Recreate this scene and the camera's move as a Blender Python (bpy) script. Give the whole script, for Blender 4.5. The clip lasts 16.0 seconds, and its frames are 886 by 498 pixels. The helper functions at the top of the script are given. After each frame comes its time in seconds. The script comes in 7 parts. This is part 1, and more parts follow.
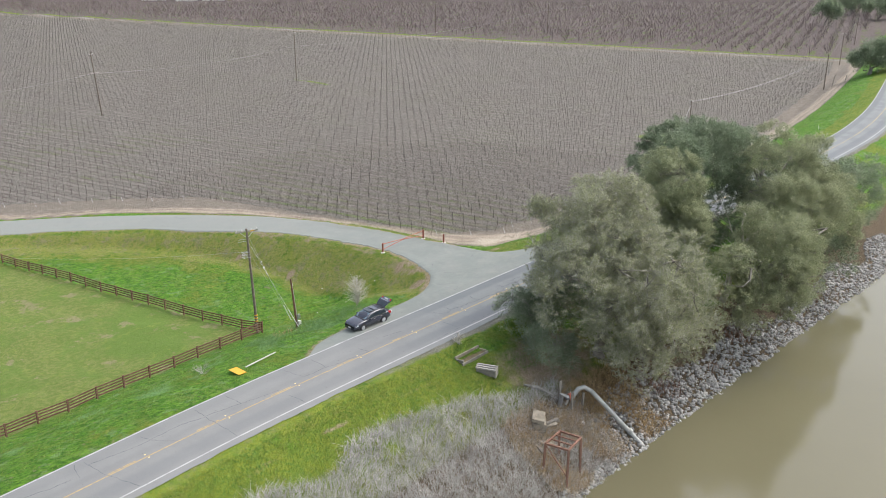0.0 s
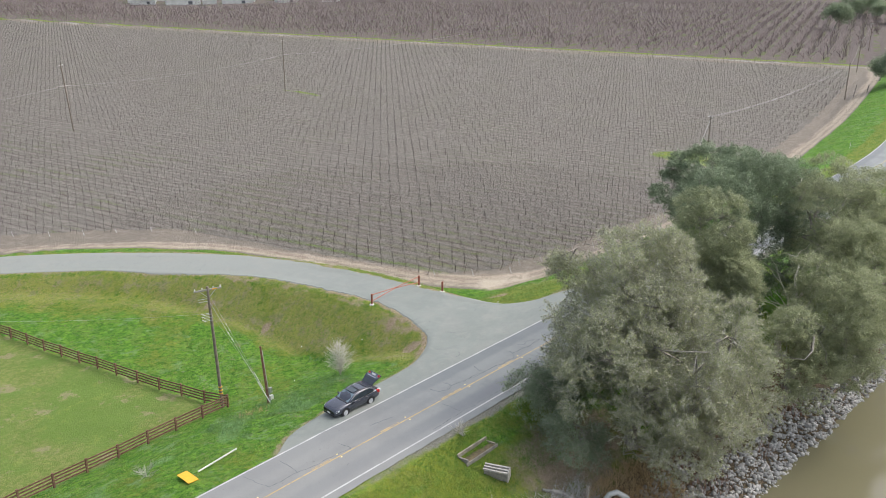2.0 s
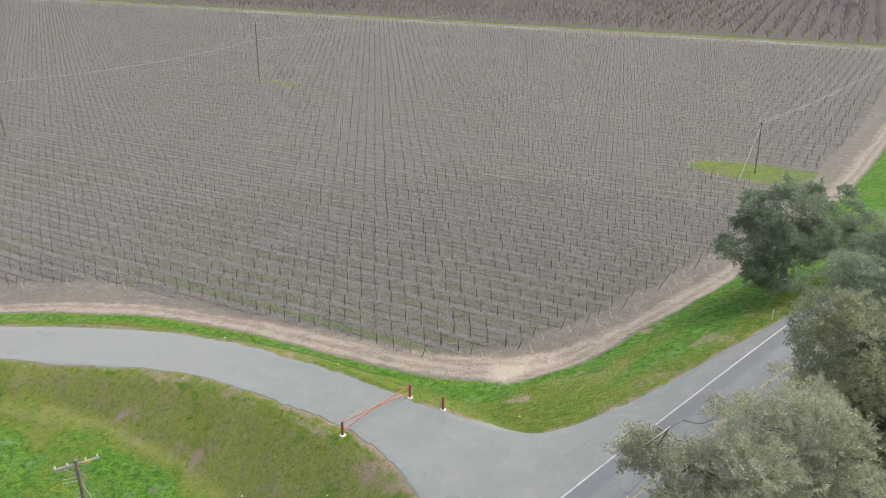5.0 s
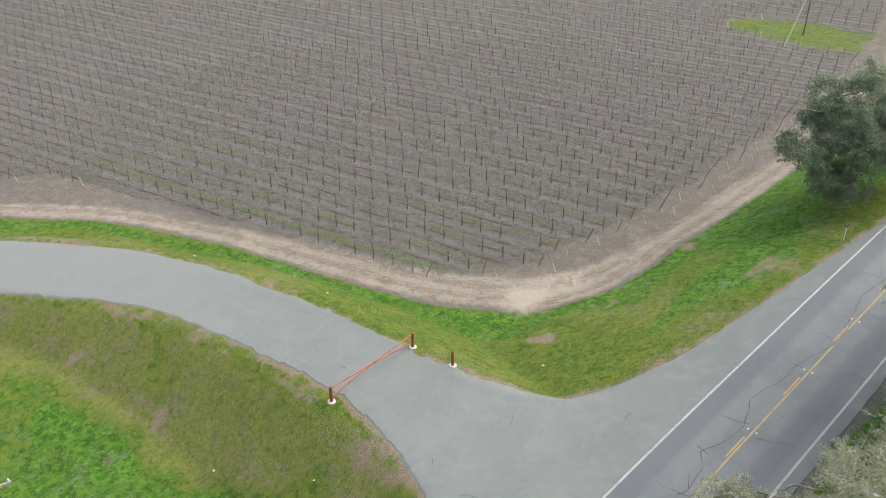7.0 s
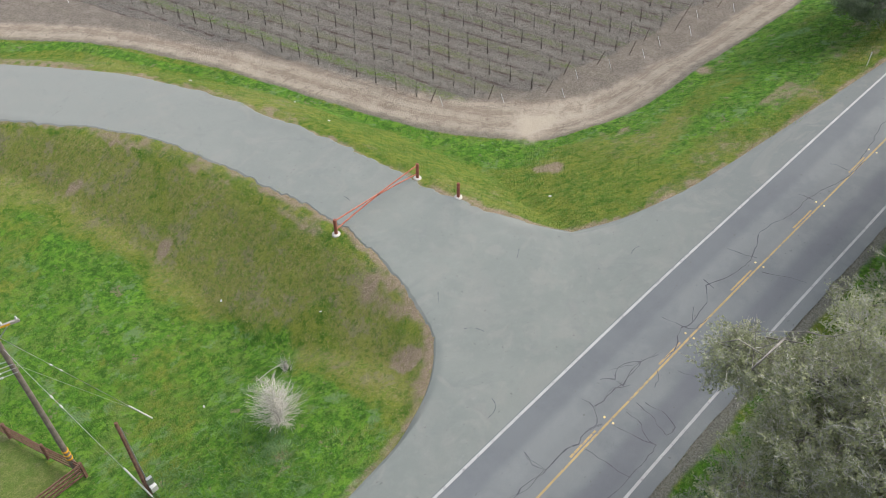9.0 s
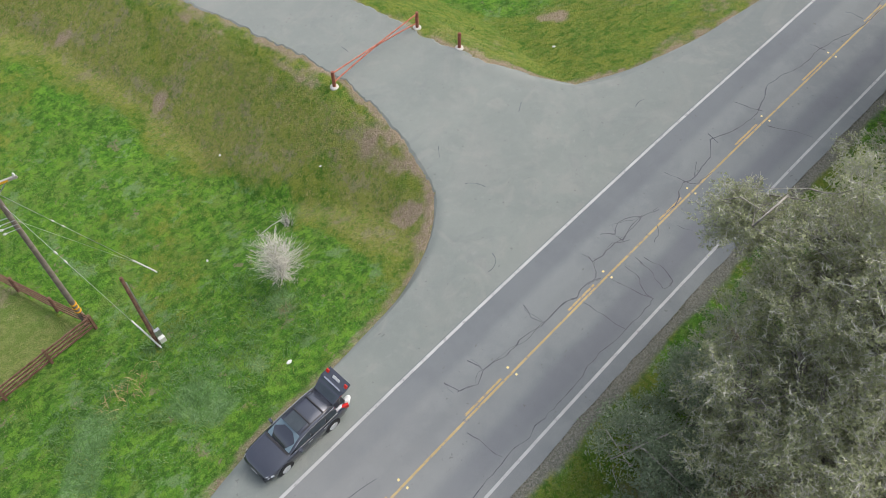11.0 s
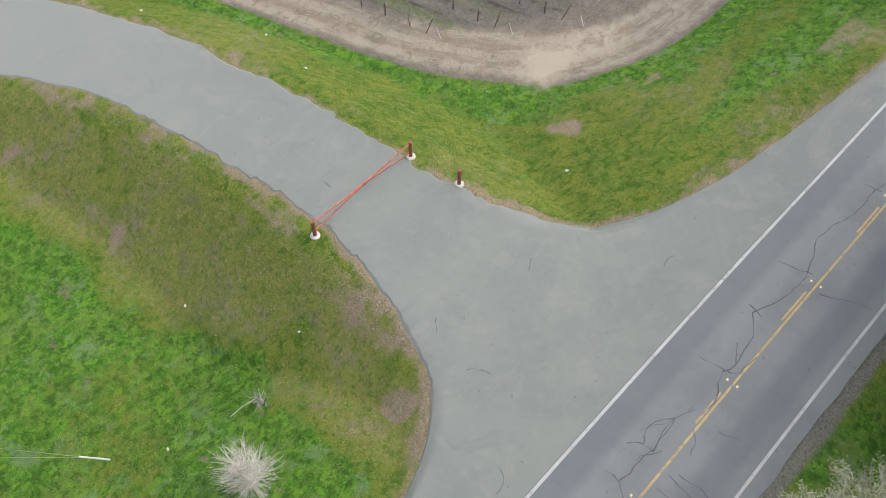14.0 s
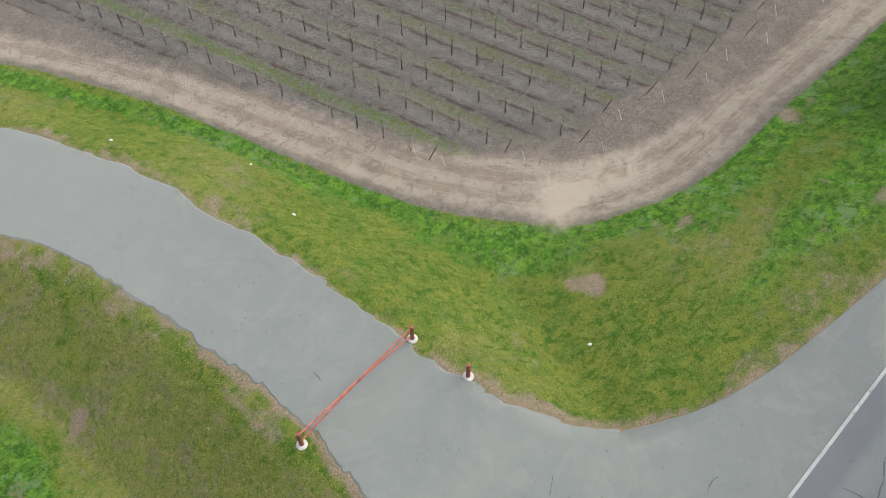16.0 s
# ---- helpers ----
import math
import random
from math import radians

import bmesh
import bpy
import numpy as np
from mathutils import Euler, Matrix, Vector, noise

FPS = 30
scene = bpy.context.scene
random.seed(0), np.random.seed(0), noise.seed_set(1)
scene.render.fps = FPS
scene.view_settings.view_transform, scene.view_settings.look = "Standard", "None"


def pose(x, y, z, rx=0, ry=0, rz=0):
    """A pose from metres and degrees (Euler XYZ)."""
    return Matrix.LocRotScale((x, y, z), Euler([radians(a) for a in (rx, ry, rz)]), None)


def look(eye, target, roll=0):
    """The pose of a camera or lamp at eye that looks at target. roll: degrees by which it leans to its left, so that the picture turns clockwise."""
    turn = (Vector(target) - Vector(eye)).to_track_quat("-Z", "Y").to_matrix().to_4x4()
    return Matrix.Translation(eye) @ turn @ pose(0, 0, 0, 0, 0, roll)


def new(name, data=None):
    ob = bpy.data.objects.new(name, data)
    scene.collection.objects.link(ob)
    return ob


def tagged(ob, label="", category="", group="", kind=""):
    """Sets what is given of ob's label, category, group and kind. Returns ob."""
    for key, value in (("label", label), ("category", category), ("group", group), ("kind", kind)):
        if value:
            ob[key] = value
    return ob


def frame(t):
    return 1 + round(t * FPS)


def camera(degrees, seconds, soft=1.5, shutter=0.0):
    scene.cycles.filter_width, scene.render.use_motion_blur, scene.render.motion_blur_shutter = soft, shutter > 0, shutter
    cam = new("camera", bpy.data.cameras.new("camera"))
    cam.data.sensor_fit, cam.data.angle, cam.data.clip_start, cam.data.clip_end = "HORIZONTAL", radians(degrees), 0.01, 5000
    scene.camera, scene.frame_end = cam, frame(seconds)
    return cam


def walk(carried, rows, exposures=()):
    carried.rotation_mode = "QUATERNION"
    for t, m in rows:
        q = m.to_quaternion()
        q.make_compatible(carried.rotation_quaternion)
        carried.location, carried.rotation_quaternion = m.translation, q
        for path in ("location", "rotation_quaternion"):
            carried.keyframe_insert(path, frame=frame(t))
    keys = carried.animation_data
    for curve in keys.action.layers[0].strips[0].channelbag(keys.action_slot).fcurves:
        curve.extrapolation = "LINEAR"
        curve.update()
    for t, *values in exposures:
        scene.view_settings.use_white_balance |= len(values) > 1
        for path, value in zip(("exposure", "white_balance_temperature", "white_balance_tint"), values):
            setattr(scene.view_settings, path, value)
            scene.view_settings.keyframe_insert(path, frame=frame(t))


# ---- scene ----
cam = camera(54.0, 16.0, 0.6)
METRES, EYE, TILT, LEAN, TURN = 87.3, 35.85, -3.4, -4.63, -44.6
ROWS = [
    (0.0, 0.0, 0.0, 0.0, -1.33, -16.45, 4.5),
    (0.5, 0.0009, 0.0402, 0.0022, -1.36, -16.43, 4.52),
    (1.0, 0.0018, 0.0844, 0.0047, -1.4, -16.41, 4.56),
    (1.5, 0.0025, 0.1319, 0.0075, -1.47, -16.38, 4.55),
    (2.0, 0.0035, 0.1826, 0.01, -1.53, -16.35, 4.58),
    (2.5, 0.0042, 0.2353, 0.0135, -1.61, -16.34, 4.6),
    (3.0, 0.0052, 0.2907, 0.0166, -1.69, -16.32, 4.61),
    (3.5, 0.0062, 0.3482, 0.0196, -1.76, -16.3, 4.6),
    (4.0, 0.0072, 0.4073, 0.0234, -1.83, -16.29, 4.57),
    (6.5, 0.0099, 0.6779, 0.0378, -1.9, -25.93, 4.66),
    (7.0, 0.0092, 0.703, 0.0387, -1.84, -28.96, 4.64),
    (7.5, 0.0084, 0.7148, 0.0393, -1.78, -32.0, 4.63),
    (8.0, 0.0079, 0.7189, 0.0395, -1.72, -35.04, 4.67),
    (8.5, 0.0081, 0.7213, 0.0395, -1.66, -38.05, 4.7),
    (9.0, 0.0082, 0.7226, 0.0395, -1.64, -41.07, 4.72),
    (9.5, 0.0083, 0.7231, 0.0392, -1.61, -44.1, 4.75),
    (10.0, 0.0084, 0.7231, 0.0388, -1.6, -47.13, 4.78),
    (12.5, 0.0101, 0.7666, 0.0415, -1.71, -52.17, 4.81),
    (13.0, 0.0114, 0.7947, 0.0436, -1.74, -52.14, 4.81),
    (13.5, 0.0126, 0.8283, 0.046, -1.78, -52.09, 4.82),
    (14.0, 0.0133, 0.8669, 0.0491, -1.85, -52.1, 4.77),
    (14.5, 0.0142, 0.9076, 0.0526, -1.92, -52.13, 4.77),
    (15.0, 0.0155, 0.9465, 0.0568, -1.91, -52.14, 4.83),
    (15.5, 0.016, 0.9767, 0.0589, -1.89, -52.09, 4.88),
    (16.0, 0.0157, 0.9966, 0.0603, -1.87, -52.06, 4.89),
]
walk(cam, [(t, pose(0, 0, EYE, TILT, LEAN, TURN) @ pose(METRES * x, METRES * y, METRES * z, 90 + pitch, roll, yaw)) for t, x, y, z, yaw, pitch, roll in ROWS],
     exposures=((0, 1.16), (4, 1.14), (7, 1.06), (10, 0.95), (12.5, 1.0), (16, 0.92)))

# ---- light: bright overcast ----
world = bpy.data.worlds.new("overcast_sky")
scene.world = world
world.use_nodes = True
wn, wl = world.node_tree.nodes, world.node_tree.links
wn.clear()
sky = wn.new("ShaderNodeTexSky")
sky.sky_type, sky.sun_disc = "NISHITA", False
sky.sun_elevation, sky.sun_rotation = radians(52), radians(112)
sky.dust_density, sky.air_density = 4.0, 1.0
veil = wn.new("ShaderNodeHueSaturation")
veil.inputs["Saturation"].default_value = 0.52
back = wn.new("ShaderNodeBackground")
back.inputs["Strength"].default_value = 0.15
wo = wn.new("ShaderNodeOutputWorld")
wl.new(sky.outputs[0], veil.inputs["Color"])
wl.new(veil.outputs[0], back.inputs[0])
wl.new(back.outputs[0], wo.inputs[0])
sun = new("sun", bpy.data.lights.new("sun", "SUN"))
sun.data.energy, sun.data.angle, sun.data.color = 0.5, radians(60), (1.0, 0.97, 0.93)
sun.matrix_world = look((0, 0, 200), (-145, 58, 0))


# ---- materials ----
class Nodes:
    """Small helper round a node tree."""

    def __init__(self, name):
        self.m = bpy.data.materials.new(name)
        self.m.use_nodes = True
        self.t = self.m.node_tree
        self.n, self.l = self.t.nodes, self.t.links
        self.b = self.n["Principled BSDF"]
        self.pos = self.n.new("ShaderNodeNewGeometry").outputs["Position"]

    def put(self, socket, value):
        if isinstance(value, bpy.types.NodeSocket):
            self.l.new(value, socket)
        else:
            socket.default_value = value

    def noise(self, scale, detail=4, rough=0.6, vec=None, warp=0.0):
        k = self.n.new("ShaderNodeTexNoise")
        k.inputs["Scale"].default_value = scale
        k.inputs["Detail"].default_value = detail
        k.inputs["Roughness"].default_value = rough
        k.inputs["Distortion"].default_value = warp
        self.l.new(vec or self.pos, k.inputs["Vector"])
        return k.outputs["Fac"]

    def voronoi(self, scale, vec=None, out="Distance"):
        k = self.n.new("ShaderNodeTexVoronoi")
        k.inputs["Scale"].default_value = scale
        self.l.new(vec or self.pos, k.inputs["Vector"])
        return k.outputs[out]

    def ramp(self, fac, lo, hi):
        k = self.n.new("ShaderNodeMapRange")
        k.interpolation_type = "SMOOTHSTEP"
        k.inputs["From Min"].default_value, k.inputs["From Max"].default_value = lo, hi
        self.l.new(fac, k.inputs["Value"])
        return k.outputs["Result"]

    def math(self, op, a, b=0.0, c=0.0):
        k = self.n.new("ShaderNodeMath")
        k.operation = op
        for i, v in enumerate((a, b, c)):
            self.put(k.inputs[i], v)
        return k.outputs[0]

    def mix(self, fac, a, b, kind="MIX"):
        k = self.n.new("ShaderNodeMix")
        k.data_type, k.blend_type = "RGBA", kind
        self.put(k.inputs["Factor"], fac)
        self.put(k.inputs["A"], a)
        self.put(k.inputs["B"], b)
        return k.outputs["Result"]

    def attr(self, name):
        k = self.n.new("ShaderNodeAttribute")
        k.attribute_name = name
        s = self.n.new("ShaderNodeSeparateColor")
        self.l.new(k.outputs["Color"], s.inputs[0])
        return s.outputs[0], s.outputs[1], s.outputs[2]

    def uv(self):
        k = self.n.new("ShaderNodeUVMap")
        s = self.n.new("ShaderNodeSeparateXYZ")
        self.l.new(k.outputs[0], s.inputs[0])
        return s.outputs[0], s.outputs[1], k.outputs[0]

    def dot(self, x, y):
        k = self.n.new("ShaderNodeVectorMath")
        k.operation = "DOT_PRODUCT"
        self.l.new(self.pos, k.inputs[0])
        k.inputs[1].default_value = (x, y, 0)
        return k.outputs["Value"]

    def random(self, island=False):
        if island:
            return self.pos.node.outputs["Random Per Island"]
        return self.n.new("ShaderNodeObjectInfo").outputs["Random"]

    def bump(self, height, strength=0.3, distance=0.05):
        k = self.n.new("ShaderNodeBump")
        k.inputs["Strength"].default_value, k.inputs["Distance"].default_value = strength, distance
        self.l.new(height, k.inputs["Height"])
        self.l.new(k.outputs[0], self.b.inputs["Normal"])

    def done(self, colour, rough=0.85, metal=0.0, spec=0.3):
        self.put(self.b.inputs["Base Color"], colour)
        self.put(self.b.inputs["Roughness"], rough)
        self.put(self.b.inputs["Metallic"], metal)
        self.b.inputs["Specular IOR Level"].default_value = spec
        return self.m


def plain(name, a, b, scale=6.0, rough=0.8, metal=0.0, spec=0.3, bump=0.2, fine=40.0, per="object"):
    """Two tones mixed at two scales, with fine relief."""
    k = Nodes(name)
    big, small = k.noise(scale, 5), k.noise(fine, 3)
    c = k.mix(k.ramp(big, 0.35, 0.65), a, b)
    c = k.mix(k.math("MULTIPLY", k.ramp(small, 0.4, 0.75), 0.35), c, tuple(v * 0.55 for v in a[:3]) + (1,))
    r = k.random(per == "island")
    c = k.mix(k.math("MULTIPLY", r, 0.3), c, tuple(v * 0.7 for v in b[:3]) + (1,))
    if bump:
        k.bump(small, bump, 0.02)
    return k.done(c, rough, metal, spec)


ROW_P = (0.972, 0.237)   # across the vine rows
ROW_D = (-0.237, 0.972)  # along them
ROW_GAP, VINE_GAP = 3.0, 2.0
ROW_0 = 87.9 * ROW_P[0] + 85.9 * ROW_P[1]


FAR_DX, FAR_DY = -0.317, 0.948   # along the far edge of the vineyard


def make_ground():
    k = Nodes("ground_cover")
    soil, track, dry = k.attr("zone_a")
    lush, litter, bank = k.attr("zone_b")
    orchard, pasture, silt = k.attr("zone_c")
    head, gravel, fluff = k.attr("zone_d")
    wob = k.noise(0.9, 5, 0.65)
    fine = k.noise(7.0, 4, 0.7)
    tiny = k.noise(34.0, 3, 0.7)
    mid = k.noise(2.2, 4, 0.6)
    broad = k.noise(0.16, 3, 0.55)

    def edge(mask, soft=0.22, amount=0.55):
        v = k.math("ADD", mask, k.math("MULTIPLY", k.math("SUBTRACT", wob, 0.5), amount))
        return k.ramp(v, 0.5 - soft, 0.5 + soft)

    clod = k.noise(11.0, 6, 0.75)
    speck = k.noise(26.0, 4, 0.75)
    tuft = k.noise(3.6, 6, 0.75, None, 0.6)
    patch = k.noise(0.55, 5, 0.65)

    def part_of(v, lo, hi, amount):
        return k.math("MULTIPLY", k.ramp(v, lo, hi), amount)

    # grass: yellow green to mid green, darker tussocks, thatch, bare crumbs
    g = k.mix(k.ramp(patch, 0.44, 0.56), (0.152, 0.195, 0.027, 1), (0.098, 0.172, 0.022, 1))
    g = k.mix(part_of(tuft, 0.5, 0.56, 0.6), g, (0.07, 0.13, 0.012, 1))
    g = k.mix(part_of(mid, 0.53, 0.6, 0.5), g, (0.205, 0.228, 0.042, 1))
    g = k.mix(part_of(speck, 0.55, 0.62, 0.5), g, (0.25, 0.22, 0.11, 1))
    g = k.mix(part_of(k.noise(8.0, 5, 0.75), 0.54, 0.6, 0.45), g, (0.2, 0.18, 0.085, 1))
    g = k.mix(part_of(k.noise(5.0, 5, 0.75), 0.53, 0.6, 0.5), g, (0.05, 0.095, 0.015, 1))
    g = k.mix(part_of(k.noise(1.3, 6, 0.75), 0.52, 0.57, 0.6), g, (0.205, 0.23, 0.042, 1))
    g = k.mix(part_of(k.noise(1.7, 6, 0.75), 0.53, 0.57, 0.8), g, (0.05, 0.125, 0.013, 1))
    brown = k.mix(k.ramp(tuft, 0.43, 0.57), (0.25, 0.237, 0.073, 1), (0.172, 0.208, 0.041, 1))
    brown = k.mix(part_of(clod, 0.52, 0.58, 0.7), brown, (0.235, 0.185, 0.13, 1))
    brown = k.mix(part_of(patch, 0.53, 0.6, 0.75), brown, (0.215, 0.172, 0.118, 1))
    brown = k.mix(part_of(mid, 0.54, 0.6, 0.75), brown, (0.135, 0.215, 0.03, 1))
    bare = k.noise(0.42, 6, 0.75)
    brown = k.mix(part_of(bare, 0.54, 0.6, 0.7), brown, (0.255, 0.205, 0.155, 1))
    brown = k.mix(part_of(k.noise(0.6, 6, 0.75), 0.53, 0.58, 0.7), brown, (0.23, 0.25, 0.055, 1))
    brown = k.mix(part_of(k.noise(2.6, 6, 0.8), 0.53, 0.57, 0.7), brown, (0.06, 0.11, 0.018, 1))
    brown = k.mix(part_of(k.noise(3.1, 6, 0.8), 0.55, 0.59, 0.7), brown, (0.31, 0.28, 0.13, 1))
    g = k.mix(part_of(edge(dry, 0.2, 1.3), 0.0, 1.0, 0.72), g, brown)
    deep = k.mix(k.ramp(tuft, 0.44, 0.58), (0.074, 0.205, 0.018, 1), (0.037, 0.115, 0.011, 1))
    deep = k.mix(part_of(patch, 0.5, 0.6, 0.6), deep, (0.135, 0.2, 0.045, 1))
    deep = k.mix(part_of(speck, 0.55, 0.61, 0.55), deep, (0.19, 0.27, 0.09, 1))
    deep = k.mix(part_of(k.noise(1.5, 6, 0.75), 0.51, 0.56, 0.7), deep, (0.15, 0.3, 0.032, 1))
    deep = k.mix(part_of(k.noise(1.9, 6, 0.75), 0.52, 0.56, 0.75), deep, (0.026, 0.088, 0.012, 1))
    deep = k.mix(part_of(k.noise(0.5, 6, 0.75), 0.55, 0.61, 0.6), deep, (0.165, 0.255, 0.125, 1))
    deep = k.mix(part_of(k.noise(0.7, 6, 0.8), 0.61, 0.64, 0.75), deep, (0.21, 0.17, 0.125, 1))
    g = k.mix(part_of(edge(lush, 0.22, 1.1), 0.0, 1.0, 0.9), g, deep)
    # fresh yellow-green grass on the strip between the road and the river brush
    fresh = k.mix(k.ramp(k.noise(1.2, 6, 0.75, None, 1.0), 0.44, 0.56), (0.2, 0.245, 0.03, 1), (0.15, 0.225, 0.03, 1))
    fresh = k.mix(part_of(speck, 0.54, 0.6, 0.4), fresh, (0.27, 0.25, 0.1, 1))
    near = k.math("MULTIPLY", k.math("SUBTRACT", 1.0, k.ramp(k.dot(0, 1), 52.0, 54.5)), k.math("SUBTRACT", 1.0, k.ramp(k.dot(1, 0), 50.0, 58.0)))
    g = k.mix(k.math("MULTIPLY", near, part_of(k.noise(0.35, 5, 0.7), 0.38, 0.5, 0.75)), g, fresh)
    # tall pale grass lying in swathes
    tall = k.mix(k.ramp(k.noise(3.0, 6, 0.8, None, 1.5), 0.42, 0.58), (0.1, 0.21, 0.065, 1), (0.2, 0.31, 0.15, 1))
    g = k.mix(part_of(edge(fluff, 0.25, 0.9), 0.0, 1.0, 0.6), g, tall)
    turf = k.mix(k.ramp(mid, 0.44, 0.56), (0.135, 0.185, 0.045, 1), (0.185, 0.215, 0.07, 1))
    turf = k.mix(part_of(k.noise(0.09, 5, 0.65, None, 0.6), 0.45, 0.6, 0.75), turf, (0.11, 0.19, 0.038, 1))
    turf = k.mix(part_of(k.noise(0.3, 5, 0.7), 0.56, 0.66, 0.8), turf, (0.26, 0.22, 0.14, 1))
    turf = k.mix(part_of(k.noise(0.7, 6, 0.75), 0.56, 0.62, 0.5), turf, (0.2, 0.25, 0.06, 1))
    turf = k.mix(part_of(clod, 0.5, 0.58, 0.5), turf, (0.095, 0.135, 0.028, 1))
    g = k.mix(edge(pasture, 0.15, 0.1), g, turf)
    # leaf litter and crumbs of old asphalt at the verge
    lit = k.mix(k.ramp(k.noise(17.0, 5, 0.85), 0.44, 0.57), (0.4, 0.315, 0.245, 1), (0.17, 0.12, 0.088, 1))
    lit = k.mix(part_of(k.noise(2.4, 5, 0.7), 0.52, 0.6, 0.55), lit, (0.15, 0.15, 0.055, 1))
    lit = k.mix(part_of(speck, 0.5, 0.56, 0.6), lit, (0.26, 0.2, 0.15, 1))
    g = k.mix(part_of(edge(litter, 0.28, 0.9), 0.0, 1.0, 0.9), g, lit)
    # river bank earth under the stones
    mud = k.mix(k.ramp(clod, 0.44, 0.56), (0.15, 0.115, 0.075, 1), (0.075, 0.06, 0.042, 1))
    g = k.mix(edge(bank, 0.25), g, mud)
    # vineyard: clods, bare strips under the vines, weeds between some rows
    across = k.math("DIVIDE", k.math("SUBTRACT", k.dot(*ROW_P), ROW_0), ROW_GAP)
    ph = k.math("ABSOLUTE", k.math("SUBTRACT", k.math("FRACT", k.math("ADD", k.math("ADD", across, 0.5), k.math("MULTIPLY", k.math("SUBTRACT", wob, 0.5), 0.16))), 0.5))
    under = k.math("SUBTRACT", 1.0, k.ramp(ph, 0.06, 0.15))
    wheel = k.math("SUBTRACT", 1.0, k.ramp(k.math("ABSOLUTE", k.math("SUBTRACT", ph, 0.27)), 0.02, 0.07))
    s = k.mix(k.ramp(clod, 0.42, 0.58), (0.104, 0.094, 0.08, 1), (0.188, 0.176, 0.156, 1))
    s = k.mix(part_of(mid, 0.5, 0.6, 0.5), s, (0.095, 0.081, 0.067, 1))
    s = k.mix(part_of(speck, 0.5, 0.57, 0.7), s, (0.29, 0.277, 0.255, 1))
    s = k.mix(part_of(k.noise(48.0, 3, 0.7), 0.53, 0.58, 0.75), s, (0.05, 0.04, 0.034, 1))
    s = k.mix(k.math("MULTIPLY", under, k.math("MULTIPLY_ADD", k.ramp(wob, 0.42, 0.6), 0.5, 0.1)), s, (0.22, 0.206, 0.184, 1))
    s = k.mix(k.math("MULTIPLY", wheel, k.ramp(wob, 0.42, 0.58)), s, (0.088, 0.07, 0.058, 1))
    weeds = k.math("MULTIPLY", k.math("MULTIPLY", k.ramp(ph, 0.3, 0.38), k.ramp(k.noise(0.07, 3, 0.6), 0.47, 0.6)), k.ramp(tuft, 0.45, 0.56))
    near = k.math("SUBTRACT", 1.0, k.ramp(k.dot(*ROW_P), ROW_0 + 3.0, ROW_0 + 46.0))
    s = k.mix(k.math("MULTIPLY", weeds, k.math("MULTIPLY_ADD", near, 0.5, 0.28)), s, (0.105, 0.135, 0.035, 1))
    # weeds fill the first lanes near the corner
    reach = k.math("SUBTRACT", 1.0, k.ramp(k.dot(*ROW_D), 82.0, 128.0))
    for at, amount, tint in ((0.46, 0.9, (0.105, 0.16, 0.032, 1)), (1.42, 0.45, (0.15, 0.17, 0.06, 1)), (2.45, 0.35, (0.15, 0.165, 0.065, 1)), (3.5, 0.25, (0.15, 0.165, 0.065, 1))):
        lane = k.math("SUBTRACT", 1.0, k.ramp(k.math("ABSOLUTE", k.math("SUBTRACT", across, at)), 0.05, 0.26))
        s = k.mix(k.math("MULTIPLY", k.math("MULTIPLY", lane, reach), part_of(tuft, 0.4, 0.54, amount)), s, tint)
    g = k.mix(edge(soil, 0.12, 0.35), g, s)
    # sandy farm track with wheel marks
    tv = k.n.new("ShaderNodeAttribute")
    tv.attribute_name = "track_way"
    # brown bare headland between the track and the vines
    crumb = k.noise(5.0, 6, 0.75)
    bare_soil = k.mix(k.ramp(crumb, 0.4, 0.6), (0.215, 0.188, 0.157, 1), (0.15, 0.129, 0.106, 1))
    bare_soil = k.mix(part_of(k.noise(0.8, 5, 0.7), 0.5, 0.62, 0.6), bare_soil, (0.255, 0.224, 0.187, 1))
    g = k.mix(part_of(edge(head, 0.25, 0.5), 0.0, 1.0, 0.9), g, bare_soil)
    sep = k.n.new("ShaderNodeSeparateXYZ")
    k.l.new(tv.outputs["Vector"], sep.inputs[0])
    # two pale wheel ruts, smeared along the track
    smear = k.noise(0.7, 6, 0.7, tv.outputs["Vector"], 1.2)
    rut = k.math("SINE", k.math("MULTIPLY_ADD", sep.outputs[0], 1.6, k.math("MULTIPLY", smear, 9.0)))
    rut = k.math("MULTIPLY_ADD", rut, 0.28, k.math("MULTIPLY_ADD", k.noise(0.9, 6, 0.75, None, 0.8), 2.4, -1.2))
    sand = k.mix(k.ramp(rut, -0.55, 0.55), (0.245, 0.202, 0.158, 1), (0.375, 0.325, 0.258, 1))
    sand = k.mix(part_of(k.noise(1.4, 6, 0.8, tv.outputs["Vector"], 0.5), 0.54, 0.6, 0.5), sand, (0.4, 0.35, 0.28, 1))
    sand = k.mix(part_of(k.noise(1.1, 6, 0.75, None, 0.8), 0.55, 0.62, 0.6), sand, (0.19, 0.155, 0.122, 1))
    sand = k.mix(part_of(k.noise(3.2, 6, 0.8), 0.58, 0.66, 0.45), sand, (0.17, 0.135, 0.105, 1))
    wash = k.math("MULTIPLY", k.ramp(k.math("MULTIPLY_ADD", k.noise(0.7, 6, 0.75, None, 0.8), 1.6, k.math("SUBTRACT", sep.outputs[2], 1.3)), 0.0, 0.45), 0.85)
    sand = k.mix(wash, sand, (0.46, 0.4, 0.32, 1))
    g = k.mix(part_of(edge(track, 0.3, 0.6), 0.0, 1.0, 0.95), g, sand)
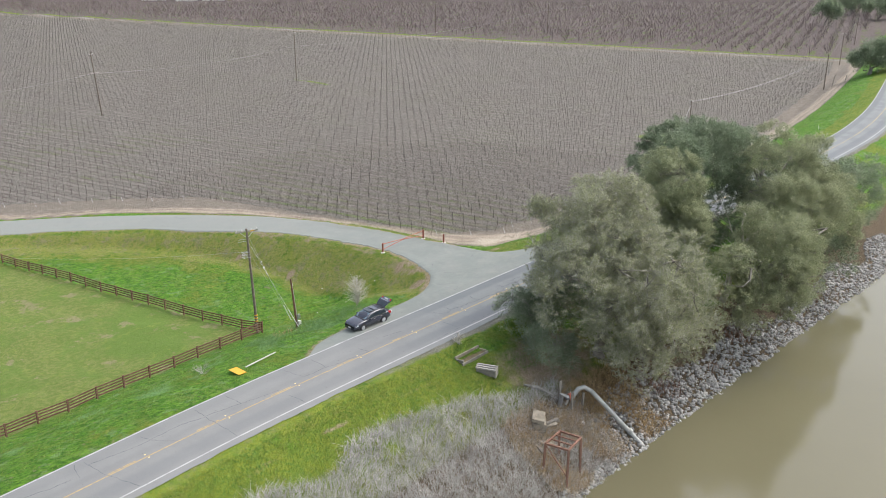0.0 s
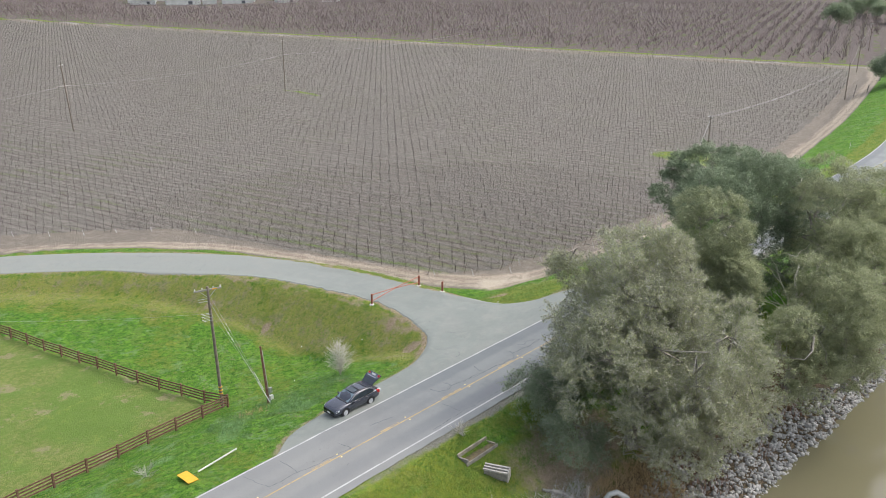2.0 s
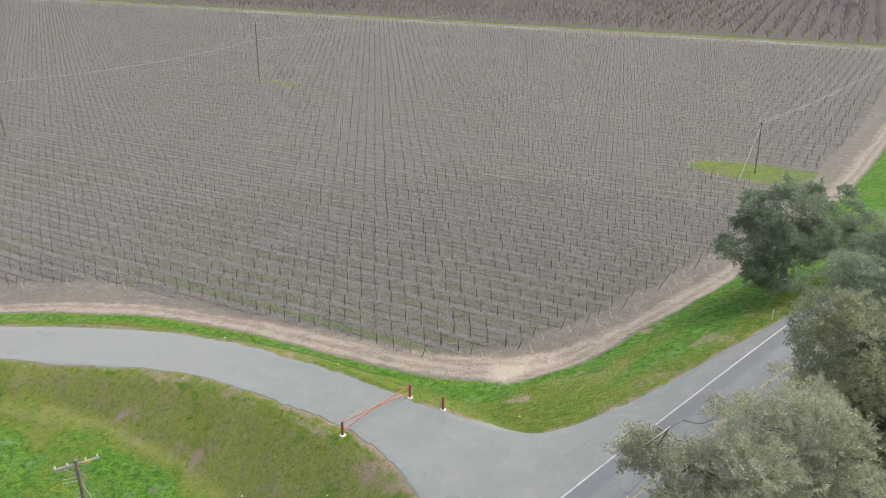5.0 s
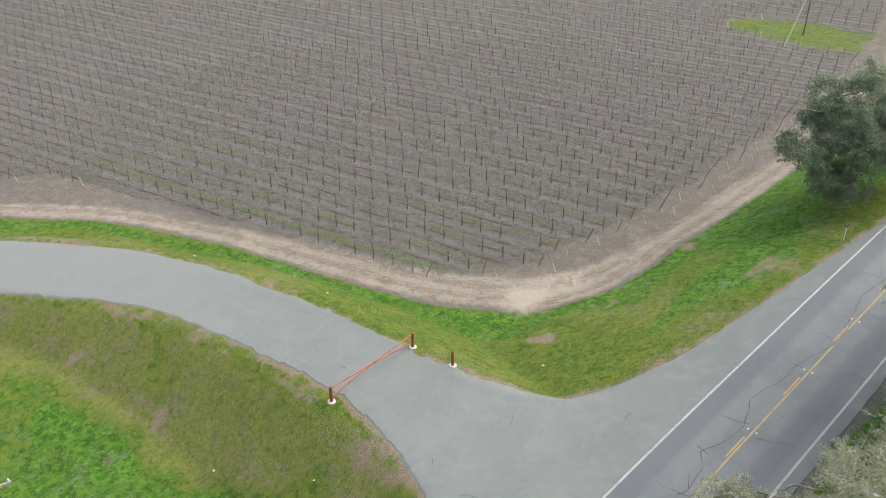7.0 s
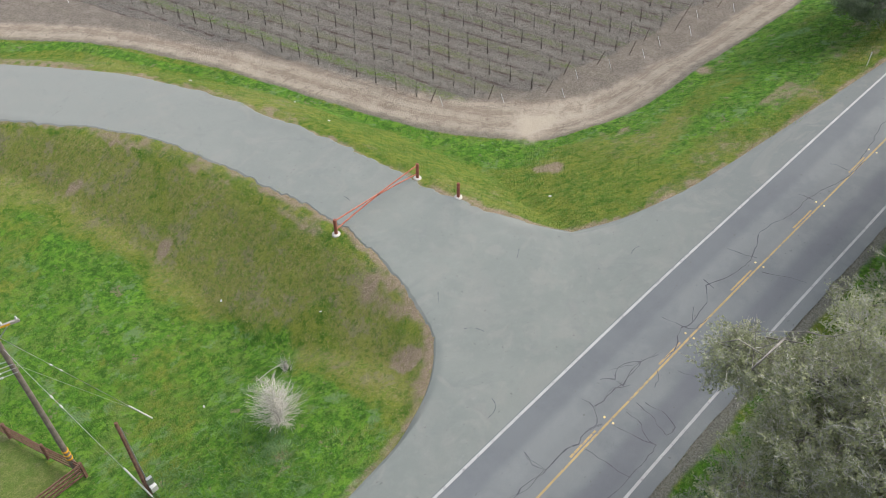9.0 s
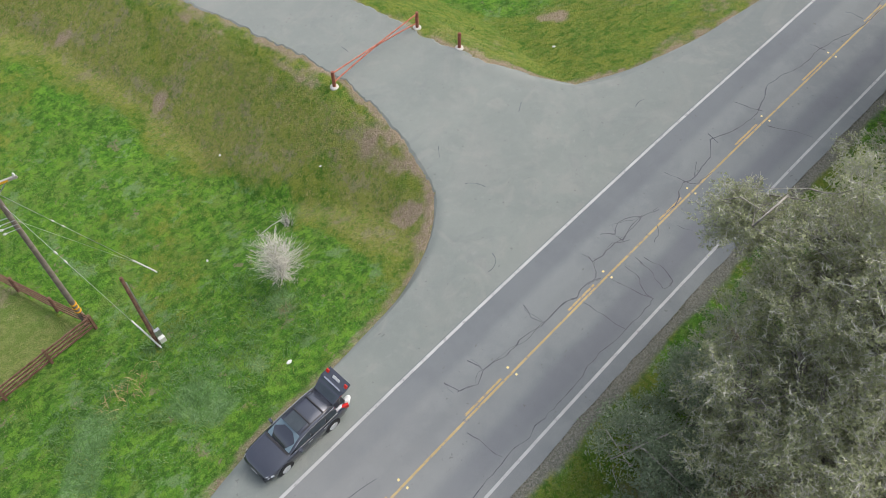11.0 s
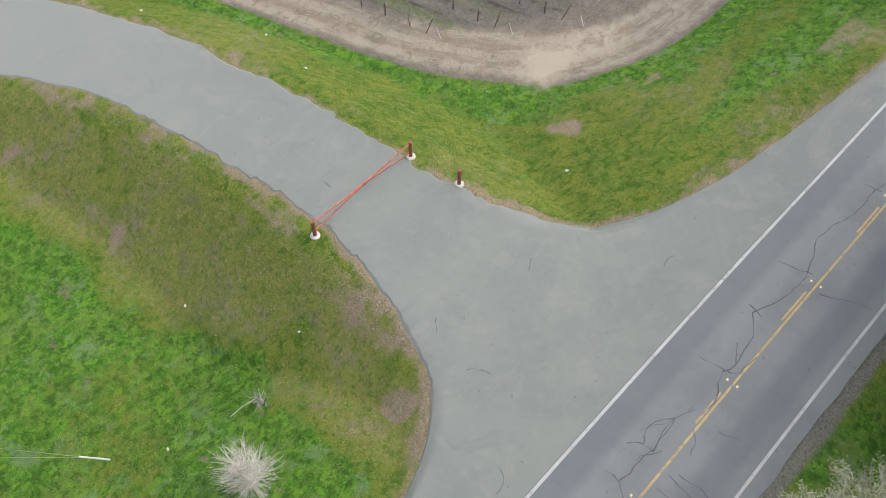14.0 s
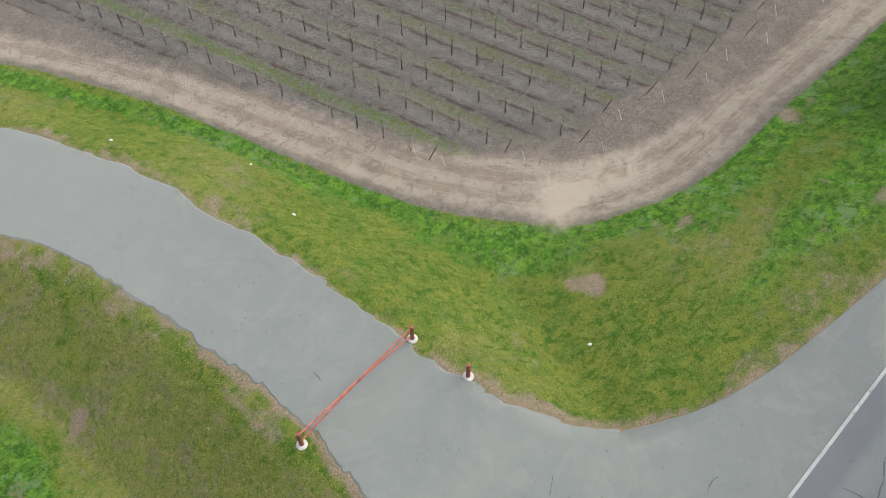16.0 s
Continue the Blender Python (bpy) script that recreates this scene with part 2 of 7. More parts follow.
    pebbles = k.mix(k.ramp(k.noise(9.0, 5, 0.8), 0.42, 0.58), (0.235, 0.225, 0.205, 1), (0.145, 0.14, 0.125, 1))
    g = k.mix(part_of(edge(gravel, 0.3, 0.7), 0.0, 1.0, 0.9), g, pebbles)
    g = k.mix(edge(silt, 0.25, 0.5), g, (0.27, 0.255, 0.235, 1))
    # orchard floor
    ov = k.math("ABSOLUTE", k.math("SUBTRACT", k.math("FRACT", k.math("DIVIDE", k.dot(FAR_DX, FAR_DY), 5.8)), 0.5))
    of = k.mix(k.ramp(ov, 0.22, 0.32), (0.115, 0.096, 0.09, 1), (0.1, 0.118, 0.05, 1))
    of = k.mix(k.ramp(broad, 0.42, 0.52), of, (0.12, 0.1, 0.092, 1))
    g = k.mix(edge(orchard, 0.1, 0.1), g, of)
    # fine grain over everything: shade between blades and clods painted in, pale blade tips and straw
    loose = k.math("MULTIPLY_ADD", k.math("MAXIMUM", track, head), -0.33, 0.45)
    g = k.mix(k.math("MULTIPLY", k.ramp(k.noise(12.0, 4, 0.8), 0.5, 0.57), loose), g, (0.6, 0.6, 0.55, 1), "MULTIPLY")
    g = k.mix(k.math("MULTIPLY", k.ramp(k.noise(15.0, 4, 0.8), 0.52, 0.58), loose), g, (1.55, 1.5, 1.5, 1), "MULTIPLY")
    k.bump(k.math("ADD", clod, k.math("MULTIPLY", tuft, 0.8)), 0.7, 0.22)
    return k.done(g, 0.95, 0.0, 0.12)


def make_asphalt(name, a, b, bands=False):
    k = Nodes(name)
    u, v, uv = k.uv()
    big, wob, grit = k.noise(0.22, 4), k.noise(1.4, 5, 0.65), k.noise(42.0, 3, 0.7)
    c = k.mix(k.ramp(big, 0.42, 0.58), a, b)
    c = k.mix(k.math("MULTIPLY", k.ramp(wob, 0.48, 0.62), 0.2), c, tuple(x * 1.16 for x in b[:3]) + (1,))
    if bands:
        uu = k.math("ADD", u, k.math("MULTIPLY", k.math("SUBTRACT", k.noise(0.8, 4), 0.5), 0.22))
        far = k.ramp(k.dot(1, 0), 46.0, 64.0)
        c = k.mix(k.math("MULTIPLY_ADD", far, -0.55, 0.55), c, (0.232, 0.228, 0.216, 1))
        # darker resurfaced strip inside the edge line, polished wheel paths
        c = k.mix(k.math("MULTIPLY", k.ramp(uu, 1.8, 2.4), k.math("MULTIPLY_ADD", far, 0.42, 0.15)), c, (0.108, 0.118, 0.13, 1))
        c = k.mix(k.math("MULTIPLY", k.math("SUBTRACT", 1.0, k.ramp(k.math("ABSOLUTE", k.math("ADD", uu, 1.85)), 0.3, 0.95)), k.math("MULTIPLY_ADD", far, 0.35, 0.25)), c, (0.112, 0.118, 0.134, 1))
        c = k.mix(k.math("MULTIPLY", k.math("SUBTRACT", 1.0, k.ramp(k.math("ABSOLUTE", k.math("SUBTRACT", uu, 0.75)), 0.1, 0.5)), 0.15), c, (0.115, 0.117, 0.124, 1))
    else:
        # glare painted in: paler up the side road, darker towards the flare's far end
        c = k.mix(k.math("MULTIPLY", k.ramp(k.dot(0, 1), 68.0, 108.0), 0.85), c, (0.222, 0.233, 0.214, 1))
        c = k.mix(k.math("MULTIPLY", k.ramp(k.dot(1, 0), 74.0, 98.0), 0.6), c, (0.138, 0.151, 0.148, 1))
        streak = k.ramp(k.noise(0.5, 4, 0.6, None, 1.0), 0.55, 0.66)
        c = k.mix(k.math("MULTIPLY", streak, 0.32), c, (0.245, 0.242, 0.218, 1))
        swept = k.ramp(k.noise(0.16, 5, 0.65, None, 2.2), 0.5, 0.62)
        c = k.mix(k.math("MULTIPLY", swept, 0.3), c, (0.225, 0.228, 0.208, 1))
        c = k.mix(k.math("MULTIPLY", k.ramp(k.noise(0.35, 5, 0.7, None, 1.0), 0.56, 0.66), 0.22), c, (0.135, 0.146, 0.148, 1))
        c = k.mix(k.math("MULTIPLY", k.ramp(k.noise(2.6, 5, 0.7), 0.6, 0.66), 0.3), c, (0.25, 0.25, 0.24, 1))
    c = k.mix(k.math("MULTIPLY", k.ramp(grit, 0.5, 0.58), 0.16), c, (0.07, 0.07, 0.072, 1))
    c = k.mix(k.math("MULTIPLY", k.ramp(k.noise(3.5, 3), 0.68, 0.72), 0.5), c, (0.09, 0.085, 0.08, 1))
    k.bump(grit, 0.25, 0.006)
    return k.done(c, 0.72, 0.0, 0.3)


def make_paint(name, c0, worn=0.45):
    k = Nodes(name)
    w = k.math("MULTIPLY", k.ramp(k.noise(3.5, 6, 0.8), 0.6 - 0.13 * worn, 0.68 - 0.08 * worn), 0.8)
    c = k.mix(k.ramp(k.noise(0.8, 3), 0.3, 0.7), c0, tuple(x * 0.82 for x in c0[:3]) + (1,))
    return k.done(k.mix(w, c, (0.16, 0.16, 0.165, 1)), 0.75)


def make_water():
    k = Nodes("river_water")
    c = k.mix(k.noise(0.05, 3), (0.125, 0.115, 0.068, 1), (0.15, 0.138, 0.085, 1))
    k.bump(k.math("ADD", k.noise(2.2, 3, 0.5), k.math("MULTIPLY", k.noise(0.5, 2), 1.5)), 0.06, 0.1)
    k.b.inputs["IOR"].default_value = 1.33
    return k.done(c, 0.06, 0.0, 0.5)


def make_leaf(name, a, b, c2, through_light=0.35):
    """Leaf colours that differ leaf by leaf and bough by bough; some light comes through."""
    k = Nodes(name)
    c = k.mix(k.random(True), a, b)
    c = k.mix(k.ramp(k.noise(0.35, 3), 0.44, 0.58), c, c2)
    c = k.mix(k.math("MULTIPLY", k.ramp(k.noise(0.75, 3), 0.45, 0.62), 0.3), c, tuple(v * 0.75 for v in a[:3]) + (1,))
    k.done(c, 0.6, 0.0, 0.25)
    t = k.n.new("ShaderNodeBsdfTranslucent")
    k.l.new(c, t.inputs["Color"])
    m = k.n.new("ShaderNodeMixShader")
    m.inputs[0].default_value = through_light
    k.l.new(k.b.outputs[0], m.inputs[1])
    k.l.new(t.outputs[0], m.inputs[2])
    k.l.new(m.outputs[0], k.n["Material Output"].inputs["Surface"])
    return k.m


GROUND = make_ground()
ROAD = make_asphalt("worn_asphalt", (0.15, 0.163, 0.166, 1), (0.177, 0.191, 0.189, 1), True)
APRON = make_asphalt("pale_asphalt", (0.172, 0.19, 0.174, 1), (0.189, 0.206, 0.187, 1))
PAINT_W = make_paint("white_road_paint", (0.42, 0.42, 0.41, 1))
PAINT_Y = make_paint("yellow_road_paint", (0.43, 0.315, 0.145, 1), 0.75)
PAINT_OLD = make_paint("old_yellow_road_paint", (0.44, 0.315, 0.14, 1), 1.0)
SEAL = plain("crack_sealant", (0.07, 0.074, 0.083, 1), (0.118, 0.124, 0.135, 1), 2.0, 0.7, bump=0)
WATER = make_water()
STONE = plain("riprap_stone", (0.18, 0.176, 0.164, 1), (0.42, 0.408, 0.383, 1), 1.3, 0.9, bump=0.4, fine=14, per="island")
CONCRETE = plain("weathered_concrete", (0.22, 0.19, 0.145, 1), (0.36, 0.32, 0.25, 1), 2.5, 0.9, bump=0.3)
POLE_WOOD = plain("weathered_pole_wood", (0.155, 0.124, 0.1, 1), (0.245, 0.204, 0.17, 1), 3.0, 0.9)
GREY_WOOD = plain("grey_wood", (0.2, 0.18, 0.155, 1), (0.3, 0.275, 0.235, 1), 3.0, 0.9)
FENCE_WOOD = plain("red_brown_fence_wood", (0.14, 0.068, 0.046, 1), (0.22, 0.125, 0.092, 1), 4.0, 0.85)
STEEL = plain("galvanised_steel", (0.4, 0.41, 0.42, 1), (0.55, 0.56, 0.57, 1), 5.0, 0.45, 0.8, bump=0.05)
RUST = plain("rusty_steel", (0.21, 0.11, 0.075, 1), (0.32, 0.19, 0.14, 1), 6.0, 0.8, 0.2)
RED_PAINT = plain("faded_red_paint", (0.42, 0.1, 0.06, 1), (0.52, 0.2, 0.13, 1), 5.0, 0.6)
POST_RED = plain("red_brown_painted_steel", (0.24, 0.075, 0.05, 1), (0.34, 0.125, 0.085, 1), 5.0, 0.6)
WHITE = plain("white_plastic", (0.6, 0.6, 0.58, 1), (0.7, 0.7, 0.68, 1), 5.0, 0.5, bump=0)
YELLOW = plain("yellow_sign_paint", (0.74, 0.36, 0.015, 1), (0.8, 0.42, 0.03, 1), 4.0, 0.45, bump=0)
BLACK = plain("black_rubber", (0.02, 0.02, 0.022, 1), (0.035, 0.035, 0.036, 1), 8.0, 0.7, bump=0)
PORCELAIN = plain("porcelain", (0.55, 0.55, 0.53, 1), (0.65, 0.64, 0.6, 1), 8.0, 0.25, bump=0)
VINE_WOOD = plain("vine_wood", (0.056, 0.046, 0.039, 1), (0.102, 0.086, 0.074, 1), 4.0, 0.95, per="island")
CANE = plain("vine_cane", (0.172, 0.157, 0.139, 1), (0.275, 0.258, 0.235, 1), 4.0, 0.9, per="island", bump=0)
ORCHARD_TWIG = plain("orchard_twig", (0.18, 0.142, 0.138, 1), (0.26, 0.212, 0.205, 1), 0.05, 0.95, per="island", bump=0)
BARK = plain("grey_bark", (0.18, 0.168, 0.145, 1), (0.33, 0.31, 0.27, 1), 2.5, 0.95, bump=0.5, fine=18)
LEAF_GREY = make_leaf("grey_green_leaf", (0.21, 0.235, 0.122, 1), (0.46, 0.478, 0.288, 1), (0.395, 0.422, 0.248, 1), 0.55)
LEAF_GREEN = make_leaf("olive_leaf", (0.2, 0.23, 0.122, 1), (0.38, 0.412, 0.242, 1), (0.37, 0.398, 0.24, 1), 0.47)
LEAF_DARK = make_leaf("dark_oak_leaf", (0.135, 0.18, 0.108, 1), (0.265, 0.325, 0.205, 1), (0.255, 0.31, 0.2, 1), 0.45)
GREY_TWIG = plain("grey_twig", (0.34, 0.332, 0.284, 1), (0.55, 0.537, 0.473, 1), 1.0, 0.95, bump=0, per="island")
STRAW = plain("grey_straw", (0.35, 0.335, 0.305, 1), (0.51, 0.49, 0.45, 1), 0.5, 0.95, per="island", bump=0)
TAN_STRAW = plain("tan_straw", (0.37, 0.25, 0.125, 1), (0.48, 0.36, 0.2, 1), 0.6, 0.95, per="island", bump=0)
GRASS = make_leaf("grass_blade", (0.13, 0.2, 0.03, 1), (0.25, 0.28, 0.08, 1), (0.11, 0.22, 0.04, 1))
TALL_GRASS = make_leaf("tall_grass_blade", (0.07, 0.17, 0.04, 1), (0.19, 0.3, 0.12, 1), (0.12, 0.22, 0.075, 1))
DRY_GRASS = make_leaf("dry_grass_blade", (0.19, 0.23, 0.045, 1), (0.4, 0.33, 0.16, 1), (0.24, 0.26, 0.075, 1))


# ---- geometry helpers ----
class Geo:
    """Collects vertices and faces for one mesh."""

    def __init__(self):
        self.v, self.f = [], []

    def box(self, m, sx, sy, sz):
        """A box centred on the pose m."""
        o = len(self.v)
        for x, y, z in ((-1, -1, -1), (1, -1, -1), (1, 1, -1), (-1, 1, -1), (-1, -1, 1), (1, -1, 1), (1, 1, 1), (-1, 1, 1)):
            self.v.append(tuple(m @ Vector((x * sx / 2, y * sy / 2, z * sz / 2))))
        for q in ((3, 2, 1, 0), (4, 5, 6, 7), (0, 1, 5, 4), (1, 2, 6, 5), (2, 3, 7, 6), (3, 0, 4, 7)):
            self.f.append(tuple(o + i for i in q))

    def bar(self, a, b, w, h):
        """A squared bar from a to b."""
        a, b = Vector(a), Vector(b)
        d = b - a
        m = Matrix.Translation((a + b) / 2) @ d.to_track_quat("X", "Z").to_matrix().to_4x4()
        self.box(m, d.length, w, h)

    def tube(self, pts, radii, n=6, caps=True):
        pts = [Vector(p) for p in pts]
        if not hasattr(radii, "__len__"):
            radii = [radii] * len(pts)
        o = len(self.v)
        for i, p in enumerate(pts):
            d = (pts[min(i + 1, len(pts) - 1)] - pts[max(i - 1, 0)]).normalized()
            s = d.cross(Vector((0.31, 0.2, 1)) if abs(d.z) < 0.95 else Vector((1, 0.1, 0))).normalized()
            t = d.cross(s)
            for j in range(n):
                a = 2 * math.pi * j / n
                self.v.append(tuple(p + (s * math.cos(a) + t * math.sin(a)) * radii[i]))
        for i in range(len(pts) - 1):
            for j in range(n):
                a, b = o + i * n + j, o + i * n + (j + 1) % n
                self.f.append((a, b, b + n, a + n))
        if caps:
            self.f.append(tuple(o + j for j in range(n))[::-1])
            self.f.append(tuple(o + (len(pts) - 1) * n + j for j in range(n)))

    def poly(self, pts):
        o = len(self.v)
        self.v += [tuple(p) for p in pts]
        self.f.append(tuple(range(o, o + len(pts))))

    def mesh(self, name, mat, smooth=False):
        me = bpy.data.meshes.new(name)
        me.from_pydata(self.v, [], self.f)
        me.materials.append(mat)
        if smooth:
            me.polygons.foreach_set("use_smooth", [True] * len(me.polygons))
        me.update()
        return me


def tris_mesh(name, verts, faces, mat):
    """A mesh from numpy arrays: verts (n, 3), faces (m, k)."""
    me = bpy.data.meshes.new(name)
    m, k = faces.shape
    me.vertices.add(len(verts))
    me.vertices.foreach_set("co", np.ascontiguousarray(verts, dtype=np.float32).ravel())
    me.loops.add(m * k)
    me.loops.foreach_set("vertex_index", np.ascontiguousarray(faces, dtype=np.int32).ravel())
    me.polygons.add(m)
    me.polygons.foreach_set("loop_start", np.arange(0, m * k, k, dtype=np.int32))
    me.polygons.foreach_set("loop_total", np.full(m, k, dtype=np.int32))
    me.materials.append(mat)
    me.update(calc_edges=True)
    return me


def part(name, geo, mat, parent=None, label="", smooth=False):
    """One mesh object under a thing or part; geo is a Geo or a bmesh."""
    if isinstance(geo, Geo):
        me = geo.mesh(name, mat, smooth)
    elif isinstance(geo, bpy.types.Mesh):
        me = geo
    else:
        me = bpy.data.meshes.new(name)
        geo.to_mesh(me)
        geo.free()
        me.materials.append(mat)
        if smooth:
            me.polygons.foreach_set("use_smooth", [True] * len(me.polygons))
    ob = new(name, me)
    if parent:
        ob.parent = parent
    if label:
        ob["label"] = label
    return ob


def thing(name, m, label, category, group="", kind=""):
    ob = new(name)
    ob.empty_display_size = 0.3
    ob.matrix_basis = m
    return tagged(ob, label, category, group, kind)


rng = np.random.default_rng(7)


# ---- plan: centre lines and the lie of the land ----
def smooth_line(ctrl, step=1.0, per=0):
    """A Catmull-Rom curve through a few control points, evenly sampled."""
    p = np.array(ctrl, float)
    p = np.vstack([2 * p[0] - p[1], p, 2 * p[-1] - p[-2]])
    out = []
    for i in range(1, len(p) - 2):
        n = per or max(2, int(np.linalg.norm(p[i + 1] - p[i]) / step))
        t = np.linspace(0, 1, n, endpoint=False)[:, None]
        out.append(0.5 * (2 * p[i] + (p[i + 1] - p[i - 1]) * t + (2 * p[i - 1] - 5 * p[i] + 4 * p[i + 1] - p[i + 2]) * t**2
                          + (3 * p[i] - p[i - 1] - 3 * p[i + 1] + p[i + 2]) * t**3))
    out.append(p[-2:-1])
    return np.vstack(out)


MAIN = smooth_line([(-600, -60), (-250, 0), (-60, 44.5), (-20, 49.2), (18, 52.95), (36, 54.6), (56, 55.42), (76, 55.55), (96, 55.3), (130, 55.0), (165, 56.4),
                    (186, 58.6), (210, 63.0), (235, 69.0), (270, 78), (330, 93), (420, 116), (700, 180)], 2.5)
SIDE = smooth_line([(72.6, 52), (72.5, 60), (72.5, 68), (72.5, 76), (72.3, 84), (71.5, 89.5), (70.3, 95), (68.7, 100), (65.2, 108), (60, 115.5), (52.5, 123.3), (43, 131.8),
                    (30, 141), (8, 154), (-40, 178), (-120, 210)], 1.5)
# where the grass bank ends and the farm track begins
EDGE = smooth_line([(-130, 233), (-40, 193), (8, 167), (36, 146.3), (46.4, 138.7), (59.5, 129.8), (67.1, 122.6), (73.2, 114.9), (77.8, 105.8), (80.2, 98.7), (82.3, 91.2), (84.4, 84.7),
                    (88.5, 78.2), (92.0, 74.8), (97.4, 72.5), (106, 72.0), (122, 71.0), (150, 72.0), (175, 74.8), (200, 78.8), (225, 82.6), (262, 90.2), (300, 99.5), (345, 115), (420, 140), (700, 203)], 2.5)


def along(line, X, Y):
    """Signed distance (left positive) and the arc length at the nearest point of a line."""
    P = np.stack([np.ravel(X), np.ravel(Y)], 1)
    seg = line[1:] - line[:-1]
    ln = np.linalg.norm(seg, axis=1)
    arc = np.concatenate([[0], np.cumsum(ln)])
    D, S = np.empty(len(P)), np.empty(len(P))
    lx, ly, sx, sy = line[:-1, 0], line[:-1, 1], seg[:, 0], seg[:, 1]
    for a in range(0, len(P), 6000):
        px, py = P[a:a + 6000, 0], P[a:a + 6000, 1]
        # nearest sample first, then its two segments exactly
        i = ((px[:, None] - line[None, :, 0])**2 + (py[:, None] - line[None, :, 1])**2).argmin(1)
        best = None
        for j in (np.clip(i - 1, 0, len(seg) - 1), np.clip(i, 0, len(seg) - 1)):
            qx, qy = px - lx[j], py - ly[j]
            t = np.clip((qx * sx[j] + qy * sy[j]) / ln[j]**2, 0, 1)
            d2 = (qx - t * sx[j])**2 + (qy - t * sy[j])**2
            now = (d2, np.sqrt(d2) * np.where(sx[j] * qy - sy[j] * qx >= 0, 1, -1), arc[j] + t * ln[j])
            best = now if best is None else tuple(np.where(now[0] < best[0], v, w) for v, w in zip(now, best))
        D[a:a + 6000], S[a:a + 6000] = best[1], best[2]
    return D.reshape(np.shape(X)), S.reshape(np.shape(X))


FIELD_Z, WATER_Z = -6.0, -8.3


def wave(X, Y, s, seed=0):
    """Cheap smooth noise, about -1 to 1."""
    a = seed * 1.7
    return (np.sin(X / s * 1.3 + 1.1 * np.sin(Y / s * 0.9 + a) + a) + np.sin(Y / s * 1.1 + 1.3 * np.sin(X / s * 0.8 + 2 * a) + 3 * a)) / 2


def soft_profile(v, xs, ys, blur):
    """A cross profile with its kinks rounded off over about blur metres."""
    t = np.arange(xs[0], xs[-1], 0.1)
    w = np.exp(-0.5 * (np.arange(-25, 26) * 0.1 / blur)**2)
    raw = np.interp(np.pad(t, 25, mode="reflect", reflect_type="odd"), xs, ys)
    return np.interp(v, t, np.convolve(raw, w / w.sum(), "valid"))


def apron_edges():
    """Both edges of the side road and its junction flare, in step."""
    inner = smooth_line([(8, 149), (30, 136.5), (41.6, 128.4), (54, 117.5), (61, 107), (64.8, 100.2), (67.3, 94.4), (68.5, 89.2), (69.1, 84.5), (69.4, 79.5), (69.4, 75.2),
                         (68.7, 70.8), (67.3, 66.6), (65.2, 64.4), (62, 62.9), (57, 62.0), (51, 61.6), (46.5, 60.6), (43.5, 58.6)], 1, 24)
    outer = smooth_line([(12, 156.5), (32, 144.5), (44.1, 135.2), (55.5, 125.6), (63.1, 116.8), (70, 106), (73.0, 97.5), (74.5, 89.3), (75.4, 84), (75.7, 79.6), (75.8, 75.2),
                         (76.25, 71.3), (77.9, 67.7), (80.7, 65.1), (84.3, 63.2), (90, 61.9), (98, 60.7), (107, 59.6), (116, 58.4)], 1, 24)
    r = np.random.default_rng(3)

    def ragged(c, sx, sy):
        w = sum(np.convolve(r.normal(size=len(c) + 80), np.ones(n) / n, "same")[40:-40] * a for n, a in ((30, 0.5), (11, 0.34), (5, 0.2), (2, 0.08)))
        w *= np.clip((len(c) - 110 - np.arange(len(c))) / 30, 0, 1)
        return c + w[:, None] * np.array([sx, sy])

    return ragged(inner, 0.7, 0.5), ragged(outer, 0.7, -0.5)


APRON_A, APRON_B = apron_edges()
APRON_RING = np.vstack([APRON_A[::4], APRON_B[::-4]])


def on_apron(X, Y):
    """True where the side road and junction are paved."""
    inside = np.zeros(np.shape(X), bool)
    for (x0, y0), (x1, y1) in zip(APRON_RING, np.roll(APRON_RING, -1, 0)):
        if y0 != y1:
            inside ^= ((y0 > Y) != (y1 > Y)) & (X < (x1 - x0) * (Y - y0) / (y1 - y0) + x0)
    return inside


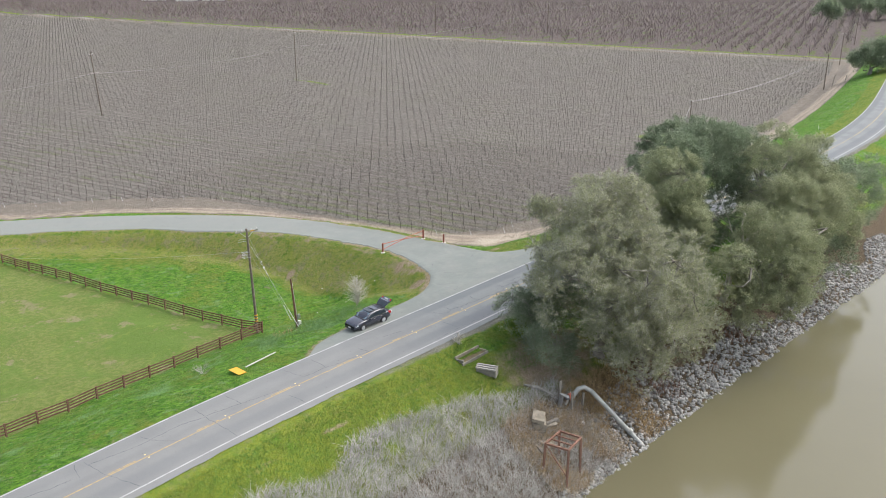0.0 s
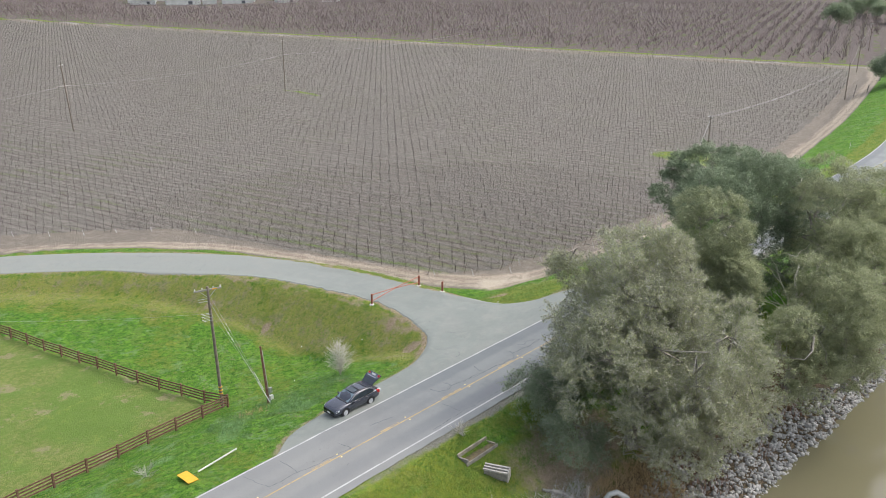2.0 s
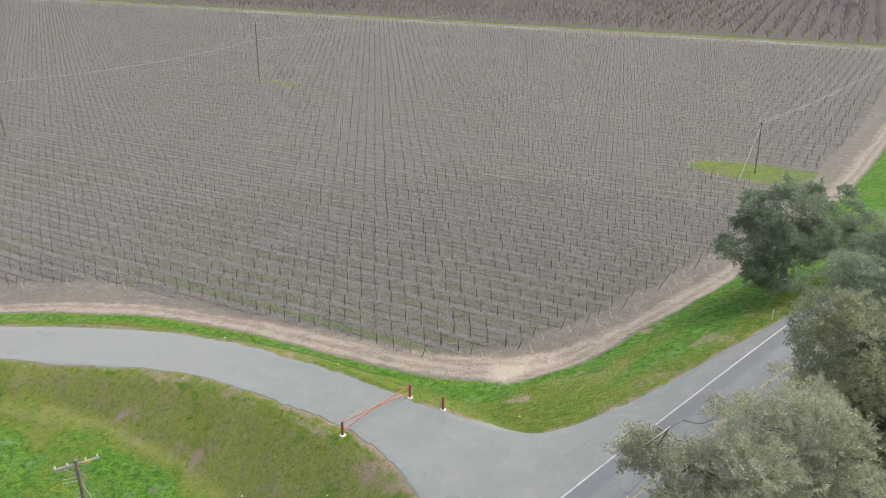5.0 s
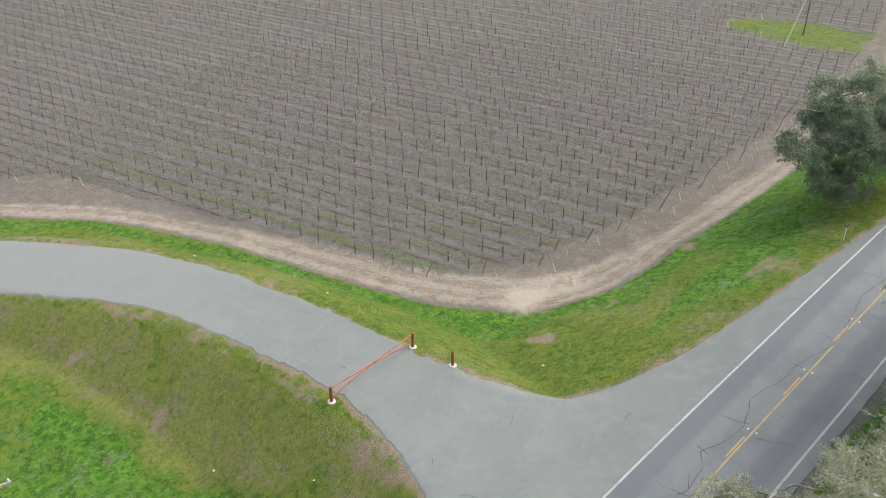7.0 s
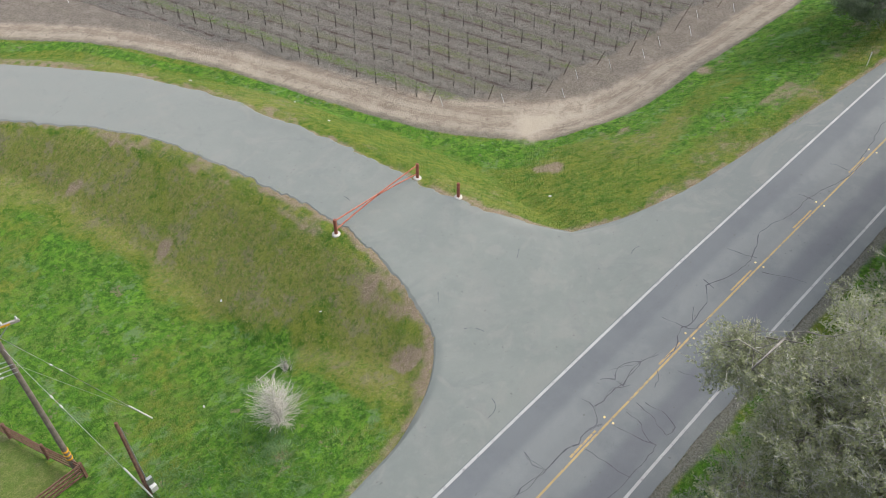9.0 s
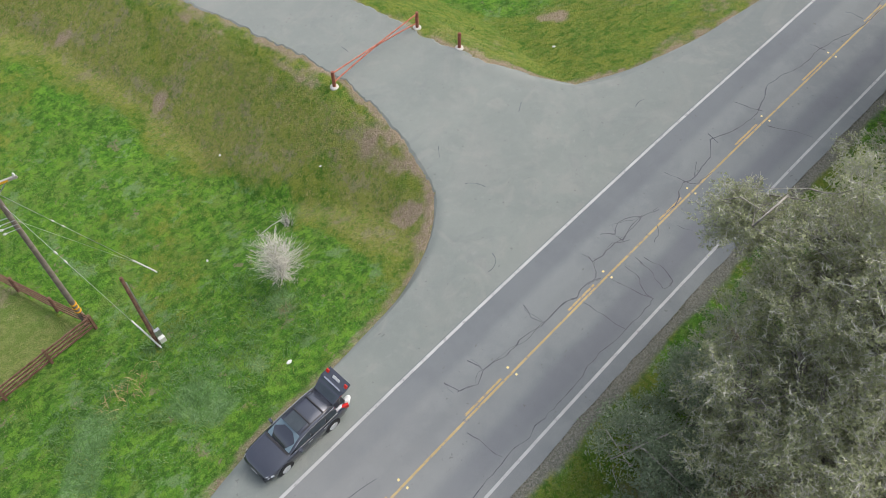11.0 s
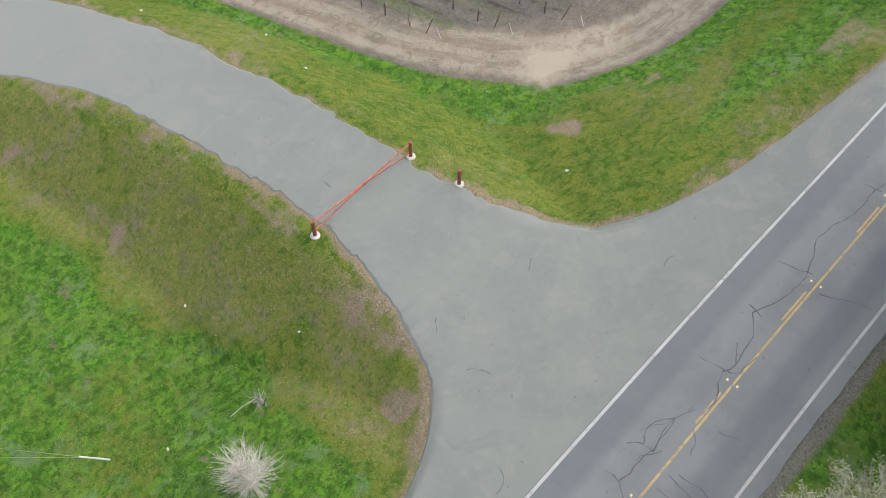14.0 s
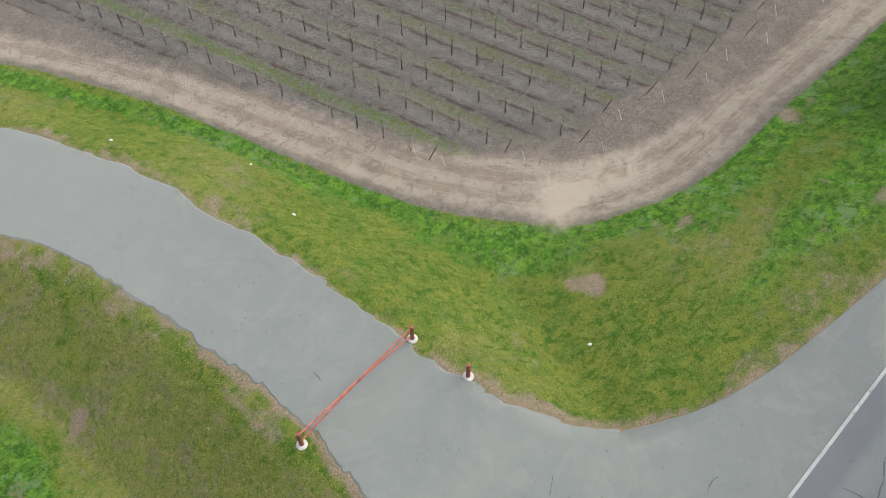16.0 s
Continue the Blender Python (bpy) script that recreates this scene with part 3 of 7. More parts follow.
def levels(X, Y):
    """Ground height, and the distances to the two roads."""
    d, s = along(MAIN, X, Y)
    e, q = along(SIDE, X, Y)
    main = soft_profile(d, [-300, -130, -112, -60, -30, -25, -21.2, -18, -14, -9.5, -5, -3.6, 3.6, 4.6, 6, 8, 12, 16, 20, 23],
                     [0, 0, -7, -14, -13, -11, -8.4, -6.5, -4.2, -1.5, -0.15, 0, 0, -0.15, -0.42, -0.9, -2.3, -4.2, -5.7, FIELD_Z - 0.6], 0.7)
    # the road dips a little past the junction
    main = main - 0.52 * np.exp(-((X - 55) / 27)**2) * np.clip((16 - np.abs(d)) / 9, 0, 1)
    top = np.interp(q, [0, 4, 8, 14, 20, 24, 32, 38, 44, 50, 56, 70, 95, 130], [-0.43, -0.45, -0.62, -0.88, -1.08, -1.3, -1.9, -2.35, -2.9, -3.3, -3.7, -4.4, -5.1, -5.5])
    # the shoulder follows the paved edge round the junction flare
    rim = np.minimum(np.abs(along(APRON_A[::6], X, Y)[0]), np.abs(along(APRON_B[::6], X, Y)[0]))
    paved = np.where(on_apron(X, Y), np.maximum(3.7 - rim, 0), 3.7 + rim)
    turn = 0.85 * np.clip((102 - Y) / 14, 0, 1) * (d > 0) * (X > 40) * np.where(X < 74, np.clip((74 - X) / 3, 0, 1), 0.35 * np.clip((X - 75) / 3, 0, 1) * (X < 112))
    reach = np.abs(e) + (np.minimum(paved, np.abs(e)) - np.abs(e)) * turn
    fall = soft_profile(reach, [0, 3.7, 4.5, 10.5, 12, 80], [0, 0, 0.15, 4.1, 5.2, 60], 0.5)
    side = top - fall
    k = 0.5
    m = np.maximum(main, side)
    z = m + k * np.log(np.exp((main - m) / k) + np.exp((side - m) / k)) - k * np.log(2) * np.exp(-np.abs(main - side) / k)
    flat = np.maximum(FIELD_Z, z)
    z = np.where(d > 0, flat, z)
    rough = 0.1 * wave(X, Y, 3.0, 1) + 0.06 * wave(X, Y, 1.1, 2)
    off = np.clip((np.minimum(np.abs(d) - 4.2, np.abs(e) - 4.4)) / 3, 0, 1)
    return z + rough * off, d, e, q


def height(x, y):
    return float(levels(np.array([x], float), np.array([y], float))[0][0])


def spread(stops, far_lo, far_hi, grow=1.22):
    """Grid lines: even steps between the stops (place, step), then ever wider to both far ends."""
    mid = []
    for (p, st), (q, _) in zip(stops, stops[1:]):
        mid += list(np.arange(p, q - st / 2, st))
    mid.append(stops[-1][0])
    a, s = [mid[0]], stops[0][1]
    while a[-1] > far_lo:
        s *= grow
        a.append(a[-1] - s)
    b, s = [mid[-1]], stops[-1][1]
    while b[-1] < far_hi:
        s *= grow
        b.append(b[-1] + s)
    return np.array(a[1:][::-1] + mid + b[1:])


FAR_A, FAR_D = np.array([331.0, 119.0]), np.array([-0.317, 0.948])   # far edge of the vineyard


def beyond(X, Y):
    """Metres past the far edge of the vineyard."""
    return (X - FAR_A[0]) * FAR_D[1] - (Y - FAR_A[1]) * FAR_D[0]


def clearing(X, Y):
    """1 in the small unplanted patches round the poles of the vineyard."""
    v = np.zeros_like(X)
    for cx, cy, ra, rb in ((95.8, 207.5, 14, 3.2), (163.5, 219, 13, 2.6), (231, 214, 14, 2.4), (173, 88, 14, 5.5)):
        u, w = (X - cx) * ROW_D[0] + (Y - cy) * ROW_D[1], (X - cx) * ROW_P[0] + (Y - cy) * ROW_P[1]
        v = np.maximum(v, np.clip(1.6 - ((u / ra)**2 + (w / rb)**2), 0, 1))
    return v


MARGIN = [8.2, 8.4, 7.0, 5.2, 3.8, 3.2, 3.9, 5.6, 7.2, 8.4, 7.8, 7.2, 7.6, 9]   # bare headland beside the track


def in_field(X, Y, d, e):
    """How far inside the planted vineyard, in metres."""
    g = along(EDGE, X, Y)[0]
    return np.minimum(g - np.interp(X, [60, 74.8, 76.7, 78, 81, 86, 88, 92, 95, 98.6, 106, 150, 200, 262], MARGIN), -beyond(X, Y) - 4.0)


def build_ground():
    xs = spread([(12, 0.5), (126, 1.4), (345, 3.0)], -2400, 2600)
    ys = spread([(28, 0.5), (130, 1.8), (360, 4.0)], -2400, 2600)
    X, Y = np.meshgrid(xs, ys)
    Z, d, e, q = levels(X, Y)
    rim = np.minimum(np.abs(along(APRON_A[::3], X, Y)[0]), np.abs(along(APRON_B[::3], X, Y)[0]))
    Z = Z - 0.1 * (np.abs(d) < 3.1) - 0.5 * on_apron(X, Y) * (np.abs(d) > 3.1) * np.clip((rim - 0.6) / 2, 0, 1) - 0.3 * on_apron(X, Y) * (np.abs(d) > 3.1) * (d < 9) * np.clip((rim - 0.2) / 0.6, 0, 1) - 0.05 * on_apron(X, Y) * (d > 3.1) * (d < 9) - 0.08 * on_apron(X, Y) * (np.abs(d) > 3.1) * np.clip((rim - 0.1) / 0.4, 0, 1)
    n, m = X.shape
    idx = np.arange(n * m).reshape(n, m)
    faces = np.stack([idx[:-1, :-1], idx[:-1, 1:], idx[1:, 1:], idx[1:, :-1]], -1).reshape(-1, 4)
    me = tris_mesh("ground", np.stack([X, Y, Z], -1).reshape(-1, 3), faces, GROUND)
    me.polygons.foreach_set("use_smooth", [True] * len(me.polygons))
    ramp = lambda v, a, b: np.clip((v - a) / (b - a), 0, 1)
    f = in_field(X, Y, d, e)
    ring, way = along(EDGE, X, Y)
    open_side = ring > -0.5
    bey = beyond(X, Y)
    ae = np.abs(e)
    soil = ramp(np.minimum(ring, -bey + 6), -0.8, 1.0)
    clear = clearing(X, Y)
    soil = soil * (1 - 0.62 * np.clip(clear * 1.5, 0, 1) * np.where(X > 165, 0.9, 0.55) * (X < 225))
    # sandy farm track between the road bank and the vines, widest at the corner
    wide = 2.7 + 2.8 * np.exp(-(((X - 93) / 9)**2)) + 1.5 * np.clip((X - 97) / 8, 0, 1)
    track = ramp(ring, -0.2, 0.7) * (1 - ramp(ring, wide - 0.8, wide + 1.2))
    rut = 0.5 + 0.5 * np.cos((ring - 0.55 * wide) / wide * 2 * np.pi * 1.15)
    track = track * (0.72 + 0.2 * wave(X, Y, 5, 5) + 0.2 * rut)
    corner = np.exp(-(((X - 92.0) / 4.5)**2 + ((Y - 78.4) / 2.4)**2))
    track = np.maximum(track, corner * (0.72 + 0.25 * wave(X, Y, 1.6, 2)))
    track = np.where(bey > 4, 0, track)
    head = ramp(ring, -0.3, 0.4) * (1 - ramp(f + 0.5 * wave(X, Y, 1.7, 6), -0.6, 1.0)) * (bey < 4)
    # grass on the banks
    inner = (e > 0) & (d > 3)
    bumpy = 1.6 * wave(X, Y, 5, 3) + 1.3 * wave(X, Y, 1.7, 8) + 0.8 * wave(X, Y, 0.8, 5)
    dry = np.where(inner, ramp(ae, 3.6, 5) * (1 - ramp(ae + bumpy, 9.0, 13.0)), 0)
    dry = np.maximum(dry * (0.75 + 0.3 * wave(X, Y, 2.4, 11)), np.where((e < 0) & (d > 3) & (ring < 0) & (X < 135), 0.3 + 0.3 * wave(X, Y, 3.5, 7), 0))
    dry = np.maximum(dry, np.where((bey > -3) & (bey < 8) & (d > 15), 0.6, 0))
    lush = np.where(inner, ramp(ae + bumpy, 9.5, 13) * (0.72 + 0.25 * wave(X, Y, 3, 4)), 0)
    # green stripes along the bank: below the shoulder, and in the ditch beside the farm track
    far_bank = (d > 7) & (ring < 0) & (e < 0) & (X > 84) & (X < 420)
    lush = np.maximum(lush, np.where(far_bank, (0.95 * np.exp(-((d - 10.4 + 0.6 * wave(X, Y, 4, 3)) / 1.5)**2) * np.clip((X - 85) / 6, 0, 1) + 0.9 * np.exp(-((ring + 0.8) / 1.3)**2) + 0.8 * np.clip((X - 91) / 12, 0, 1)) * (0.85 + 0.35 * wave(X, Y, 2.6, 9)), 0))
    lush = np.maximum(lush, np.where((e < -6) & (d > 12) & (ring < 0) & (X > 80) & (X < 96), (0.55 + 0.45 * wave(X, Y, 2.0, 9)) * np.exp(-((ring + 2.2) / 2.0)**2), 0))
    lush = np.maximum(lush, np.where((d < -4.4) & (d > -9.5) & (X > 30) & (X < 64), np.where(d > -7, 0.25, 0.0) + 0.3 * np.clip((X - 52) / 8, 0, 1) + 0.35 * wave(X * 0.5, Y, 1.3, 6), 0))
    lush = np.maximum(lush, np.where((ring < 0.3) & (e < 0), np.exp(-((ring + 0.9 + 0.4 * wave(X, Y, 2.3, 5)) / 0.9)**2) * 0.95, 0))
    lush = np.maximum(lush, np.where((d > 4.5) & (d < 20) & (X < 62), 0.45 + 0.4 * wave(X, Y, 2.6, 12), 0))
    lush = np.maximum(lush, np.where((d < -4.2) & (d > -16) & (X > 62), 0.5 + 0.4 * wave(X, Y, 2.2, 3), 0))
    lush = np.maximum(lush, np.where(X > 150, 0.25 * np.clip(clear * 1.5, 0, 1), 0))
    past = np.where((d > 20.3 + 0.2 * wave(X, Y, 2, 8)) & (X < 49.5 - (Y - 76) * 0.262), 1.0, 0.0)
    lush = np.where(past > 0.5, 0, lush)
    dry = np.where(past > 0.5, 0, dry)
    lit = np.where((np.abs(ae - 4.1) < 0.5) & (q > 14), 0.35 + 0.3 * wave(X, Y, 1.4, 9), 0)
    lit = np.maximum(lit, np.exp(-(((X - 66.9) / 0.8)**2 + ((Y - 70.5) / 4.5)**2)) * 0.6)
    lit = np.maximum(lit, np.exp(-(((X - 62.0) / 7.5)**2 + ((Y - 45.0) / 3.6)**2)) * 0.95)
    lit = np.maximum(lit, np.where((np.abs(np.abs(d) - 4.2) < 0.5) & (np.abs(X - 80) > 28), 0.3, 0))
    lit = np.maximum(lit, np.where((d < -5.6) & (d > -14) & (X > 58) & (X < 112), 0.3 + 0.3 * wave(X, Y, 2.0, 7), 0))
    lit = np.maximum(lit, np.where(X < 56, np.exp(-((d + 6.9 + 0.25 * wave(X, Y, 6, 2)) / 0.3)**2) * (0.5 + 0.4 * wave(X, Y, 1.5, 4)), 0))
    bank = ramp(-d, 13.2, 15.0) + np.where((d < -11) & (X < 60), 0.4, 0)
    orch = ramp(bey, 8, 11) * (d > 15)
    silt = np.where((d > 0) & (np.abs(bey - 2) < 1.6), 0.5 + 0.25 * wave(X, Y, 7, 3), 0) + np.where((np.abs(bey - 240) < 5) & (d > 30), 0.7, 0)
    gravel = np.where((d < -3.2) & (d > -6), np.clip(1.15 - np.abs(d + 3.9) / (0.75 + 0.25 * wave(X, Y, 1.3, 3)), 0, 1) * np.clip((X - 30) / 30, 0.35, 1), 0)
    fluff = np.where((d > 8.5) & (d < 16) & (X < 58) & (e > 8), np.clip(0.12 + 0.8 * wave(X, Y, 1.3, 4) + 0.3 * wave(X, Y, 3.7, 2), 0, 1), 0)
    fluff = np.maximum(fluff, np.where((d > 10) & (d < 14) & (X > 101) & (X < 116), np.clip(0.7 * wave(X, Y, 1.1, 4), 0, 1), 0))
    inn, out = np.abs(along(APRON_A[::3], X, Y)[0]), np.abs(along(APRON_B[::3], X, Y)[0])
    lit = np.maximum(lit, np.where((Y < 84) & (Y > 63.5), np.clip(1.05 - inn / np.maximum(0.75 + 0.75 * wave(X, Y, 1.5, 2), 0.15), 0, 0.85), np.clip(0.95 - inn / 0.9, 0, 0.55)))
    lit = np.maximum(lit, np.clip(0.9 - out / (0.75 + 1.2 * np.exp(-((X - 78.5) / 2.5)**2 - np.clip(Y - 73, 0, 9))), 0, 0.7) + 0.15 * wave(X, Y, 1.1, 6) * (out < 1.5))
    # bare patches on the banks
    for px, py, ra, rb, amount in ((86.3, 73.1, 1.3, 1.0, 0.95), (84.8, 73.9, 1.0, 0.5, 0.6), (92.5, 72.8, 0.5, 0.4, 0.8), (92.9, 71.5, 0.9, 0.5, 0.7), (98.2, 63.5, 0.6, 0.5, 0.9), (99.5, 66.8, 0.4, 0.3, 0.7), (101.5, 69.8, 0.4, 0.3, 0.8), (104.5, 71.0, 2.6, 1.0, 0.75),
                                   (93.3, 68.5, 0.6, 0.5, 0.5), (65.2, 66.7, 0.9, 1.1, 0.9), (67.5, 68.7, 0.6, 1.2, 0.9), (67.4, 72.0, 0.8, 0.8, 0.85), (68.6, 78.2, 0.9, 1.6, 0.8), (62.5, 87.2, 0.9, 0.6, 0.7), (61.5, 97.3, 1.2, 1.2, 0.6), (55.7, 79.5, 0.5, 0.5, 0.7), (56.7, 67.2, 1.1, 0.8, 0.6)):
        lit = np.maximum(lit, np.exp(-(((X - px) / ra)**2 + ((Y - py) / rb)**2) + 0.9 * wave(X, Y, 0.55, 3) + 0.5 * wave(X, Y, 1.2, 8)) * amount * 0.8 * (np.hypot((X - px) / ra, (Y - py) / rb) < 2.2))
    lit = np.maximum(lit, np.where((e < 0) & (d > 5) & (d < 9.0) & (X > 84) & (X < 118), 0.4 + 0.2 * wave(X, Y, 1.7, 3), 0))

    def store(name, r, g, b):
        a = me.color_attributes.new(name, "FLOAT_COLOR", "POINT")
        a.data.foreach_set("color", np.stack([r, g, b, np.ones_like(r)], -1).astype(np.float32).ravel())

    store("track_way", ring * 2.2, way * 0.22, np.exp(-(((X - 91) / 5.5)**2 + ((Y - 78.6) / 2.4)**2)) + 0.6 * np.exp(-(((X - 96.5) / 3)**2 + ((Y - 76.4) / 1.6)**2)))
    store("zone_a", soil, track, dry)
    store("zone_d", head, gravel, fluff)
    store("zone_b", lush, lit, np.clip(bank, 0, 1))
    store("zone_c", orch, past, np.clip(silt, 0, 1))
    return tagged(new("ground", me), "levee banks, green grass and bare vineyard soil", "ground", kind="structure")


build_ground()


def strip(name, line, offs, lift, mat, s0=None, s1=None, smooth=True, rag=0.0):
    """A ribbon along a line between cross offsets, laid on the ground; its map holds offset and length."""
    t = np.gradient(line, axis=0)
    t /= np.linalg.norm(t, axis=1)[:, None]
    nrm = np.stack([-t[:, 1], t[:, 0]], 1)
    arc = np.concatenate([[0], np.cumsum(np.linalg.norm(np.diff(line, axis=0), axis=1))])
    keep = (arc >= (s0 if s0 is not None else -1)) & (arc <= (s1 if s1 is not None else 1e9))
    line, nrm, arc = line[keep], nrm[keep], arc[keep]
    offs = np.asarray(offs, float)
    across = np.repeat(offs[None], len(line), 0)
    if rag:
        # a crumbled edge on the shoulder
        across[:, 0] += sum(np.convolve(np.random.default_rng(n).normal(size=len(line) + 40), np.ones(n) / n, "same")[20:-20] for n in (2, 6, 14)) * rag
    P = line[:, None, :] + nrm[:, None, :] * across[..., None]
    Z = levels(P[..., 0], P[..., 1])[0] + lift
    n, m = Z.shape
    idx = np.arange(n * m).reshape(n, m)
    faces = np.stack([idx[:-1, :-1], idx[1:, :-1], idx[1:, 1:], idx[:-1, 1:]], -1).reshape(-1, 4)[:, ::-1]
    me = tris_mesh(name, np.concatenate([P, Z[..., None]], -1).reshape(-1, 3), faces, mat)
    uv = me.uv_layers.new(name="UVMap")
    U = np.stack([np.broadcast_to(offs, (n, m)), np.broadcast_to(arc[:, None], (n, m))], -1).reshape(-1, 2)
    uv.data.foreach_set("uv", U[faces.ravel()].astype(np.float32).ravel())
    if smooth:
        me.polygons.foreach_set("use_smooth", [True] * len(me.polygons))
    return me


MAIN_F = smooth_line(MAIN[::2], 0.5)
main_arc0 = along(MAIN_F, np.array([18.0]), np.array([53.4]))[1][0]
S_NEAR, S_FAR = main_arc0 - 90, main_arc0 + 560


def main_x(s):
    """Place on the main road's centre line, s metres from its near mark."""
    arc = np.concatenate([[0], np.cumsum(np.linalg.norm(np.diff(MAIN_F, axis=0), axis=1))])
    return np.array([np.interp(s + main_arc0, arc, MAIN_F[:, 0]), np.interp(s + main_arc0, arc, MAIN_F[:, 1])])


road = tagged(new("road", strip("road", MAIN_F, np.linspace(-3.75, 3.54, 15), 0.055, ROAD, S_NEAR, S_FAR, rag=0.035)),
              "worn grey two-lane asphalt levee road with sealed cracks", "road", kind="structure")


paved_top = {}


def build_apron():
    A, B = APRON_A, APRON_B
    n, m = len(A), 72
    t = np.linspace(0, 1, m)[None, :, None]
    P = A[:, None, :] * (1 - t) + B[:, None, :] * t
    Z, d, _, _ = levels(P[..., 0], P[..., 1])
    # the paving is rolled smooth away from its edges
    S = Z.copy()
    w = np.exp(-0.5 * (np.arange(-24, 25) / 11.0)**2)
    w /= w.sum()
    for _ in range(3):
        S = np.apply_along_axis(lambda v: np.convolve(np.pad(v, 24, mode="edge"), w, "valid"), 0, S)
        S = np.apply_along_axis(lambda v: np.convolve(np.pad(v, 24, mode="edge"), w, "valid"), 1, S)
    across = np.linalg.norm(A - B, axis=1)[:, None] * np.minimum(t[..., 0], 1 - t[..., 0])
    k = np.clip(across / 1.6, 0, 1) * np.clip((np.abs(d) - 3.4) / 1.5, 0, 1)
    k = k * k * (3 - 2 * k)
    Z = Z + (S - Z) * k + 0.04
    paved_top.update(p=P.reshape(-1, 2), z=Z.ravel())
    # the broken edge of the paving goes down into the soil
    away = (A - B) / np.linalg.norm(A - B, axis=1)[:, None] * (0.17 + 0.05 * wave(A[:, 0], A[:, 1], 0.5, 4))[:, None]
    P = np.concatenate([(A + away)[:, None], P[:, :1], P, P[:, -1:], (B - away)[:, None]], 1)
    Z = np.concatenate([Z[:, :1] - 0.08, Z[:, :1], Z, Z[:, -1:], Z[:, -1:] - 0.08], 1)
    m += 4
    idx = np.arange(n * m).reshape(n, m)
    faces = np.stack([idx[:-1, :-1], idx[1:, :-1], idx[1:, 1:], idx[:-1, 1:]], -1)
    faces = np.delete(faces, (1, m - 3), 1).reshape(-1, 4)
    me = tris_mesh("side_road", np.concatenate([P, Z[..., None]], -1).reshape(-1, 3), faces, APRON)
    uv = me.uv_layers.new(name="UVMap")
    U = P.reshape(-1, 2)
    uv.data.foreach_set("uv", U[faces.ravel()].astype(np.float32).ravel())
    me.polygons.foreach_set("use_smooth", [True] * len(me.polygons))
    tagged(new("side_road", me), "pale grey asphalt side road flaring into a junction", "road", kind="structure")


build_apron()


def build_marks():
    for name, off, w, mat in (("edge_line", 3.42, 0.15, PAINT_W), ("edge_line", -3.02, 0.14, PAINT_W), ("centre_line", -0.06, 0.11, PAINT_Y)):
        ob = new(name, strip(name, MAIN_F, (off - w / 2, off + w / 2), 0.064, mat, S_NEAR, S_FAR))
        ob.parent = road
        ob["label"] = "worn white edge line" if mat is PAINT_W else "worn yellow centre line"
    # short dashes of an old passing line beside the centre line
    for s in np.arange(-12.0, 116, 7.3):
        ob = new("centre_dash", strip("centre_dash", MAIN_F, (0.06, 0.17), 0.064, PAINT_OLD, main_arc0 + s + 8.2, main_arc0 + s + 10.9))
        ob.parent = road


build_marks()

# one flat sheet; the banks rise through it
wx, wy = np.meshgrid(np.linspace(-700, 900, 33), np.linspace(-260, 70, 12))
wi = np.arange(wx.size).reshape(wx.shape)
tw = tris_mesh("river", np.stack([wx, wy, np.full_like(wx, WATER_Z)], -1).reshape(-1, 3), np.stack([wi[:-1, :-1], wi[:-1, 1:], wi[1:, 1:], wi[1:, :-1]], -1).reshape(-1, 4), WATER)
tagged(new("river", tw), "still brown river water reflecting the sky", "water", kind="structure")


# ---- plants ----
def leaf_sprays(start, axis, length, per, size, wide=0.2, seed=0):
    """Small pointed leaves strewn along slim sprays; returns vertices and faces."""
    r = np.random.default_rng(seed)
    n = len(start) * per
    t = r.random(n) ** 0.7
    ln = np.repeat(length, per)
    p = np.repeat(start, per, 0) + np.repeat(axis, per, 0) * (t * ln)[:, None]
    p += r.normal(size=(n, 3)) * (wide * (0.45 + 0.55 * np.sin(np.pi * (0.15 + 0.8 * t))))[:, None] * np.array([1, 1, 0.7])
    face = r.normal(size=(n, 3)) * 0.75 + np.array([0, 0, 0.75]) + np.repeat(axis, per, 0) * 0.25
    face /= np.linalg.norm(face, axis=1)[:, None]
    a = np.cross(face, r.normal(size=(n, 3)))
    a /= np.linalg.norm(a, axis=1)[:, None]
    b = np.cross(face, a)
    w = (size * (0.55 + 0.9 * r.random(n)))[:, None]
    v = np.stack([p - a * w, p + a * w * 0.4 + b * w * 0.55, p + a * w * 0.8 - b * w * 0.45], 1).reshape(-1, 3)
    return v, np.arange(n * 3).reshape(n, 3)


def twig_mesh(name, a, b, w, mat):
    """Slim flat twigs from points a to points b."""
    d = b - a
    s = np.cross(d, np.random.default_rng(2).normal(size=d.shape))
    s /= np.linalg.norm(s, axis=1)[:, None] + 1e-9
    v = np.stack([a - s * w, a + s * w, b], 1).reshape(-1, 3)
    return tris_mesh(name, v, np.arange(len(a) * 3).reshape(-1, 3), mat)


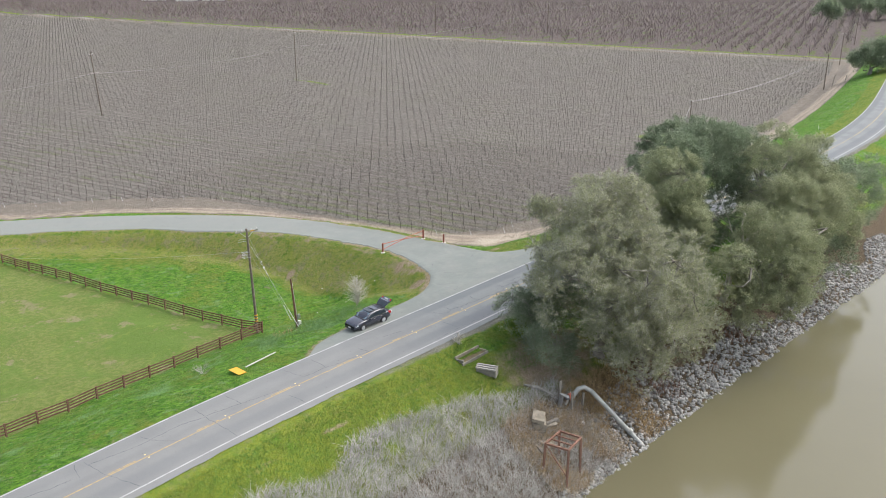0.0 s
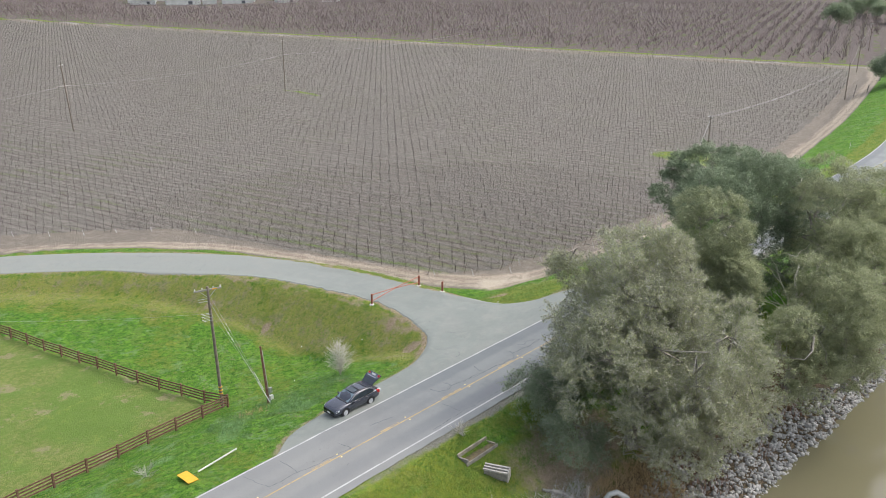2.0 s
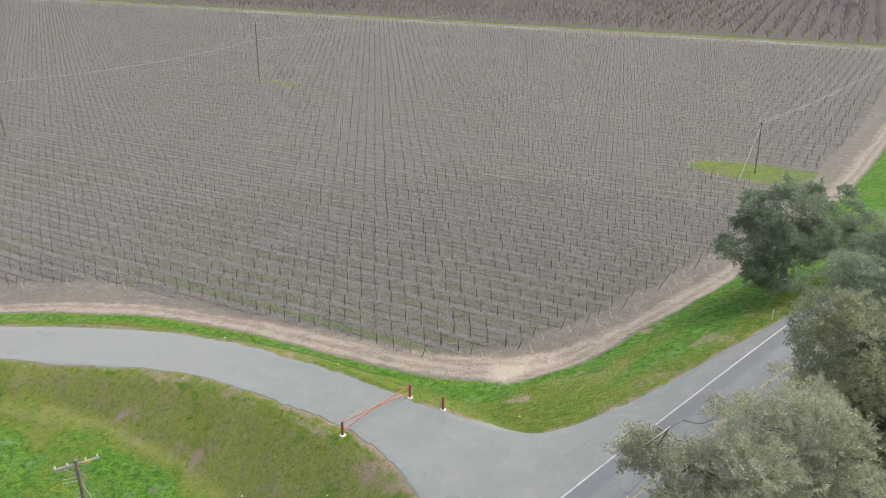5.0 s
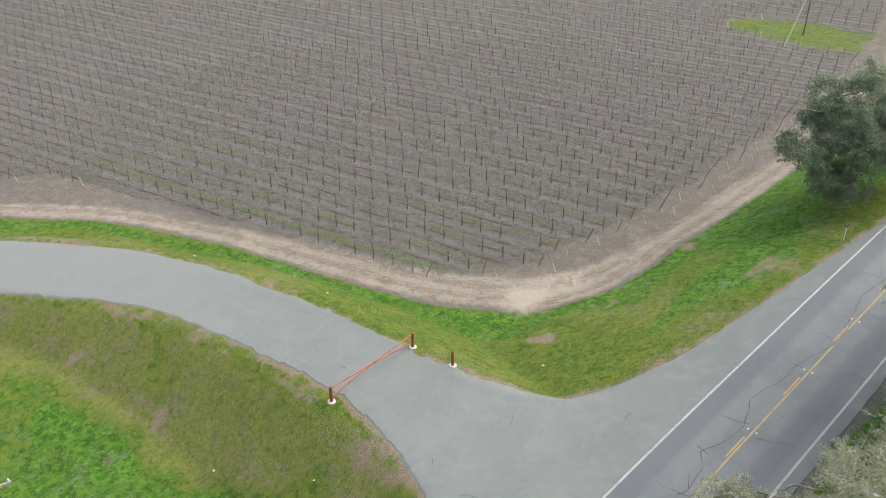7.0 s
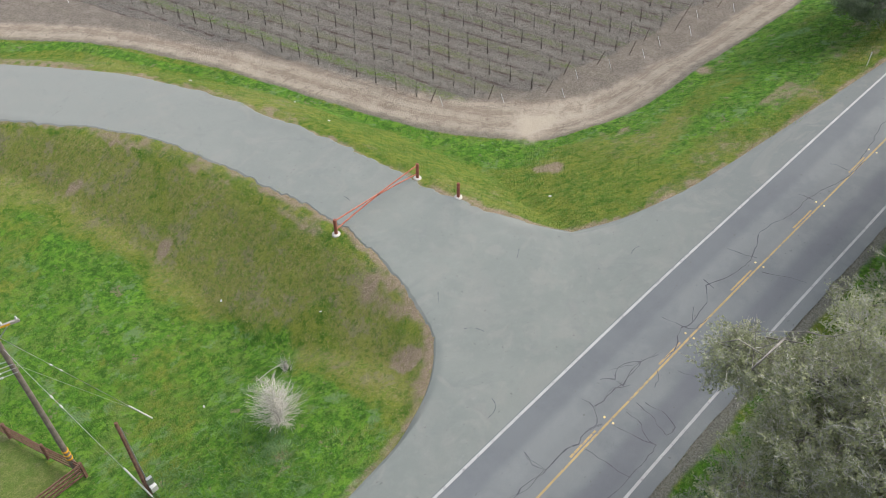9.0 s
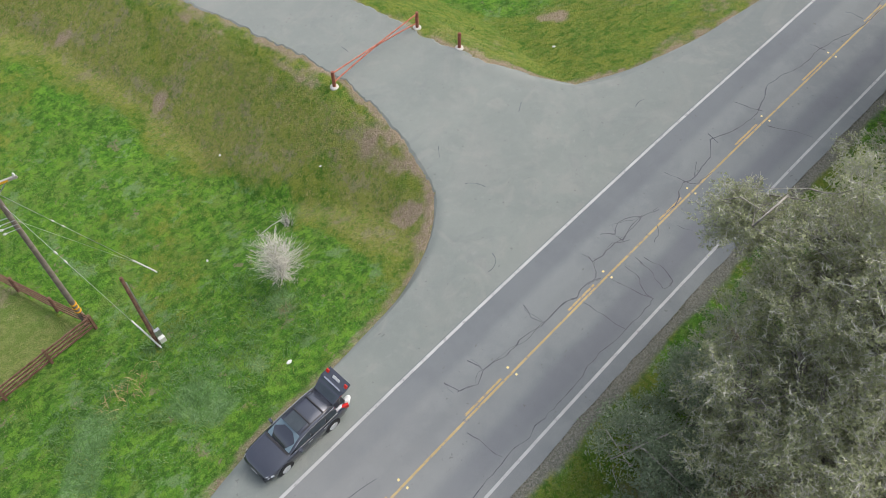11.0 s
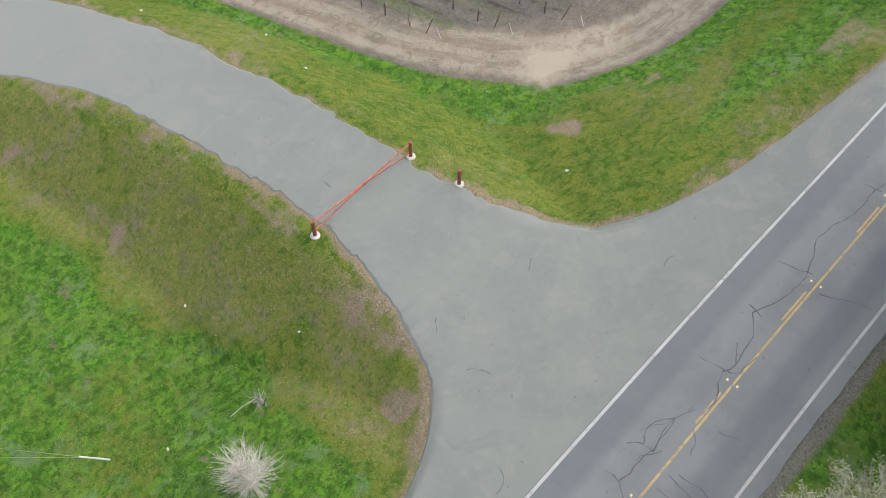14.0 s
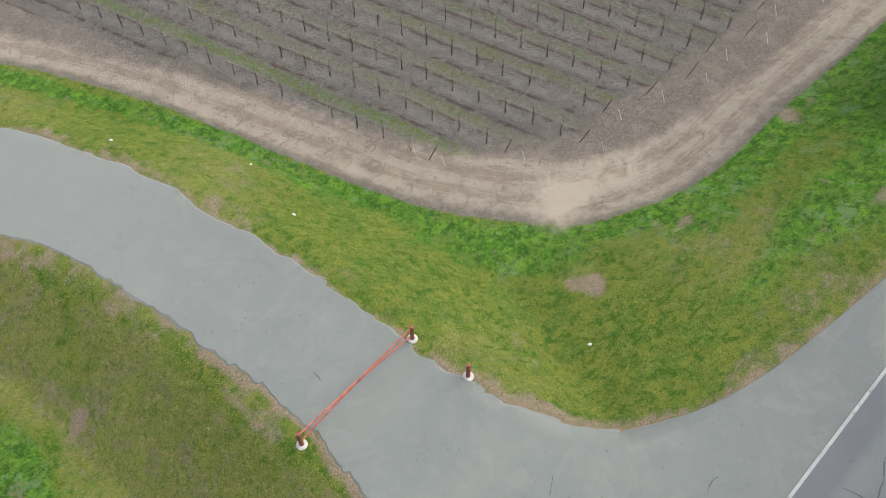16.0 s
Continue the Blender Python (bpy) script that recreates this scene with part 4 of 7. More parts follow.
def tree(name, base, lobes, trunk_r, leaf, label, sprays=2000, per=30, size=0.07, reach=0.8, wide=0.2, seed=1, shell=0.6, limbs=3, category="tree", twigs=4, hole=0.0, lump=1.2, droop=0.0, dense=20, twig_r=0.0085):
    """Trunk, crooked limbs to the crown's lobes, branches to its boughs, fine twigs, and leaves in sprays. lobes: (x, y, z, rx, ry, rz)."""
    r = np.random.default_rng(seed)
    base = Vector(base)
    holder = thing(name, Matrix.Translation(base), label, category)
    L = np.array(lobes, float)
    vol = (L[:, 3] * L[:, 4] * L[:, 5]) ** (2 / 3) + 3.0
    # boughs on the lobes, sprays on the outer side of the boughs
    n_l = max(8, sprays // dense)
    pick = r.choice(len(L), n_l, p=vol / vol.sum())
    u = r.normal(size=(n_l, 3))
    u /= np.linalg.norm(u, axis=1)[:, None]
    u[:, 2] = np.where(u[:, 2] < -0.75, -u[:, 2] * 0.6, u[:, 2])
    q = shell + (1.0 - shell) * r.random(n_l) ** 0.6
    M = L[pick, :3] + u * q[:, None] * np.maximum(L[pick, 3:] - lump * 0.75, 0.3)
    big = lump * (0.35 + 0.95 * r.random(n_l) ** 1.4)
    own = r.choice(n_l, sprays, p=big**2 / (big**2).sum())
    h = r.normal(size=(sprays, 3)) + u[own] * 0.7 + np.array([0, 0, 0.4])
    h /= np.linalg.norm(h, axis=1)[:, None]
    A = M[own] + h * (big[own] * (0.45 + 0.55 * r.random(sprays) ** 0.6))[:, None] * np.array([1, 1, 0.8])
    gap = np.sin(A[:, 0] * 1.7 + seed) + np.sin(A[:, 1] * 1.9 + 2 * seed) + np.sin(A[:, 2] * 1.8 + seed * 3) + 0.8 * (np.sin(A[:, 0] * 4.1 + A[:, 2] * 2.3) + np.sin(A[:, 1] * 4.6 - A[:, 2] * 1.9))
    keep = gap > -3.6 + 3.2 * hole
    A, h, own = A[keep], h[keep], own[keep]
    A[:, 2] = np.maximum(A[:, 2], levels(A[:, 0], A[:, 1])[0] + 0.6)
    ax = h + r.normal(size=h.shape) * 0.45 + np.array([0, 0, 0.15 - droop])
    ax /= np.linalg.norm(ax, axis=1)[:, None]
    ln = reach * (0.5 + 0.9 * r.random(len(A)))
    o = np.array(base)
    v, f = leaf_sprays(A - o, ax, ln, per, size, wide, seed)
    part("crown", tris_mesh("crown", v, f, leaf), None, holder)
    wood = Geo()
    mid = L[:, :3].mean(0)
    fork = Vector((base.x * 0.75 + mid[0] * 0.25, base.y * 0.75 + mid[1] * 0.25, base.z + 0.2 * (mid[2] - base.z) + 1.0)) - base
    wood.tube([(0, 0, -0.4), (0.05, 0.03, 0.3), fork * 0.5 + Vector((0.12, 0.1, 0)), fork], [trunk_r * 1.5, trunk_r * 1.15, trunk_r, trunk_r * 0.95], 9)
    ends = []
    for row in L:
        for _ in range(limbs):
            w = r.normal(size=3)
            w /= np.linalg.norm(w)
            tip = Vector(row[:3] + w * row[3:] * 0.7) - base
            start = fork * (0.55 + 0.45 * r.random())
            if ends:
                # fork off an earlier limb that already leads that way
                best = min(ends[::2], key=lambda p: (p - tip).length + 0.25 * (p - fork).length)
                if (best - tip).length < 0.7 * (start - tip).length:
                    start = best
            pts = [start]
            for k in range(1, 7):
                away = pts[0].lerp(tip, k / 6) + Vector((0, 0, 1.0 * math.sin(math.pi * k / 6)))
                pts.append(away + Vector(r.normal(size=3) * 0.75 * (k < 6)))
            k = trunk_r * (0.26 + 0.26 * r.random()) * min(1.0, 0.12 + row[3] / 4.5)
            wood.tube(pts, [k * (1 - 0.145 * i) * (1.0 if (pts[0] - fork).length < 1.5 else 0.6) for i in range(7)], 6, False)
            ends += [pts[i].lerp(pts[i + 1], g) for i in range(2, 6) for g in (0.0, 0.5)] + [tip]
    E = np.array([tuple(p) for p in ends])
    near = ((M[:, None, :] - o - E[None]) ** 2).sum(2).argmin(1)
    for i in range(n_l):
        a, b = Vector(E[near[i]]), Vector(M[i] - o)
        if (a - b).length > 3.0:
            continue
        m = a.lerp(b, 0.5) + Vector(r.normal(size=3) * 0.3)
        wood.tube([a, a.lerp(m, 0.5) + Vector(r.normal(size=3) * 0.15), m, b], [0.036, 0.03, 0.022, 0.01], 4, False)
    # a stalk from the bough to each spray, and side twigs along it
    st, en = [A - o - ax * 0.25], [A - o + ax * ln[:, None]]
    for _ in range(twigs):
        t = r.random((len(A), 1))
        p = A - o + ax * ln[:, None] * t
        w = ax * 0.6 + r.normal(size=ax.shape) * 0.7
        w /= np.linalg.norm(w, axis=1)[:, None]
        st.append(p)
        en.append(p + w * (reach * (0.2 + 0.35 * r.random((len(A), 1)))))
    tw = part("twig", twig_mesh("twig", np.vstack(st), np.vstack(en), twig_r + 0.012 * (size > 0.15), GREY_TWIG), None, holder)
    tw["kind"] = "stuff"
    part("trunk", wood, BARK, holder, "grey forking trunk and limbs", True)
    return holder


def ground_at(x, y, dz=0.0):
    return (x, y, height(x, y) + dz)


tree("oak_tree", ground_at(67.5, 43.0), [(68.6, 44.3, 9.7, 6.0, 5.2, 5.7), (64.6, 44.3, 7.2, 5.0, 5.1, 5.4), (62.4, 42.8, 5.4, 4.2, 5.0, 5.4), (71.0, 44.4, 9.0, 4.8, 4.4, 6.0), (65.2, 37.8, 3.2, 4.4, 4.8, 6.4),
                                         (70.0, 38.0, 4.2, 4.8, 5.0, 6.8), (66.0, 46.9, 7.0, 3.4, 2.4, 3.2), (72.5, 41.5, 3.0, 4.0, 4.0, 6.0), (66.0, 37.4, -1.0, 3.6, 3.2, 3.8), (70.0, 36.6, -1.0, 4.0, 3.2, 4.0), (74.0, 37.2, -0.9, 4.0, 3.4, 4.2), (63.6, 39.6, 1.0, 3.2, 3.2, 4.4), (67.4, 42.0, 5.4, 5.2, 4.6, 6.6), (70.0, 47.4, 5.8, 4.4, 3.4, 4.6), (66.9, 50.2, 10.4, 1.15, 0.95, 0.6), (77.0, 47.0, 7.6, 3.8, 3.6, 4.6)],
     0.5, LEAF_GREY, "large grey-green live oak with sparse crown beside the road", sprays=15000, per=24, size=0.066, reach=0.6, wide=0.14, seed=3, shell=0.5, limbs=3, twigs=13, hole=0.3, lump=1.05, dense=17, twig_r=0.017)
tree("oak_bush", ground_at(63.8, 47.4), [(63.6, 47.6, 1.8, 3.2, 2.8, 3.6), (61.6, 45.6, 0.8, 3.0, 3.0, 3.4), (66.2, 46.6, 1.6, 3.4, 2.8, 3.2), (60.6, 47.8, 1.2, 2.6, 2.4, 2.8), (60.4, 43.6, -0.2, 2.4, 2.4, 2.6)],
     0.2, LEAF_DARK, "low dark green oak bush at the roadside under the grey oak", sprays=2000, per=34, size=0.066, reach=0.7, wide=0.18, seed=4, limbs=2, shell=0.6, category="bush", hole=0.3, lump=0.9)
tree("oak_tree", ground_at(89.5, 46.0), [(91, 48.2, 10.4, 6.0, 4.8, 5.2), (97, 47.6, 11.0, 5.6, 4.6, 5.2), (92, 48.5, 4.5, 5.0, 3.2, 4.6), (103, 46.4, 9.2, 5.2, 4.4, 5.0), (98, 44.6, 4.6, 5.0, 3.4, 5.0), (90.5, 46.0, 1.6, 4.4, 3.2, 3.6)],
     0.5, LEAF_DARK, "tall dark green live oak among the bank trees", sprays=5000, per=38, size=0.084, reach=0.48, wide=0.18, seed=5, limbs=2, shell=0.8, lump=1.7, hole=0.0, twigs=3, dense=26)
tree("oak_tree", ground_at(84.0, 45.2), [(85.6, 46.4, 9.8, 4.0, 4.0, 5.0), (83.6, 43.6, 3.8, 3.4, 3.6, 5.6)],
     0.42, LEAF_GREEN, "olive-green live oak with rounded lumps of foliage", sprays=3400, per=40, size=0.074, reach=0.44, wide=0.17, seed=6, limbs=2, shell=0.8, lump=1.6, hole=0.0, twigs=4, dense=25)
tree("oak_tree", ground_at(89.5, 39.0), [(88.0, 35.4, 4.6, 5.0, 4.4, 6.0), (89.5, 35.4, 2.6, 5.4, 4.8, 6.6), (80.8, 36.8, 0.8, 4.0, 4.0, 5.6), (94.5, 36.6, 4.6, 5.4, 5.2, 7.0), (99.5, 40.6, 9.4, 5.4, 4.6, 6.2), (105.5, 40.6, 8.4, 5.2, 4.6, 5.6), (86, 34.6, -1.2, 4.4, 2.8, 4.2), (92.4, 34.2, -1.2, 4.4, 2.8, 4.4), (103, 38.5, 3.6, 5.0, 5.2, 6.6), (108.5, 37.8, 2.6, 5.5, 5.0, 6.6), (100, 37, 5.0, 4.4, 4.6, 6.0)],
     0.5, LEAF_GREEN, "broad olive-green oak leaning over the rocky river bank", sprays=10500, per=36, size=0.078, reach=0.46, wide=0.18, seed=8, limbs=2, shell=0.8, lump=1.6, hole=0.0, twigs=4, dense=25)
tree("oak_tree", ground_at(106, 41), [(110, 43.2, 4.6, 5.5, 4.8, 6.2), (117, 43.0, 3.4, 6.0, 5.0, 5.6), (107, 35.2, -1.4, 5.0, 2.6, 3.6), (122, 40.6, 2.4, 6.0, 5.5, 6.0), (130, 41.4, 1.4, 6.0, 5.2, 5.6)],
     0.45, LEAF_DARK, "dark green oak on the river bank", sprays=3000, per=34, size=0.095, reach=0.7, wide=0.24, seed=11, limbs=2, shell=0.75, hole=0.05, twigs=3, lump=1.6)


def dead_oak(base, tips, r0, label, seed):
    """A leafless trunk whose crooked limbs fork three times."""
    r = np.random.default_rng(seed)
    holder = thing("dead_tree", Matrix.Translation(base), label, "dead tree")
    wood = Geo()

    def grow(p, d, length, rad, depth):
        pts, rr = [p], [rad]
        for i in range(4):
            d = (d + Vector(r.normal(size=3) * 0.3)).normalized()
            p = p + d * length / 4
            pts.append(p)
            rr.append(rad * (1 - 0.14 * (i + 1)))
        wood.tube(pts, rr, 6 if depth < 2 else 4, False)
        if depth < 4:
            for _ in range(3 if depth else tips):
                grow(p if r.random() < 0.6 else pts[2], (d + Vector(r.normal(size=3) * 0.75)).normalized(), length * (0.5 + 0.2 * r.random()), rr[-1] * 0.78, depth + 1)

    grow(Vector((0, 0, -0.3)), Vector((-0.1, -0.05, 1)), 8.8, r0, 0)
    part("limb", wood, TWIG_PALE, holder, "", True)


TWIG_PALE = plain("pale_bare_twig", (0.46, 0.43, 0.37, 1), (0.64, 0.6, 0.53, 1), 2.0, 0.95, bump=0)
dead_oak(ground_at(90.6, 41.4), 6, 0.46, "leafless pale grey dead oak between the green crowns", 5)
tree("oak_tree", ground_at(118.8, 63.7), [(117.4, 63.4, 5.8, 6.2, 5.6, 5.0), (113.2, 64.6, 4.2, 4.2, 4.4, 4.8), (121.5, 62, 6.0, 4.6, 4.8, 4.8), (115.2, 63.0, 2.4, 4.0, 4.0, 3.6), (119.5, 65.4, 3.0, 4.0, 3.4, 3.4)],
     0.42, LEAF_DARK, "rounded dark green oak on the grassy road bank", sprays=4300, per=34, size=0.086, reach=0.42, wide=0.17, seed=13, limbs=2, shell=0.78, lump=1.4, hole=0.08, twigs=3, dense=28)
tree("oak_tree", ground_at(270, 87), [(271, 86.5, 4.0, 7, 7, 4.6), (277, 85, 3.6, 6.5, 6.5, 4.6), (268, 88, 2.5, 5, 5, 4)],
     0.5, LEAF_DARK, "dark green oak beside the far bend of the road", sprays=1100, per=30, size=0.2, reach=1.4, wide=0.5, seed=17, limbs=3, lump=1.8)
for i, (x, y, w) in enumerate(((540, 190, 12), (556, 196, 10), (466, 176, 6), (520, 168, 9))):
    tree("oak_tree", (x, y, FIELD_Z), [(x, y, 1.5, w, w, 5), (x + w * 0.7, y - 2, 0.8, w * 0.7, w * 0.7, 4)],
         0.5, LEAF_DARK, "distant dark evergreen tree at the orchard edge", sprays=420, per=16, size=0.45, reach=2.0, wide=0.8, seed=20 + i, limbs=2, lump=2.4)


def flat(g, a, b, w):
    """A slim flat twig from a to b added to g."""
    a, b = Vector(a), Vector(b)
    s = (b - a).cross(Vector((0.3, -0.2, 0.9))).normalized() * w
    g.poly([a - s, a + s, b])


# bare shrub on the verge
def bare_shrub(name, base, h, w, stems, label, mat, seed, thick=0.02):
    """A dome of thin stems arching out from the root, each with side twigs."""
    r = np.random.default_rng(seed)
    holder = thing(name, Matrix.Translation(base), label, "shrub")
    g = Geo()
    for i in range(stems):
        a = r.random() * 6.283
        k = r.random() ** 0.5
        top = Vector((math.cos(a) * w * k, math.sin(a) * w * k, h * (1.0 - 0.72 * k**2.2) * (0.72 + 0.4 * r.random())))
        mid_p = Vector((top.x * 0.42, top.y * 0.42, top.z * 0.62)) + Vector(r.normal(size=3) * 0.08)
        g.tube([(0.12 * r.normal(), 0.12 * r.normal(), 0), mid_p, top], [thick, thick * 0.65, 0.005], 3, False)
        for _ in range(7):
            f = 0.3 + 0.7 * r.random()
            p = mid_p.lerp(top, 2 * f - 1) if f > 0.5 else mid_p * (2 * f)
            out = (top - mid_p).normalized() * 0.25 + Vector((r.normal() * 0.2, r.normal() * 0.2, 0.12 + 0.2 * r.random()))
            g.tube([p, p + out * (0.6 + 0.8 * r.random())], [0.009, 0.004], 3, False)
    part("stem", g, mat, holder)
    return holder




def twiggy_shrub(base, h, w, label, mat, seed):
    """A few stems that rise from one root, with side branches and twigs all the way up."""
    r = np.random.default_rng(seed)
    holder = thing("bare_shrub", Matrix.Translation(base), label, "shrub")
    for i in range(9):
        g = Geo()
        a, lean = i * 2.4 + r.normal() * 0.3, (0.08 + 0.5 * (i / 9) ** 1.2) * w
        tall = h * (1.0 - 0.45 * (i / 9) ** 1.5) * (0.92 + 0.14 * r.random())
        pts = [Vector((math.cos(a) * lean * f**0.8, math.sin(a) * lean * f**0.8, tall * f)) + Vector((r.normal() * 0.05, r.normal() * 0.05, 0)) * (f > 0) for f in (0, 0.2, 0.4, 0.6, 0.8, 1.0)]
        g.tube(pts, [0.045, 0.038, 0.03, 0.022, 0.014, 0.005], 4, False)
        for j in range(34):
            f = 0.1 + 0.88 * (j + r.random()) / 34
            n = min(4, int(f * 5))
            p = pts[n].lerp(pts[n + 1], f * 5 - n)
            b = r.random() * 6.283
            ln = w * (0.72 * math.sin(math.pi * min(1.0, 0.22 + 0.74 * f)) + 0.12) * (0.6 + 0.5 * r.random())
            tip = p + Vector((math.cos(b) * ln, math.sin(b) * ln, ln * (0.35 + 0.5 * r.random())))
            m = p.lerp(tip, 0.5) + Vector(r.normal(size=3) * 0.05) - Vector((0, 0, 0.06 * ln))
            g.tube([p, m, tip], [0.013, 0.01, 0.004], 3, False)
            for _ in range(5):
                o = m.lerp(tip, r.random()) if r.random() < 0.7 else p.lerp(m, r.random())
                flat(g, o, o + Vector((math.cos(b), math.sin(b), 0.5)) * ln * 0.2 + Vector(r.normal(size=3) * 0.16), 0.006)
        part("stem", g, mat, holder)
    return holder


twiggy_shrub(ground_at(58.0, 68.8), 3.7, 1.6, "leafless pale grey shrub in the grass beside the car", TWIG_PALE, 4)
bare_shrub("bare_shrub", ground_at(36.4, 65.4), 0.9, 0.8, 16, "small dry weed clump on the grass verge", GREY_TWIG, 6, 0.012)


# ---- vineyard ----
def vine_mesh(seed, canes, thin):
    """One pruned vine with its stake: trunk and cordon; canes. Two meshes, along x."""
    r = np.random.default_rng(seed)
    wood, cane = Geo(), Geo()
    if thin:
        wood.tube([(0, 0, -0.05), (0.03 * r.normal(), 0.03 * r.normal(), 1.5)], [0.034, 0.026], 3, False)
        for s in (-1, 1):
            flat(cane, (0, 0, 1.08), (s * 0.98, 0.05 * r.normal(), 1.12), 0.026)
    else:
        wood.tube([(0, 0, -0.05), (0.03 * r.normal(), 0.03 * r.normal(), 0.55), (0, 0, 1.12)], [0.03, 0.022, 0.02], 5)
        wood.tube([(0.05, 0.02, 0), (0.05, 0.02, 1.62)], [0.013, 0.013], 4)
        for s in (-1, 1):
            e = Vector((s * 0.5, 0.05 * r.normal(), 1.17 + 0.04 * r.normal()))
            flat(cane, (0, 0, 1.08), e, 0.02)
            flat(cane, e, (s * 1.0, 0.05 * r.normal(), 1.14), 0.016)
    for _ in range(canes):
        x0 = r.uniform(-1.0, 1.0)
        up = Vector((x0 + 0.35 * r.normal(), 0.3 * r.normal(), 1.22 + 0.3 * r.random()))
        out = up + Vector((0.55 * r.normal(), 0.5 * r.normal(), -0.8 * r.random()))
        w = 0.011 if not thin else 0.02
        flat(cane, (x0, 0, 1.13), up, w)
        flat(cane, up, out, w * 0.8)
    return wood, cane


PRUNING = plain("grey_pruning", (0.17, 0.145, 0.125, 1), (0.33, 0.295, 0.265, 1), 1.0, 0.95, bump=0, per="island")


def build_vineyard():
    ks = np.arange(-60, 110)
    us = np.arange(-60, 560, VINE_GAP)
    K, U = np.meshgrid(ks, us, indexing="ij")
    o = np.array([87.9, 85.9])
    U = U + (K * 0.37 % 1.0) * 0.4
    X = o[0] + K * ROW_GAP * ROW_P[0] + U * ROW_D[0]
    Y = o[1] + K * ROW_GAP * ROW_P[1] + U * ROW_D[1]
    d, _ = along(MAIN, X, Y)
    e, _ = along(SIDE, X, Y)
    ok = (in_field(X, Y, d, e) > 0) & (clearing(X, Y) < 0.35) & (np.arctan2(Y, X) < radians(75)) & (Y > 60) & (X > 20)
    ok &= rng.random(X.shape) > 0.025
    near = ok & (np.hypot(X - 94, Y - 88) < 33)
    turn = math.atan2(ROW_D[1], ROW_D[0])
    kinds = []
    for i in range(4):
        w, c = vine_mesh(40 + i, 46, False)
        kinds.append((w.mesh("grapevine", VINE_WOOD), c.mesh("cane", CANE)))
    for j, (x, y) in enumerate(zip(X[near][:300], Y[near][:300])):
        w, c = kinds[j % 4]
        ob = tagged(new("grapevine", w), "pruned bare grapevine on a stake", "grapevine", "vines of the near rows")
        ob.matrix_basis = pose(x, y, height(x, y), 0, 0, math.degrees(turn) + (180 if j % 3 == 0 else 0))
        new("cane", c).parent = ob
    rest = ok & ~near
    px, py = X[rest], Y[rest]
    pz = levels(px, py)[0]
    for which, mat, label in ((0, VINE_WOOD, "rows of dark pruned grapevine trunks"), (1, CANE, "bare canes of the vine rows")):
        V, F, off = [], [], 0
        for i in range(4):
            g = vine_mesh(60 + i, 7, True)[which]
            v = np.array(g.v)
            kk = len(g.f[0])
            f = np.array([q for q in g.f if len(q) == kk])
            sel = np.arange(len(px)) % 4 == i
            a = turn + np.where(rng.random(sel.sum()) < 0.5, 0, math.pi) + rng.normal(size=sel.sum()) * 0.05
            h = (0.9 + 0.25 * rng.random(sel.sum()))[:, None]
            c, s = np.cos(a)[:, None], np.sin(a)[:, None]
            W = np.stack([px[sel][:, None] + v[:, 0] * c - v[:, 1] * s, py[sel][:, None] + v[:, 0] * s + v[:, 1] * c, pz[sel][:, None] + v[:, 2] * h], -1)
            V.append(W.reshape(-1, 3))
            F.append((f[None] + (np.arange(sel.sum()) * len(v))[:, None, None]).reshape(-1, kk) + off)
            off += sel.sum() * len(v)
        tagged(new("vine_rows" if which == 0 else "vine_canes", tris_mesh("vines", np.vstack(V), np.vstack(F), mat)), label, "grapevines", kind="stuff")
    # prunings lying between the near rows
    n = 110000
    x, y = rng.uniform(60, 150, n), rng.uniform(74, 150, n)
    dd, ee = along(MAIN, x, y)[0], along(SIDE, x, y)[0]
    f = in_field(x, y, dd, ee)
    k2 = (f > -1.2) & (rng.random(n) < np.clip((f + 1.2) / 2.4, 0.05, 1)) & (np.hypot(x - 94, y - 90) < 55)
    x, y = x[k2], y[k2]
    z = levels(x, y)[0] + 0.03
    a = rng.random(len(x)) * 6.283
    ln = (0.25 + 0.5 * rng.random(len(x)))[:, None]
    A = np.stack([x, y, z], -1)
    B = A + np.stack([np.cos(a), np.sin(a), 0.2 * rng.random(len(x))], -1) * ln
    tagged(new("prunings", twig_mesh("prunings", A, B, 0.013, PRUNING)), "grey prunings scattered between the vine rows", "prunings", kind="stuff")
    # end posts with white stakes at the near headland
    for k in range(-8, 30):
        line = ok[ks == k][0]
        if not line.any():
            continue
        i = int(np.argmax(line))
        x, y = X[ks == k][0][i], Y[ks == k][0][i]
        if math.hypot(x, y) > 230:
            continue
        x, y = x - ROW_D[0] * 1.3, y - ROW_D[1] * 1.3
        z = height(x, y)
        back = -0.55 + 0.1 * rng.normal()
        g = Geo()
        g.tube([(0, 0, -0.2), (ROW_D[0] * back, ROW_D[1] * back, 1.5)], [0.034, 0.03], 6)
        ob = tagged(part("end_post", g, POLE_WOOD), "leaning dark wooden end post of a vine row", "post", "vine row end posts")
        ob.matrix_basis = pose(x, y, z)
        g = Geo()
        w0 = (-0.95 + 0.15 * rng.normal(), 0.1 * rng.normal())
        g.tube([(0, 0, -0.05), (ROW_D[0] * 0.35, ROW_D[1] * 0.35, 0.85)], [0.022, 0.022], 6)
        ob = tagged(part("anchor_stake", g, WHITE), "white plastic sleeve on a slanting anchor wire", "stake", "white stakes at row ends")
        ob.matrix_basis = pose(x + ROW_D[0] * (w0[0] - 0.6), y + ROW_D[1] * (w0[0] - 0.6), z)


build_vineyard()


